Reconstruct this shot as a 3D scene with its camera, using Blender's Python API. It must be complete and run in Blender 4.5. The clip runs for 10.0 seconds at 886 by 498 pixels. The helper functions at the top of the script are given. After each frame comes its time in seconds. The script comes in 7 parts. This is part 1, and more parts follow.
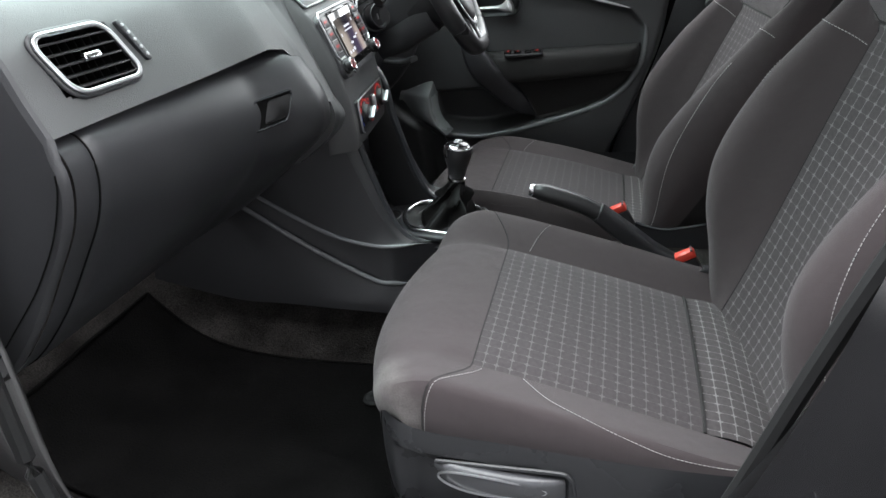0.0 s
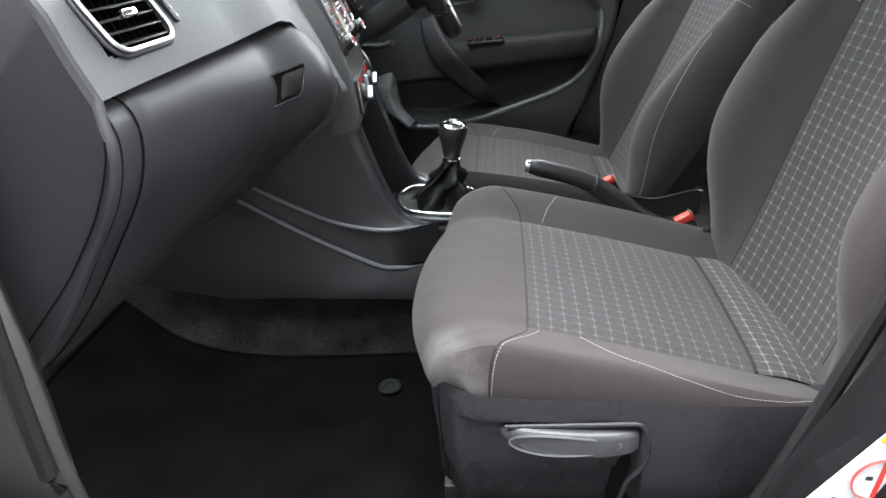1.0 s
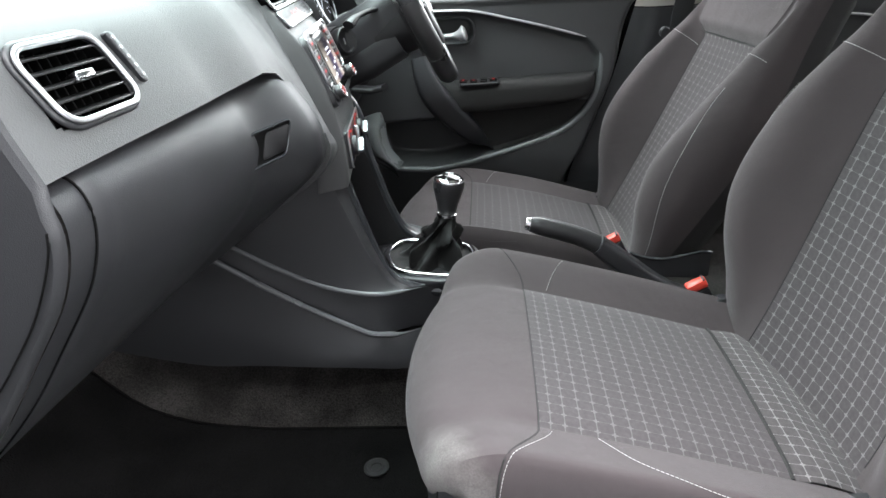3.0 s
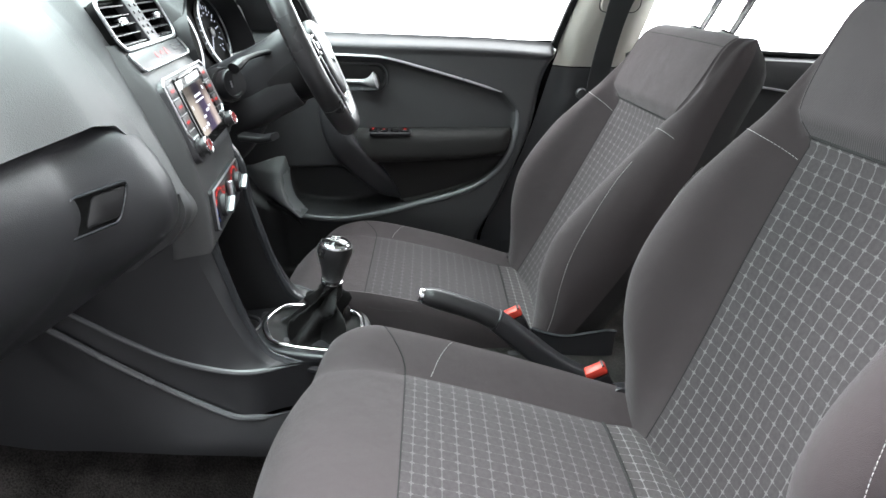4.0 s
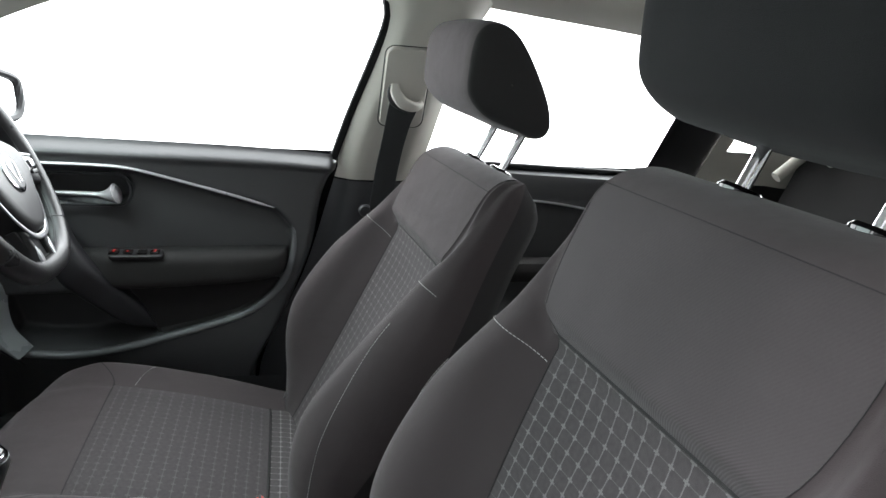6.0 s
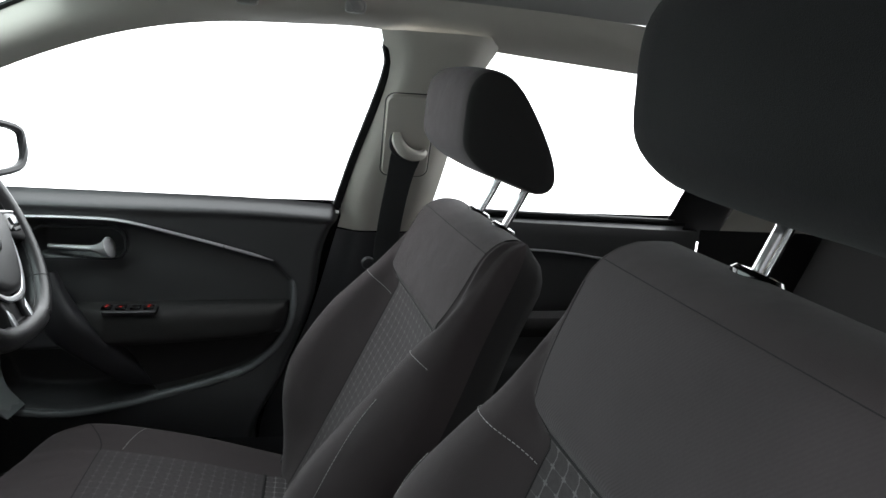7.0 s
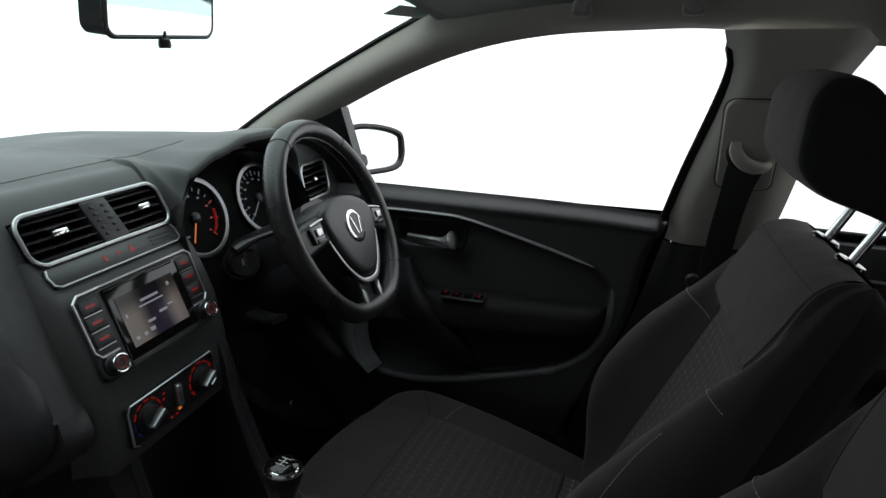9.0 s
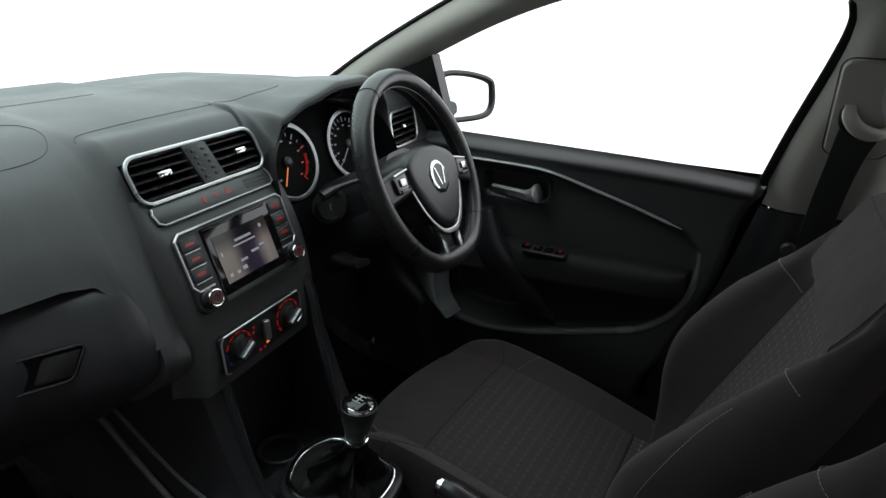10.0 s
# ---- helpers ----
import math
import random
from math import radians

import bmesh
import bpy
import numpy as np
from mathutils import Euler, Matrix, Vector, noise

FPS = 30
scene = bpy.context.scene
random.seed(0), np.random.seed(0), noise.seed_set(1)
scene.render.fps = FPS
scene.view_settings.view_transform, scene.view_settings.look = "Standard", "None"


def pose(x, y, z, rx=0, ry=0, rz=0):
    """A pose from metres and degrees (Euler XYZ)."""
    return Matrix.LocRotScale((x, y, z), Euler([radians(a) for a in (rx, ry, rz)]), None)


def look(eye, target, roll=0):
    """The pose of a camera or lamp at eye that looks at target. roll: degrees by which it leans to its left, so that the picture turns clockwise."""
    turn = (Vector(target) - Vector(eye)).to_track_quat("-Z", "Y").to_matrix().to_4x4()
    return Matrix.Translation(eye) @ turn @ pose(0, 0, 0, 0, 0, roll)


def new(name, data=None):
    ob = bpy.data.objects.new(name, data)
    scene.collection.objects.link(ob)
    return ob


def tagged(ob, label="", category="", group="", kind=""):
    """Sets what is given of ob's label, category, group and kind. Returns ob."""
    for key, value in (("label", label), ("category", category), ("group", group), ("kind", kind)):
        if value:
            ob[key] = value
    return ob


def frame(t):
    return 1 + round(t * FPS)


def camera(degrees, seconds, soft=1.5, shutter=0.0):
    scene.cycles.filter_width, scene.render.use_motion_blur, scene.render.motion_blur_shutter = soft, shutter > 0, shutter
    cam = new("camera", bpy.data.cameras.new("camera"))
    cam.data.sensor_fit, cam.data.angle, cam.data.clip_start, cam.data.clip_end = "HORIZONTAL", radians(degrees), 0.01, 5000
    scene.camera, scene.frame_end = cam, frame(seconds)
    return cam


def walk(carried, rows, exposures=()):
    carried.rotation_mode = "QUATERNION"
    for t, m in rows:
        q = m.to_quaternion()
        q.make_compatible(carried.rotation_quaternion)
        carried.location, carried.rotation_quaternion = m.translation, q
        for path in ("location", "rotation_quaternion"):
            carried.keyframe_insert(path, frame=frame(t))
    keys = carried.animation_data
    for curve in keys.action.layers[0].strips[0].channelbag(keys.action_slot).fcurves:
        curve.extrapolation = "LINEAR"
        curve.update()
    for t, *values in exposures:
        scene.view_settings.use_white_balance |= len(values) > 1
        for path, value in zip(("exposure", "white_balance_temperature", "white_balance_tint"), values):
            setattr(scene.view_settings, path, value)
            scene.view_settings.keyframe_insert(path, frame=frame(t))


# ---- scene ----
cam = camera(68.3, 10.0)
PATH = [
    (0, (0.02, -1.201, 1.027), (-0.471, 0.509, 0.114), -5.8),
    (0.5, (-0.084, -1.221, 0.984), (-0.373, 0.538, 0.076), -4.9),
    (1, (-0.165, -1.24, 0.98), (-0.381, 0.531, 0.075), -5.6),
    (1.5, (-0.195, -1.257, 1.01), (-0.33, 0.526, 0.114), -4.9),
    (2, (-0.217, -1.235, 1.0), (-0.333, 0.549, 0.104), -5.4),
    (2.2, (-0.213, -1.215, 1.004), (-0.363, 0.57, 0.115), -5.8),
    (3.5, (-0.17, -1.057, 1.006), (-0.256, 0.769, 0.193), -1.6),
    (4, (-0.118, -0.995, 1.024), (-0.077, 0.851, 0.256), 1.1),
    (4.5, (-0.087, -0.939, 1.048), (0.106, 0.913, 0.32), 2.3),
    (5, (-0.048, -0.876, 1.079), (0.307, 0.973, 0.406), 3.8),
    (5.5, (0.013, -0.818, 1.115), (0.455, 1.022, 0.466), 4.3),
    (5.7, (0.042, -0.798, 1.122), (0.513, 1.042, 0.495), 4.7),
    (6.8, (0.141, -0.699, 1.15), (0.606, 1.173, 0.622), 4.4),
    (7, (0.152, -0.689, 1.155), (0.521, 1.208, 0.642), 3.7),
    (7.5, (0.177, -0.674, 1.156), (0.16, 1.267, 0.674), 1.6),
    (8, (0.19, -0.674, 1.17), (-0.108, 1.248, 0.707), 0.7),
    (8.5, (0.207, -0.67, 1.174), (-0.299, 1.2, 0.678), 0.4),
    (9, (0.23, -0.668, 1.186), (-0.461, 1.119, 0.613), 0.4),
    (9.5, (0.242, -0.668, 1.192), (-0.591, 1.031, 0.544), 0.4),
    (10, (0.245, -0.664, 1.208), (-0.665, 0.954, 0.464), 0.9),
]
EXPOSURES = [(0.0, 2.44), (1.0, 2.97), (2.0, 3.10), (3.5, 3.14), (4.5, 3.12), (5.5, 2.77), (7.0, 1.60), (8.0, 0.40), (9.0, 0.02), (9.5, 0.18), (10.0, 0.42)]
walk(cam, [(t, look(eye, target, roll)) for t, eye, target, roll in PATH], EXPOSURES)

# ---- light: a white photo studio ----
world = bpy.data.worlds.new("studio_light")
scene.world = world
world.use_nodes = True
wn = world.node_tree.nodes["Background"]
wn.inputs["Strength"].default_value = 1.0
w_nodes, w_links = world.node_tree.nodes, world.node_tree.links
w_tc = w_nodes.new("ShaderNodeTexCoord")
w_sep = w_nodes.new("ShaderNodeSeparateXYZ")
w_links.new(w_tc.outputs["Generated"], w_sep.inputs[0])
# white walls, with the lit studio ceiling growing brighter overhead
w_map = w_nodes.new("ShaderNodeMapRange")
w_map.interpolation_type = "SMOOTHSTEP"
for key, value in (("From Min", 0.12), ("From Max", 0.85), ("To Min", 1.75), ("To Max", 2.25)):
    w_map.inputs[key].default_value = value
w_links.new(w_sep.outputs[2], w_map.inputs["Value"])
w_col = w_nodes.new("ShaderNodeCombineColor")
for ch, tint in (("Red", 0.985), ("Green", 1.0), ("Blue", 1.035)):
    w_mul = w_nodes.new("ShaderNodeMath")
    w_mul.operation = "MULTIPLY"
    w_mul.inputs[1].default_value = tint
    w_links.new(w_map.outputs["Result"], w_mul.inputs[0])
    w_links.new(w_mul.outputs[0], w_col.inputs[ch])
w_links.new(w_col.outputs[0], wn.inputs["Color"])


# ---- mesh helpers ----
def mesh_of(name, verts, faces, smooth=True):
    me = bpy.data.meshes.new(name)
    me.from_pydata([tuple(v) for v in verts], [], faces)
    me.update()
    bm = bmesh.new()
    bm.from_mesh(me)
    bmesh.ops.recalc_face_normals(bm, faces=bm.faces[:])
    bm.to_mesh(me)
    bm.free()
    if smooth:
        me.polygons.foreach_set("use_smooth", [True] * len(me.polygons))
    return me


def thing(name, base, label, category, group="", kind=""):
    ob = new(name)
    ob.empty_display_size = 0.05
    ob.location = base
    return tagged(ob, label, category, group, kind)


def part(name, me, material, parent, label="", angle=0.6):
    """One mesh, given in the car's coordinates, under a thing or under a part."""
    if isinstance(me, bmesh.types.BMesh):
        bm = me
        me = bpy.data.meshes.new(name)
        bm.to_mesh(me)
        bm.free()
        me.polygons.foreach_set("use_smooth", [True] * len(me.polygons))
    me.materials.append(material)
    if angle:
        sharp(me, angle)
    ob = new(name, me)
    if parent is not None:
        ob.parent = parent
        if parent.type == "EMPTY":
            ob.location = -Vector(parent.location)
    if label:
        ob["label"] = label
    return ob


def sharp(me, angle):
    bm = bmesh.new()
    bm.from_mesh(me)
    for e in bm.edges:
        e.smooth = len(e.link_faces) != 2 or e.calc_face_angle(0) < angle
    bm.to_mesh(me)
    bm.free()


def bm_mesh(bm, name="mesh"):
    me = bpy.data.meshes.new(name)
    bm.to_mesh(me)
    bm.free()
    me.polygons.foreach_set("use_smooth", [True] * len(me.polygons))
    return me


def cut(ob, m, w, h):
    """Opens a hole in a sheet where a fitting sits."""
    bm = bmesh.new()
    bm.from_mesh(ob.data)
    inv = m.inverted()
    gone = []
    for f in bm.faces:
        p = inv @ f.calc_center_median()
        if abs(p.x) < w / 2 and abs(p.y) < h / 2 and abs(p.z) < 0.05:
            gone.append(f)
    bmesh.ops.delete(bm, geom=gone, context="FACES")
    bm.to_mesh(ob.data)
    bm.free()


def join(*items):
    """Several meshes made into one."""
    bm = bmesh.new()
    for me in items:
        bm.from_mesh(me)
        bpy.data.meshes.remove(me)
    return bm_mesh(bm)


def grid(fn, us, vs, close_u=False, close_v=False, uv=None):
    """A sheet of quads over the values us, vs; fn(u, v) gives a point, uv(u, v) its texture place in metres."""
    nu, nv = len(us), len(vs)
    verts = [fn(u, v) for v in vs for u in us]
    faces = []
    for j in range(nv if close_v else nv - 1):
        for i in range(nu if close_u else nu - 1):
            a, b = i, (i + 1) % nu
            c, d = j, (j + 1) % nv
            faces.append((c * nu + a, c * nu + b, d * nu + b, d * nu + a))
    me = mesh_of("sheet", verts, faces)
    if uv:
        layer = me.uv_layers.new(name="UVMap")
        flat = [uv(u, v) for v in vs for u in us]
        for loop in me.loops:
            layer.data[loop.index].uv = flat[loop.vertex_index]
    return me


def lin(a, b, n):
    return [a + (b - a) * i / (n - 1) for i in range(n)]


def smooth(a, b, x):
    t = min(1.0, max(0.0, (x - a) / (b - a)))
    return t * t * (3 - 2 * t)


def curve1(pts, x):
    """Smooth interpolation through (x, value) pairs."""
    if x <= pts[0][0]:
        return pts[0][1]
    for i in range(len(pts) - 1):
        (xa, ya), (xb, yb) = pts[i], pts[i + 1]
        if x <= xb:
            ma = (yb - pts[i - 1][1]) / (xb - pts[i - 1][0]) if i else (yb - ya) / (xb - xa)
            mb = (pts[i + 2][1] - ya) / (pts[i + 2][0] - xa) if i + 2 < len(pts) else (yb - ya) / (xb - xa)
            h = xb - xa
            t = (x - xa) / h
            return ((2 * t**3 - 3 * t * t + 1) * ya + (t**3 - 2 * t * t + t) * h * ma
                    + (-2 * t**3 + 3 * t * t) * yb + (t**3 - t * t) * h * mb)
    return pts[-1][1]


def spline(pts, n, closed=False):
    """n points of a smooth line through pts."""
    pts = [Vector(p) for p in pts]
    m = len(pts)
    seg = m if closed else m - 1
    out = []
    for k in range(n):
        f = k * seg / n if closed else k * seg / (n - 1)
        i = min(int(f), seg - 1)
        t = f - i
        if closed:
            p0, p1, p2, p3 = pts[(i - 1) % m], pts[i], pts[(i + 1) % m], pts[(i + 2) % m]
        else:
            p1, p2 = pts[i], pts[i + 1]
            p0 = pts[i - 1] if i else 2 * p1 - p2
            p3 = pts[i + 2] if i + 2 < m else 2 * p2 - p1
        out.append(0.5 * (2 * p1 + (p2 - p0) * t + (2 * p0 - 5 * p1 + 4 * p2 - p3) * t * t + (3 * p1 - p0 - 3 * p2 + p3) * t**3))
    return out


def sweep(path, section, closed=False, up=(0, 0, 1), cap=True, scale=None):
    """A section (side, up) carried along a path."""
    path = [Vector(p) for p in path]
    n, k = len(path), len(section)
    verts = []
    up = Vector(up)
    for i, p in enumerate(path):
        a = path[i - 1] if i or closed else path[0]
        b = path[(i + 1) % n] if i + 1 < n or closed else path[-1]
        tan = (b - a).normalized()
        side = tan.cross(up)
        if side.length < 1e-4:
            side = tan.cross(Vector((0.3, 1, 0.1)))
        side.normalize()
        u = side.cross(tan).normalized()
        f = scale(i / (n - 1)) if scale else 1.0
        verts += [p + side * (x * f) + u * (y * f) for x, y in section]
    faces = []
    for i in range(n if closed else n - 1):
        j = (i + 1) % n
        for q in range(k):
            r = (q + 1) % k
            faces.append((i * k + q, i * k + r, j * k + r, j * k + q))
    if cap and not closed:
        faces += [tuple(range(k))[::-1], tuple((n - 1) * k + q for q in range(k))]
    return mesh_of("sweep", verts, faces)


def circle(r, n=10, ry=None):
    return [(r * math.cos(2 * math.pi * i / n), (ry or r) * math.sin(2 * math.pi * i / n)) for i in range(n)]


def tube(path, r, closed=False, n=8, up=(0, 0, 1), ry=None, scale=None):
    return sweep(path, circle(r, n, ry), closed, up, True, scale)


def rrect(w, h, r, n=5, skew=0.0):
    """Outline of a rectangle with rounded corners; skew shifts its top sideways."""
    pts = []
    for cx, cy, a0 in ((w / 2 - r, h / 2 - r, 0), (-w / 2 + r, h / 2 - r, 90), (-w / 2 + r, -h / 2 + r, 180), (w / 2 - r, -h / 2 + r, 270)):
        for i in range(n + 1):
            a = radians(a0 + 90 * i / n)
            x, y = cx + r * math.cos(a), cy + r * math.sin(a)
            pts.append((x + skew * y / h, y))
    return pts


def slab(outline, d0, d1, m=None, edge=0.0, seg=2):
    """A plate with the given outline in its own x and y, from d0 to d1 along its z, its front edge rounded; m places it."""
    n = len(outline)
    cx, cy = sum(p[0] for p in outline) / n, sum(p[1] for p in outline) / n
    rings = [(d0, 0.0)]
    if edge:
        for i in range(seg + 1):
            a = math.pi / 2 * i / seg
            rings.append((d1 - edge + edge * math.sin(a), edge * (1 - math.cos(a))))
    else:
        rings.append((d1, 0.0))
    span = max(max(abs(p[0] - cx), abs(p[1] - cy)) for p in outline)
    verts = []
    for d, inset in rings:
        for x, y in outline:
            v = Vector((x - cx, y - cy))
            lx = max(abs(v.x), 1e-6)
            ly = max(abs(v.y), 1e-6)
            v = Vector((v.x * max(0, 1 - inset / max(lx, span * 0.25)), v.y * max(0, 1 - inset / max(ly, span * 0.25))))
            verts.append(Vector((cx + v.x, cy + v.y, d)))
    faces = []
    for k in range(len(rings) - 1):
        for i in range(n):
            j = (i + 1) % n
            faces.append((k * n + i, k * n + j, (k + 1) * n + j, (k + 1) * n + i))
    faces += [tuple(range(n))[::-1], tuple((len(rings) - 1) * n + i for i in range(n))]
    if m is not None:
        verts = [m @ v for v in verts]
    return mesh_of("slab", verts, faces)


def lathe(profile, m=None, n=24):
    """A turned body: (radius, height) pairs about its z."""
    verts, faces = [], []
    k = len(profile)
    for i in range(n):
        a = 2 * math.pi * i / n
        verts += [Vector((r * math.cos(a), r * math.sin(a), h)) for r, h in profile]
    for i in range(n):
        j = (i + 1) % n
        for q in range(k - 1):
            faces.append((i * k + q, i * k + q + 1, j * k + q + 1, j * k + q))
    faces.append(tuple(i * k for i in range(n))[::-1])
    faces.append(tuple(i * k + k - 1 for i in range(n)))
    if m is not None:
        verts = [m @ v for v in verts]
    return mesh_of("turned", verts, faces)


def rbox(cx, cy, cz, sx, sy, sz, r=0.004, m=None):
    """A box with rounded edges; its size is full width."""
    bm = bmesh.new()
    bmesh.ops.create_cube(bm, size=1.0, matrix=Matrix.Translation((cx, cy, cz)) @ Matrix.Diagonal((sx, sy, sz, 1)))
    if r:
        bmesh.ops.bevel(bm, geom=bm.edges[:], offset=min(r, min(sx, sy, sz) * 0.45), segments=2, affect="EDGES", profile=0.5)
    if m is not None:
        bm.transform(m)
    return bm_mesh(bm)


def basis(origin, right, up):
    """A placing matrix with x along right, y along up and z out of the face."""
    r = Vector(right).normalized()
    u = Vector(up)
    u = (u - r * u.dot(r)).normalized()
    w = r.cross(u)
    m = Matrix((r, u, w)).transposed().to_4x4()
    m.translation = Vector(origin)
    return m


def stitches(path, material, parent, gap=0.0052, length=0.0037, r=0.00045):
    """A row of thread stitches along a line."""
    path = [Vector(p) for p in path]
    verts, faces = [], []
    carry = 0.0
    for a, b in zip(path, path[1:]):
        d = (b - a).length
        way = (b - a).normalized()
        side = way.cross(Vector((0.31, 0.2, 0.93))).normalized()
        u = side.cross(way)
        x = carry
        while x < d:
            c0, c1 = a + way * x, a + way * (x + length)
            k = len(verts)
            for c in (c0, c1):
                verts += [c + side * r, c + u * r, c - side * r, c - u * r]
            faces += [(k + q, k + (q + 1) % 4, k + 4 + (q + 1) % 4, k + 4 + q) for q in range(4)]
            faces += [(k, k + 1, k + 2, k + 3), (k + 7, k + 6, k + 5, k + 4)]
            x += gap
        carry = x - d
    return part("stitching", mesh_of("stitching", verts, faces), material, parent, "pale grey thread stitching", 0)


def words(text, size, m, material, parent, label=""):
    """Raised lettering in the built-in font."""
    cu = bpy.data.curves.new("lettering", "FONT")
    cu.body, cu.size, cu.extrude, cu.align_x, cu.align_y = text, size, 0.0004, "CENTER", "CENTER"
    cu.resolution_u = 2
    tmp = new("lettering", cu)
    dg = bpy.context.evaluated_depsgraph_get()
    me = bpy.data.meshes.new_from_object(tmp.evaluated_get(dg))
    bpy.data.objects.remove(tmp)
    me.transform(m)
    return part("lettering", me, material, parent, label, 0.3)


# ---- materials ----
def base_material(name, colour, rough, metal=0.0):
    mat = bpy.data.materials.new(name)
    mat.use_nodes = True
    nt = mat.node_tree
    b = nt.nodes["Principled BSDF"]
    b.inputs["Base Color"].default_value = (*colour, 1)
    b.inputs["Roughness"].default_value = rough
    b.inputs["Metallic"].default_value = metal
    return mat, nt, b


def grained(name, colour, rough, grain=900.0, bump=0.25, vary=0.12, sheen=0.0, metal=0.0, spec=0.5, stretch=(1, 1, 1), dist=0.0006, lump=0.0):
    """A surface with fine relief and slow, uneven wear."""
    mat, nt, b = base_material(name, colour, rough, metal)
    n, l = nt.nodes, nt.links
    b.inputs["Specular IOR Level"].default_value = spec
    tc = n.new("ShaderNodeTexCoord")
    mp = n.new("ShaderNodeMapping")
    mp.inputs["Scale"].default_value = stretch
    l.new(tc.outputs["Object"], mp.inputs["Vector"])
    big = n.new("ShaderNodeTexNoise")
    big.inputs["Scale"].default_value = 9.0
    big.inputs["Detail"].default_value = 5.0
    l.new(tc.outputs["Object"], big.inputs["Vector"])
    fine = n.new("ShaderNodeTexVoronoi")
    fine.inputs["Scale"].default_value = grain
    l.new(mp.outputs["Vector"], fine.inputs["Vector"])
    mix = n.new("ShaderNodeMix")
    mix.data_type = "RGBA"
    mix.inputs["A"].default_value = (*[c * (1 - vary) for c in colour], 1)
    mix.inputs["B"].default_value = (*[c * (1 + vary) for c in colour], 1)
    l.new(big.outputs["Fac"], mix.inputs["Factor"])
    l.new(mix.outputs["Result"], b.inputs["Base Color"])
    rr = n.new("ShaderNodeMapRange")
    rr.inputs["From Min"].default_value, rr.inputs["From Max"].default_value = 0.3, 0.7
    rr.inputs["To Min"].default_value, rr.inputs["To Max"].default_value = max(0.03, rough - 0.06), min(1, rough + 0.06)
    l.new(big.outputs["Fac"], rr.inputs["Value"])
    l.new(rr.outputs["Result"], b.inputs["Roughness"])
    bp = n.new("ShaderNodeBump")
    bp.inputs["Strength"].default_value = bump
    bp.inputs["Distance"].default_value = dist
    l.new(fine.outputs["Distance"], bp.inputs["Height"])
    l.new(bp.outputs["Normal"], b.inputs["Normal"])
    if lump:
        soft = n.new("ShaderNodeTexNoise")
        soft.inputs["Scale"].default_value, soft.inputs["Detail"].default_value = 16.0, 3.0
        l.new(tc.outputs["Object"], soft.inputs["Vector"])
        b2 = n.new("ShaderNodeBump")
        b2.inputs["Strength"].default_value, b2.inputs["Distance"].default_value = lump, 0.02
        l.new(soft.outputs["Fac"], b2.inputs["Height"])
        l.new(b2.outputs["Normal"], bp.inputs["Normal"])
    if sheen:
        b.inputs["Sheen Weight"].default_value = sheen
        b.inputs["Sheen Roughness"].default_value = 0.5
    return mat


def glowing(name, colour, strength, dark=(0.01, 0.01, 0.01)):
    mat, nt, b = base_material(name, dark, 0.3)
    b.inputs["Emission Color"].default_value = (*colour, 1)
    b.inputs["Emission Strength"].default_value = strength
    return mat


PAD = grained("soft_dash_plastic", (0.056, 0.057, 0.058), 0.50, 700, 0.35)
PLASTIC = grained("dark_grained_plastic", (0.0262, 0.0268, 0.029), 0.38, 900, 0.25)
SHELL = grained("seat_base_plastic", (0.026, 0.027, 0.029), 0.29, 900, 0.15, 0.04)
LEVER = grained("smooth_lever_plastic", (0.07, 0.072, 0.076), 0.25, 900, 0.08)
HUB = grained("wheel_hub_plastic", (0.016, 0.016, 0.017), 0.42, 900, 0.2)
BLACK_PLASTIC = grained("black_plastic", (0.012, 0.012, 0.013), 0.4, 900, 0.15)
RUBBER = grained("seal_rubber", (0.012, 0.0122, 0.0126), 0.75, 400, 0.2, spec=0.25)
FABRIC = grained("charcoal_seat_cloth", (0.0545, 0.0455, 0.0472), 0.9, 1500, 0.4, 0.12, 0.11, spec=0.15, lump=0.16)
FABRIC_DARK = grained("black_seat_cloth", (0.030, 0.029, 0.029), 0.9, 1500, 0.4, 0.1, 0.05, spec=0.1)
# headrest cloth with the nearside shade put into its colour
SHADED_HEADREST = grained("shaded_headrest_cloth", (0.014, 0.0142, 0.0148), 0.9, 1500, 0.4, 0.08, 0.05, spec=0.12)
DOOR_CLOTH = grained("door_cloth", (0.026, 0.0245, 0.0245), 0.85, 1400, 0.4, 0.1, 0.03, spec=0.2)
LEATHER = grained("black_leather", (0.022, 0.022, 0.023), 0.31, 500, 0.35)
GAITER = grained("gaiter_leather", (0.009, 0.009, 0.009), 0.58, 350, 0.4, spec=0.22)
CHROME = grained("chrome", (0.80, 0.81, 0.82), 0.12, 60, 0.02, 0.03, metal=1.0)
SATIN = grained("satin_silver", (0.55, 0.56, 0.57), 0.32, 400, 0.05, 0.04, metal=1.0)
DARK_SATIN = grained("dark_satin", (0.30, 0.31, 0.32), 0.35, 400, 0.05, 0.04, metal=1.0)
GLOSS = grained("gloss_black", (0.006, 0.006, 0.006), 0.08, 50, 0.0)
HEADLINER = grained("headliner_cloth", (0.36, 0.36, 0.34), 0.95, 1200, 0.4, 0.05, 0.1, spec=0.1)
PILLAR = grained("pale_pillar_plastic", (0.50, 0.48, 0.43), 0.6, 800, 0.2, 0.04)
RED = grained("red_plastic", (0.62, 0.055, 0.035), 0.35, 500, 0.1)
PAINT = grained("black_car_paint", (0.008, 0.008, 0.009), 0.06, 50, 0.0)
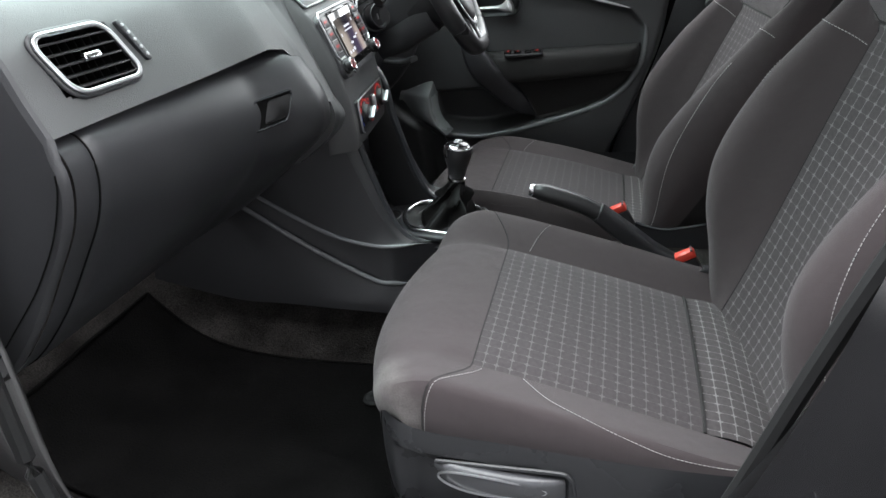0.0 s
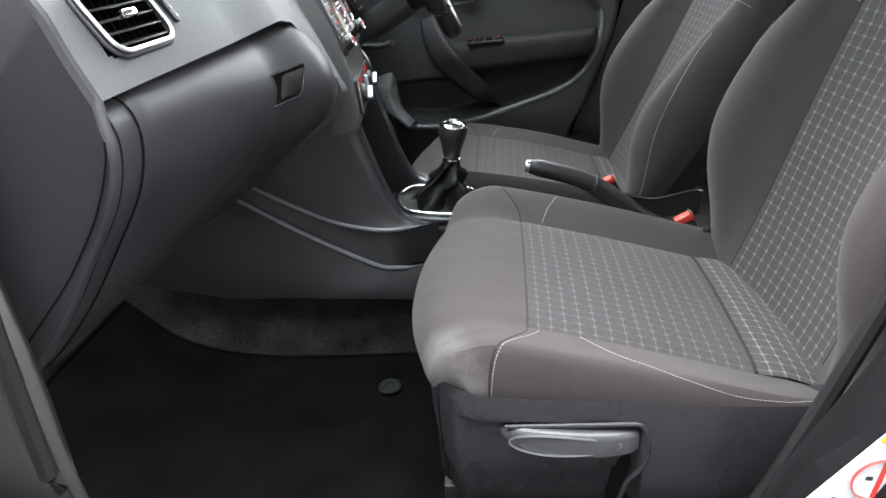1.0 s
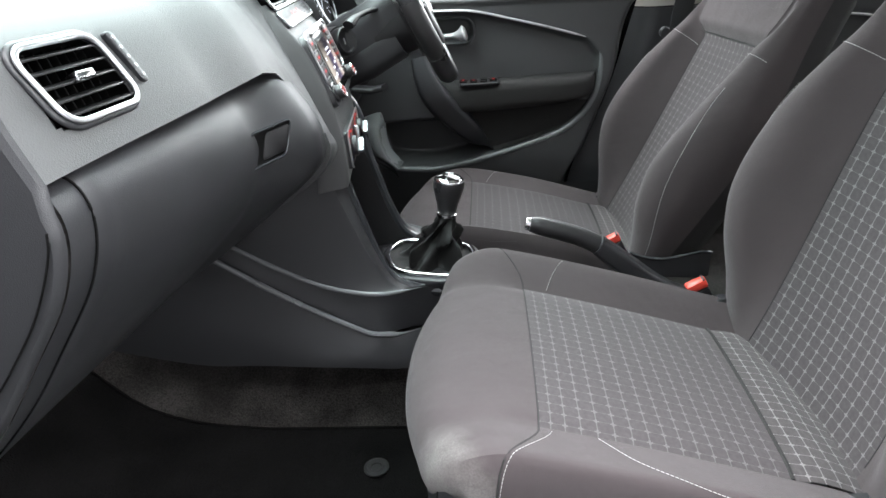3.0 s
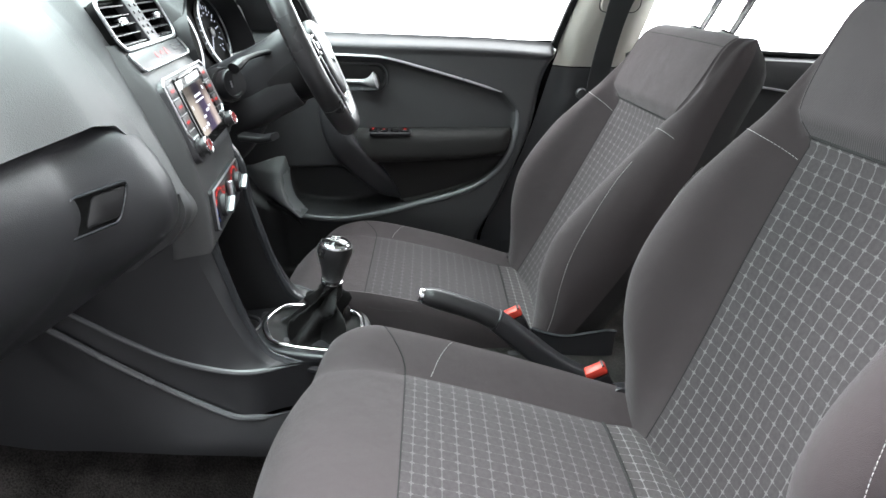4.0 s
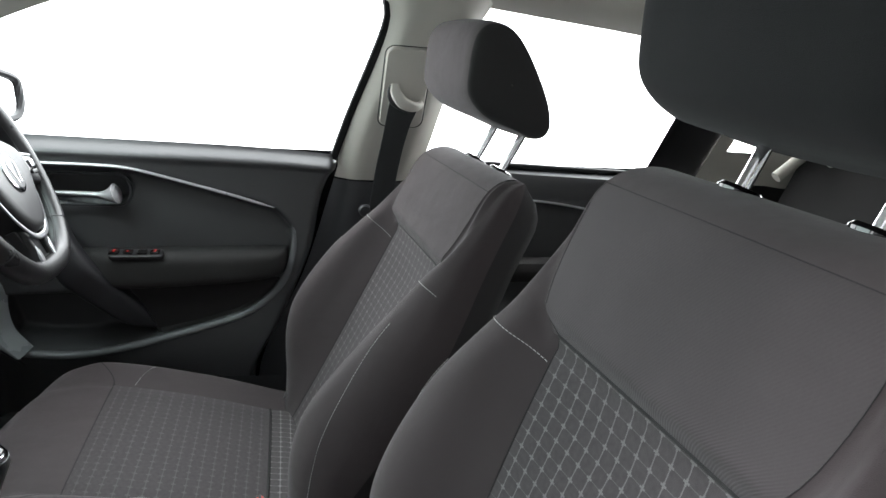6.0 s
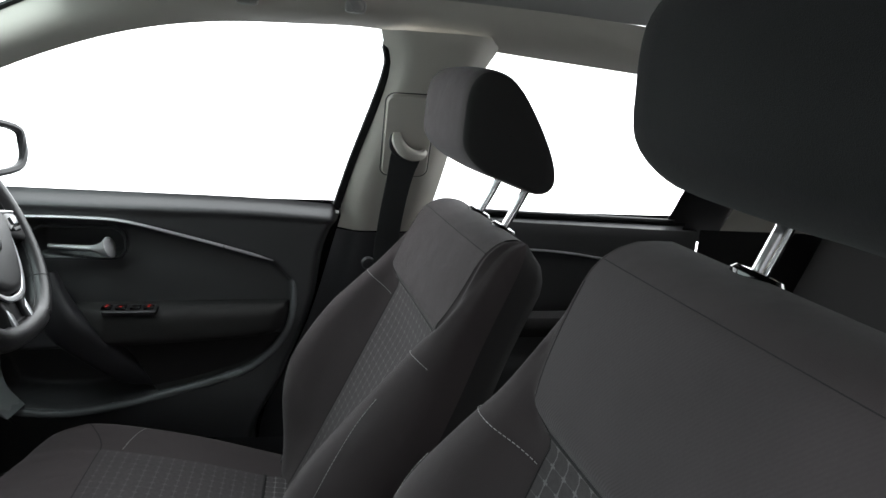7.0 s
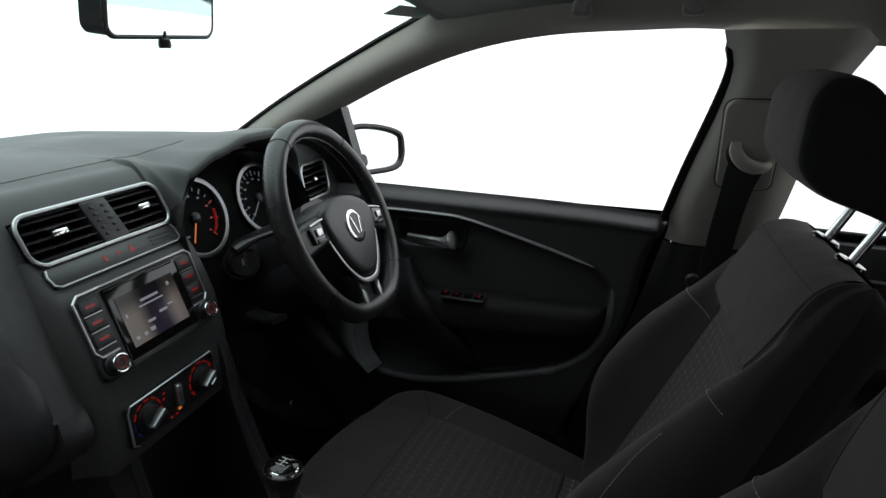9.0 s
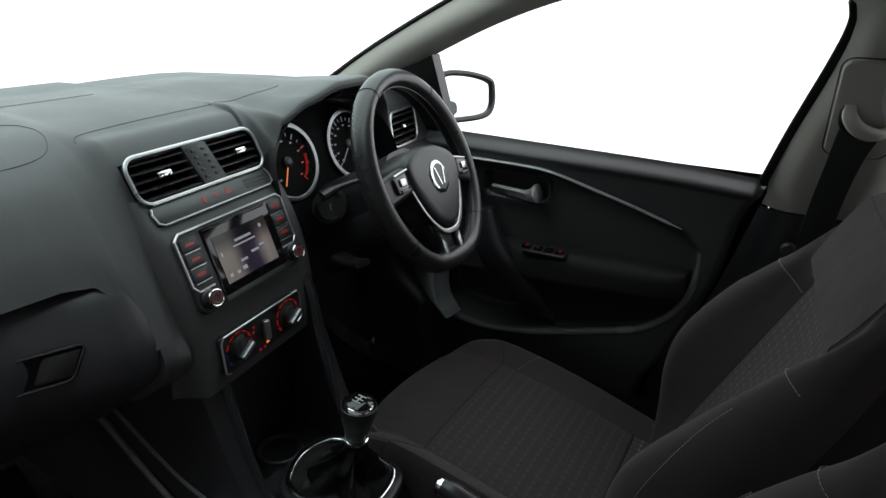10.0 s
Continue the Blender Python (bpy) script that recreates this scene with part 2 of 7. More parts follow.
GREY_STEEL = grained("dark_steel", (0.06, 0.06, 0.06), 0.45, 300, 0.1, metal=0.6)
WEBBING = grained("belt_webbing", (0.020, 0.021, 0.022), 0.8, 900, 0.5, stretch=(1, 1, 0.2))
THREAD = grained("pale_thread", (0.42, 0.41, 0.40), 0.8, 900, 0.2)
STUDIO_FLOOR = grained("studio_floor", (0.88, 0.88, 0.88), 0.5, 20, 0.05)
BOUNCE_DAMPER = grained("dark_bounce_damper", (0.05, 0.05, 0.05), 0.6, 40, 0.2)
LIGHT_BLOCKER = grained("dark_light_blocker", (0.06, 0.06, 0.062), 0.8, 30, 0.1)
LABEL_WHITE = grained("label_white", (0.75, 0.76, 0.76), 0.35, 200, 0.02, 0.03)
LABEL_YELLOW = grained("label_yellow", (0.78, 0.62, 0.02), 0.35, 200, 0.02, 0.03)
LABEL_RED = grained("label_red", (0.70, 0.05, 0.04), 0.35, 200, 0.02, 0.03)
LABEL_BLACK = grained("label_black", (0.02, 0.02, 0.02), 0.4, 200, 0.02)
# dark plastic edges coloured pale, for the highlight along them
HIGHLIT_EDGE = grained("highlit_plastic_edge", (0.16, 0.165, 0.17), 0.24, 500, 0.05, 0.15)
SILL = grained("sill_plastic", (0.027, 0.026, 0.027), 0.42, 900, 0.2)
# door plastic made pale grey to stand for a glossy reflection
REFLECTION_GREY = grained("reflection_grey_plastic", (0.25, 0.262, 0.265), 0.25, 500, 0.08, 0.25)
BEAD = grained("smooth_dark_plastic", (0.03, 0.032, 0.035), 0.2, 900, 0.04)
HANDLE = grained("silver_lacquer", (0.50, 0.50, 0.51), 0.32, 300, 0.03, 0.04, metal=0.45)
VOID = grained("duct_black", (0.004, 0.004, 0.004), 0.8, 300, 0.1, spec=0.1)
VANE = grained("vane_plastic", (0.018, 0.018, 0.019), 0.3, 900, 0.08)
RED_DIM = glowing("dim_red_backlight", (1.0, 0.03, 0.02), 0.07)
DOOR_PLASTIC = grained("door_plastic", (0.052, 0.0525, 0.054), 0.40, 900, 0.25)
RED_GLOW = glowing("red_backlight", (1.0, 0.03, 0.02), 0.13)
ORANGE_GLOW = glowing("orange_backlight", (1.0, 0.28, 0.06), 0.5)
WHITE_GLOW = glowing("white_backlight", (0.75, 0.82, 1.0), 0.085)
SCREEN_WRITING = glowing("screen_writing", (0.85, 0.88, 1.0), 0.20)
BLUE_PRINT = grained("blue_print", (0.02, 0.06, 0.4), 0.4, 200, 0.02)
GREY_PRINT = grained("grey_print", (0.35, 0.35, 0.36), 0.5, 200, 0.02)


def pile(name, dark, light, lint):
    """Carpet: tufts, worn patches and a little pale lint."""
    mat, nt, b = base_material(name, dark, 0.95)
    n, l = nt.nodes, nt.links
    b.inputs["Specular IOR Level"].default_value = 0.04
    tc = n.new("ShaderNodeTexCoord")
    tuft = n.new("ShaderNodeTexNoise")
    tuft.inputs["Scale"].default_value, tuft.inputs["Detail"].default_value = 330, 3
    wear = n.new("ShaderNodeTexNoise")
    wear.inputs["Scale"].default_value, wear.inputs["Detail"].default_value = 14, 5
    spot = n.new("ShaderNodeTexVoronoi")
    spot.inputs["Scale"].default_value = 120
    for q in (tuft, wear, spot):
        l.new(tc.outputs["Object"], q.inputs["Vector"])
    mul = n.new("ShaderNodeMath")
    mul.operation = "MULTIPLY"
    l.new(tuft.outputs["Fac"], mul.inputs[0])
    l.new(wear.outputs["Fac"], mul.inputs[1])
    rng = n.new("ShaderNodeMapRange")
    for key, value in (("From Min", 0.12), ("From Max", 0.40)):
        rng.inputs[key].default_value = value
    l.new(mul.outputs[0], rng.inputs["Value"])
    mx = n.new("ShaderNodeMix")
    mx.data_type = "RGBA"
    mx.inputs["A"].default_value, mx.inputs["B"].default_value = (*dark, 1), (*light, 1)
    l.new(rng.outputs["Result"], mx.inputs["Factor"])
    dot = n.new("ShaderNodeMapRange")
    for key, value in (("From Min", 0.06), ("From Max", 0.12), ("To Min", 0.35), ("To Max", 0.0)):
        dot.inputs[key].default_value = value
    l.new(spot.outputs["Distance"], dot.inputs["Value"])
    m2 = n.new("ShaderNodeMix")
    m2.data_type = "RGBA"
    m2.inputs["B"].default_value = (*lint, 1)
    l.new(dot.outputs["Result"], m2.inputs["Factor"])
    l.new(mx.outputs["Result"], m2.inputs["A"])
    l.new(m2.outputs["Result"], b.inputs["Base Color"])
    bp = n.new("ShaderNodeBump")
    bp.inputs["Strength"].default_value, bp.inputs["Distance"].default_value = 1.0, 0.002
    l.new(tuft.outputs["Fac"], bp.inputs["Height"])
    l.new(bp.outputs["Normal"], b.inputs["Normal"])
    return mat


CARPET = pile("black_carpet", (0.008, 0.0073, 0.007), (0.044, 0.041, 0.039), (0.07, 0.066, 0.062))
MAT_PILE = pile("mat_pile", (0.0018, 0.0018, 0.0018), (0.006, 0.0057, 0.0057), (0.020, 0.019, 0.018))


def ribbed_cloth():
    """Plain cloth with a fine diagonal rib."""
    mat, nt, b = base_material("ribbed_seat_cloth", (0.062, 0.057, 0.056), 0.9)
    n, l = nt.nodes, nt.links
    b.inputs["Specular IOR Level"].default_value = 0.15
    b.inputs["Sheen Weight"].default_value = 0.11
    tc = n.new("ShaderNodeTexCoord")
    mp = n.new("ShaderNodeMapping")
    mp.inputs["Rotation"].default_value = (0, 0, 0.6)
    l.new(tc.outputs["UV"], mp.inputs["Vector"])
    wv = n.new("ShaderNodeTexWave")
    wv.inputs["Scale"].default_value = 130
    wv.inputs["Distortion"].default_value = 1.0
    l.new(mp.outputs["Vector"], wv.inputs["Vector"])
    ns = n.new("ShaderNodeTexNoise")
    ns.inputs["Scale"].default_value = 14
    ns.inputs["Detail"].default_value = 6
    l.new(tc.outputs["Object"], ns.inputs["Vector"])
    mx = n.new("ShaderNodeMix")
    mx.data_type = "RGBA"
    mx.inputs["A"].default_value = (0.041, 0.0355, 0.037, 1)
    mx.inputs["B"].default_value = (0.067, 0.0575, 0.060, 1)
    ad = n.new("ShaderNodeMath")
    ad.operation = "MULTIPLY_ADD"
    ad.inputs[1].default_value = 0.4
    sy = n.new("ShaderNodeSeparateXYZ")
    l.new(tc.outputs["UV"], sy.inputs[0])
    fade = n.new("ShaderNodeMapRange")
    fade.inputs["From Min"].default_value, fade.inputs["From Max"].default_value = 0.486, 0.512
    fade.inputs["To Min"].default_value, fade.inputs["To Max"].default_value = 1.0, 0.18
    l.new(sy.outputs["Y"], fade.inputs["Value"])
    nap = n.new("ShaderNodeTexNoise")
    nap.inputs["Scale"].default_value = 420
    nap.inputs["Detail"].default_value = 5
    l.new(tc.outputs["Object"], nap.inputs["Vector"])
    rib = n.new("ShaderNodeMix")
    l.new(fade.outputs["Result"], rib.inputs["Factor"])
    l.new(nap.outputs["Fac"], rib.inputs["A"])
    l.new(wv.outputs["Fac"], rib.inputs["B"])
    l.new(rib.outputs["Result"], ad.inputs[0])
    sb = n.new("ShaderNodeMath")
    sb.operation = "MULTIPLY"
    sb.inputs[1].default_value = 0.6
    l.new(ns.outputs["Fac"], sb.inputs[0])
    l.new(sb.outputs[0], ad.inputs[2])
    l.new(ad.outputs[0], mx.inputs["Factor"])
    l.new(mx.outputs["Result"], b.inputs["Base Color"])
    bp = n.new("ShaderNodeBump")
    bp.inputs["Strength"].default_value = 0.4
    bp.inputs["Distance"].default_value = 0.0006
    l.new(rib.outputs["Result"], bp.inputs["Height"])
    l.new(bp.outputs["Normal"], b.inputs["Normal"])
    return mat


def grid_cloth(name, cell_u, cell_v, strong_u, strong_v, base=(0.052, 0.0455, 0.0475), thread=(0.155, 0.149, 0.147)):
    """Woven cloth with pale lines both ways and a small star at each crossing, in UV metres."""
    mat, nt, b = base_material(name, base, 0.9)
    n, l = nt.nodes, nt.links
    b.inputs["Specular IOR Level"].default_value = 0.15
    b.inputs["Sheen Weight"].default_value = 0.11
    tc = n.new("ShaderNodeTexCoord")
    ns = n.new("ShaderNodeTexNoise")
    ns.inputs["Scale"].default_value = 900
    l.new(tc.outputs["UV"], ns.inputs["Vector"])
    sep = n.new("ShaderNodeSeparateXYZ")
    l.new(tc.outputs["UV"], sep.inputs[0])

    def math_node(op, a, bval=None, c=None):
        m = n.new("ShaderNodeMath")
        m.operation = op
        for i, v in enumerate((a, bval, c)):
            if v is None:
                continue
            if isinstance(v, (int, float)):
                m.inputs[i].default_value = v
            else:
                l.new(v, m.inputs[i])
        return m.outputs[0]

    jit = math_node("MULTIPLY_ADD", ns.outputs["Fac"], 0.05, -0.025)

    def cell(axis, size):
        f = math_node("FRACT", math_node("DIVIDE", sep.outputs[axis], size))
        return math_node("ABSOLUTE", math_node("ADD", math_node("SUBTRACT", f, 0.5), jit))

    cu, cv = cell(0, cell_u), cell(1, cell_v)

    def band(v, half, soft):
        m = n.new("ShaderNodeMapRange")
        m.inputs["From Min"].default_value, m.inputs["From Max"].default_value = half, half + soft
        m.inputs["To Min"].default_value, m.inputs["To Max"].default_value = 1, 0
        l.new(v, m.inputs["Value"])
        return m.outputs["Result"]

    line_u = math_node("MULTIPLY", band(cu, 0.018, 0.028), strong_u)
    line_v = math_node("MULTIPLY", band(cv, 0.010, 0.024), strong_v)
    star = math_node("MULTIPLY", math_node("MAXIMUM", math_node("MULTIPLY", band(cu, 0.050, 0.02), band(cv, 0.17, 0.03)),
                                           math_node("MULTIPLY", band(cv, 0.050, 0.02), band(cu, 0.17, 0.03))), min(1.0, 1.25 * max(strong_u, strong_v)))
    star2 = math_node("MULTIPLY", math_node("MULTIPLY", band(cu, 0.075, 0.02), band(cv, 0.075, 0.02)), 0.6 * strong_u)
    fac = math_node("MAXIMUM", math_node("MAXIMUM", line_u, line_v), math_node("MAXIMUM", star, star2))
    fac = math_node("MULTIPLY", fac, math_node("MULTIPLY_ADD", ns.outputs["Fac"], 0.9, 0.4))
    blob = n.new("ShaderNodeTexNoise")
    blob.inputs["Scale"].default_value = 160
    blob.inputs["Detail"].default_value = 4
    l.new(tc.outputs["UV"], blob.inputs["Vector"])
    ground = n.new("ShaderNodeMix")
    ground.data_type = "RGBA"
    ground.inputs["A"].default_value = (*[c * 0.7 for c in base], 1)
    ground.inputs["B"].default_value = (*[c * 1.35 for c in base], 1)
    l.new(blob.outputs["Fac"], ground.inputs["Factor"])
    mx = n.new("ShaderNodeMix")
    mx.data_type = "RGBA"
    l.new(ground.outputs["Result"], mx.inputs["A"])
    mx.inputs["B"].default_value = (*thread, 1)
    l.new(math_node("MINIMUM", fac, 1.0), mx.inputs["Factor"])
    l.new(mx.outputs["Result"], b.inputs["Base Color"])
    bp = n.new("ShaderNodeBump")
    bp.inputs["Strength"].default_value = 0.5
    bp.inputs["Distance"].default_value = 0.0008
    l.new(math_node("ADD", fac, math_node("MULTIPLY", ns.outputs["Fac"], 0.4)), bp.inputs["Height"])
    l.new(bp.outputs["Normal"], b.inputs["Normal"])
    return mat


def worn_cloth(spot, size):
    """The charcoal seat cloth rubbed pale over one corner."""
    mat = grained("rubbed_seat_cloth", (0.0545, 0.0455, 0.0472), 0.9, 1500, 0.4, 0.12, 0.11, spec=0.15, lump=0.16)
    nt = mat.node_tree
    n, l = nt.nodes, nt.links
    b = n["Principled BSDF"]
    old = b.inputs["Base Color"].links[0].from_socket
    tc = n.new("ShaderNodeTexCoord")
    gap = n.new("ShaderNodeVectorMath")
    gap.operation = "DISTANCE"
    gap.inputs[1].default_value = spot
    l.new(tc.outputs["Object"], gap.inputs[0])
    fleck = n.new("ShaderNodeTexNoise")
    fleck.inputs["Scale"].default_value, fleck.inputs["Detail"].default_value = 420, 4
    l.new(tc.outputs["Object"], fleck.inputs["Vector"])
    edge = n.new("ShaderNodeTexNoise")
    edge.inputs["Scale"].default_value = 30
    l.new(tc.outputs["Object"], edge.inputs["Vector"])
    add = n.new("ShaderNodeMath")
    add.operation = "MULTIPLY_ADD"
    add.inputs[1].default_value = 0.05
    l.new(edge.outputs["Fac"], add.inputs[0])
    l.new(gap.outputs["Value"], add.inputs[2])
    rng = n.new("ShaderNodeMapRange")
    for key, value in (("From Min", size * 0.55), ("From Max", size), ("To Min", 1.6), ("To Max", 0.0)):
        rng.inputs[key].default_value = value
    l.new(add.outputs[0], rng.inputs["Value"])
    fac = n.new("ShaderNodeMath")
    fac.operation = "MULTIPLY"
    fac.use_clamp = True
    l.new(rng.outputs["Result"], fac.inputs[0])
    l.new(fleck.outputs["Fac"], fac.inputs[1])
    mx = n.new("ShaderNodeMix")
    mx.data_type = "RGBA"
    mx.inputs["B"].default_value = (0.155, 0.147, 0.140, 1)
    l.new(fac.outputs[0], mx.inputs["Factor"])
    l.new(old, mx.inputs["A"])
    l.new(mx.outputs["Result"], b.inputs["Base Color"])
    return mat


WORN_CLOTH = worn_cloth((-0.250, -0.578, 0.448), 0.100)
RIBBED = ribbed_cloth()
GRID_BACK = grid_cloth("checked_seat_cloth", 0.0197, 0.0172, 0.85, 0.42)
GRID_CUSHION = grid_cloth("lined_seat_cloth", 0.0195, 0.0165, 0.58, 0.32, thread=(0.135, 0.13, 0.127))
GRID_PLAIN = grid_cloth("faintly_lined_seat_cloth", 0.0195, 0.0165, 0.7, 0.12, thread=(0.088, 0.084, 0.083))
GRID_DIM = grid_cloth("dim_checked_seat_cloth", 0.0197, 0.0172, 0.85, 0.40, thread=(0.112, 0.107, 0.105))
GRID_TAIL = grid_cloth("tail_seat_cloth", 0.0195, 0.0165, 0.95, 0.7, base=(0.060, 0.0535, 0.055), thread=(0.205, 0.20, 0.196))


def glass_material(name, tint, gloss=0.06):
    mat = bpy.data.materials.new(name)
    mat.use_nodes = True
    nt = mat.node_tree
    nt.nodes.clear()
    out = nt.nodes.new("ShaderNodeOutputMaterial")
    tr = nt.nodes.new("ShaderNodeBsdfTransparent")
    tr.inputs["Color"].default_value = (*tint, 1)
    gl = nt.nodes.new("ShaderNodeBsdfGlossy")
    gl.inputs["Roughness"].default_value = 0.02
    mx = nt.nodes.new("ShaderNodeMixShader")
    mx.inputs[0].default_value = gloss
    nt.links.new(tr.outputs[0], mx.inputs[1])
    nt.links.new(gl.outputs[0], mx.inputs[2])
    nt.links.new(mx.outputs[0], out.inputs["Surface"])
    return mat


SCREEN_GLASS = glass_material("windscreen_glass", (0.78, 0.92, 0.885))
SIDE_GLASS = glass_material("side_glass", (0.92, 0.95, 0.94))
MIRROR = grained("mirror_silver", (0.86, 0.88, 0.88), 0.02, 50, 0.0, 0.01, metal=1.0)


def screen_material():
    """A lit display: pale sides, a violet middle and softer bands."""
    mat, nt, b = base_material("lit_display", (0.008, 0.008, 0.008), 0.15)
    b.inputs["Specular IOR Level"].default_value = 0.2
    n, l = nt.nodes, nt.links
    tc = n.new("ShaderNodeTexCoord")
    sep = n.new("ShaderNodeSeparateXYZ")
    l.new(tc.outputs["UV"], sep.inputs[0])
    ramp = n.new("ShaderNodeValToRGB")
    e = ramp.color_ramp.elements
    e[0].position, e[0].color = 0.0, (0.42, 0.38, 0.34, 1)
    e[1].position, e[1].color = 1.0, (0.30, 0.25, 0.24, 1)
    for p, c in ((0.22, (0.36, 0.31, 0.27, 1)), (0.42, (0.045, 0.036, 0.065, 1)), (0.66, (0.055, 0.042, 0.085, 1)), (0.85, (0.40, 0.33, 0.30, 1))):
        k = ramp.color_ramp.elements.new(p)
        k.color = c
    l.new(sep.outputs[0], ramp.inputs["Fac"])
    top = n.new("ShaderNodeMapRange")
    top.inputs["From Min"].default_value, top.inputs["From Max"].default_value = 0.55, 0.85
    top.inputs["To Min"].default_value, top.inputs["To Max"].default_value = 0.23, 0.05
    l.new(sep.outputs[1], top.inputs["Value"])
    l.new(ramp.outputs["Color"], b.inputs["Emission Color"])
    l.new(top.outputs["Result"], b.inputs["Emission Strength"])
    return mat


DISPLAY = screen_material()

# ---- the setting: studio floor, car shell ----
def pane(z):
    """Half-width of the side glass at a height."""
    return 0.68 - 0.5 * (z - 0.885)


def setting(name, me, material, label, category, kind="structure", angle=0.6):
    ob = part(name, me, material, None, "", angle)
    return tagged(ob, label, category, "", kind)


setting("ground", grid(lambda u, v: (u, v, 0), lin(-40, 40, 9), lin(-40, 40, 9)), STUDIO_FLOOR, "plain white studio floor under the car", "floor")


# unseen dark disc, added to cut light bounced off the white floor
setting("turntable", lathe([(3.1, 0.002), (3.1, 0.012), (3.08, 0.015)], None, 64), BOUNCE_DAMPER, "unseen dark grey disc added under the car to cut floor bounce", "turntable")
# unseen wall, added to keep side light out of the open door
setting("wall_light_blocker", rbox(0.0, -3.2, 2.6, 14.0, 0.2, 5.2, 0.02), LIGHT_BLOCKER, "unseen dark grey wall added to hold back light at the open door", "wall")


def build_floor():
    prof = [(-1.12, 0.72), (-1.04, 0.52), (-0.95, 0.36), (-0.84, 0.255), (-0.70, 0.208), (-0.4, 0.202), (0.1, 0.205), (0.5, 0.21), (1.0, 0.23), (1.6, 0.30)]
    pts = spline([(x, 0, z) for x, z in prof], 40)

    def fn(u, v):
        p = pts[v]
        tunnel = 0.17 * (1 - smooth(0.10, 0.21, abs(u))) * smooth(-1.1, -0.8, p.x)
        edge = 0.05 * smooth(0.60, 0.66, abs(u))
        bump = 0.004 * noise.noise(Vector((p.x * 9, u * 9, 0)))
        return (p.x, u, p.z + tunnel + edge + bump)
    return grid(fn, lin(-0.69, 0.69, 70), range(40))


floor = setting("floor", build_floor(), CARPET, "black moulded carpet over the footwells and tunnel", "carpet")


def build_ceiling():
    def fn(u, v):
        y = u * curve1([(-0.235, 0.50), (-0.1, 0.47), (0.2, 0.46), (1.0, 0.47), (1.75, 0.44)], v)
        z = curve1([(-0.235, 1.285), (0.0, 1.305), (0.4, 1.315), (1.0, 1.285), (1.75, 1.20)], v) - 0.045 * u * u - 0.01 * u**6 + 0.014
        return (v - 0.035 * (1 - u * u) * (1 - smooth(-0.235, 0.0, v)), y, z)
    return grid(fn, lin(-1, 1, 21), lin(-0.235, 1.75, 30))


ceiling = setting("ceiling", build_ceiling(), HEADLINER, "pale grey cloth headliner under the roof", "headliner")
roof = setting("roof_panel", grid(lambda u, v: (v, u * 0.60, curve1([(-0.25, 1.305), (0.0, 1.36), (0.5, 1.40), (1.1, 1.37), (1.8, 1.27)], v) - 0.07 * u * u), lin(-1, 1, 13), lin(-0.25, 1.8, 16)),
               PAINT, "black painted steel roof skin above the headliner", "roof")
setting("wall_front", rbox(-1.14, 0, 0.57, 0.04, 1.40, 0.74, 0.01), BLACK_PLASTIC, "dark bulkhead closing the footwells ahead", "bulkhead")


def cant_rail(side):
    """A-pillar lining and roof rail, from the dash end to the back."""
    lower = spline([(-0.66, 0.615, 1.005), (-0.56, 0.603, 1.035), (-0.469, 0.586, 1.073), (-0.324, 0.557, 1.131), (-0.178, 0.534, 1.178), (-0.039, 0.521, 1.203),
                    (0.108, 0.518, 1.211), (0.25, 0.519, 1.212), (0.45, 0.530, 1.189), (0.75, 0.538, 1.166), (1.05, 0.548, 1.140), (1.5, 0.54, 1.10)], 60)
    upper = spline([(-0.86, 0.625, 0.950), (-0.70, 0.602, 1.052), (-0.56, 0.575, 1.118), (-0.42, 0.552, 1.178), (-0.32, 0.530, 1.218), (-0.235, 0.503, 1.250),
                    (-0.05, 0.462, 1.258), (0.2, 0.452, 1.263), (0.45, 0.458, 1.262), (0.75, 0.465, 1.246), (1.05, 0.468, 1.225), (1.5, 0.455, 1.18)], 60)

    for line in (lower, upper):
        for p in line:
            p.z += 0.014 * smooth(-0.75, -0.25, p.x)

    def fn(u, v):
        p = lower[v].lerp(upper[v], u)
        out = math.sin(math.pi * u) * 0.020
        return (p.x, side * (p.y - out), p.z - out * 0.3)
    inner = grid(fn, lin(0, 1, 9), range(60))

    def back(u, v):
        p = lower[v].lerp(upper[v], u)
        return (p.x, side * (p.y + 0.045), p.z + 0.035 - 0.055 * u)
    outer = grid(back, [0, 1], range(60))
    edge0 = grid(lambda u, v: fn(0, v) if u == 0 else back(0, v), [0, 1], range(60))
    edge1 = grid(lambda u, v: fn(1, v) if u == 0 else back(1, v), [0, 1], range(60))
    return inner, join(outer, edge0, edge1)


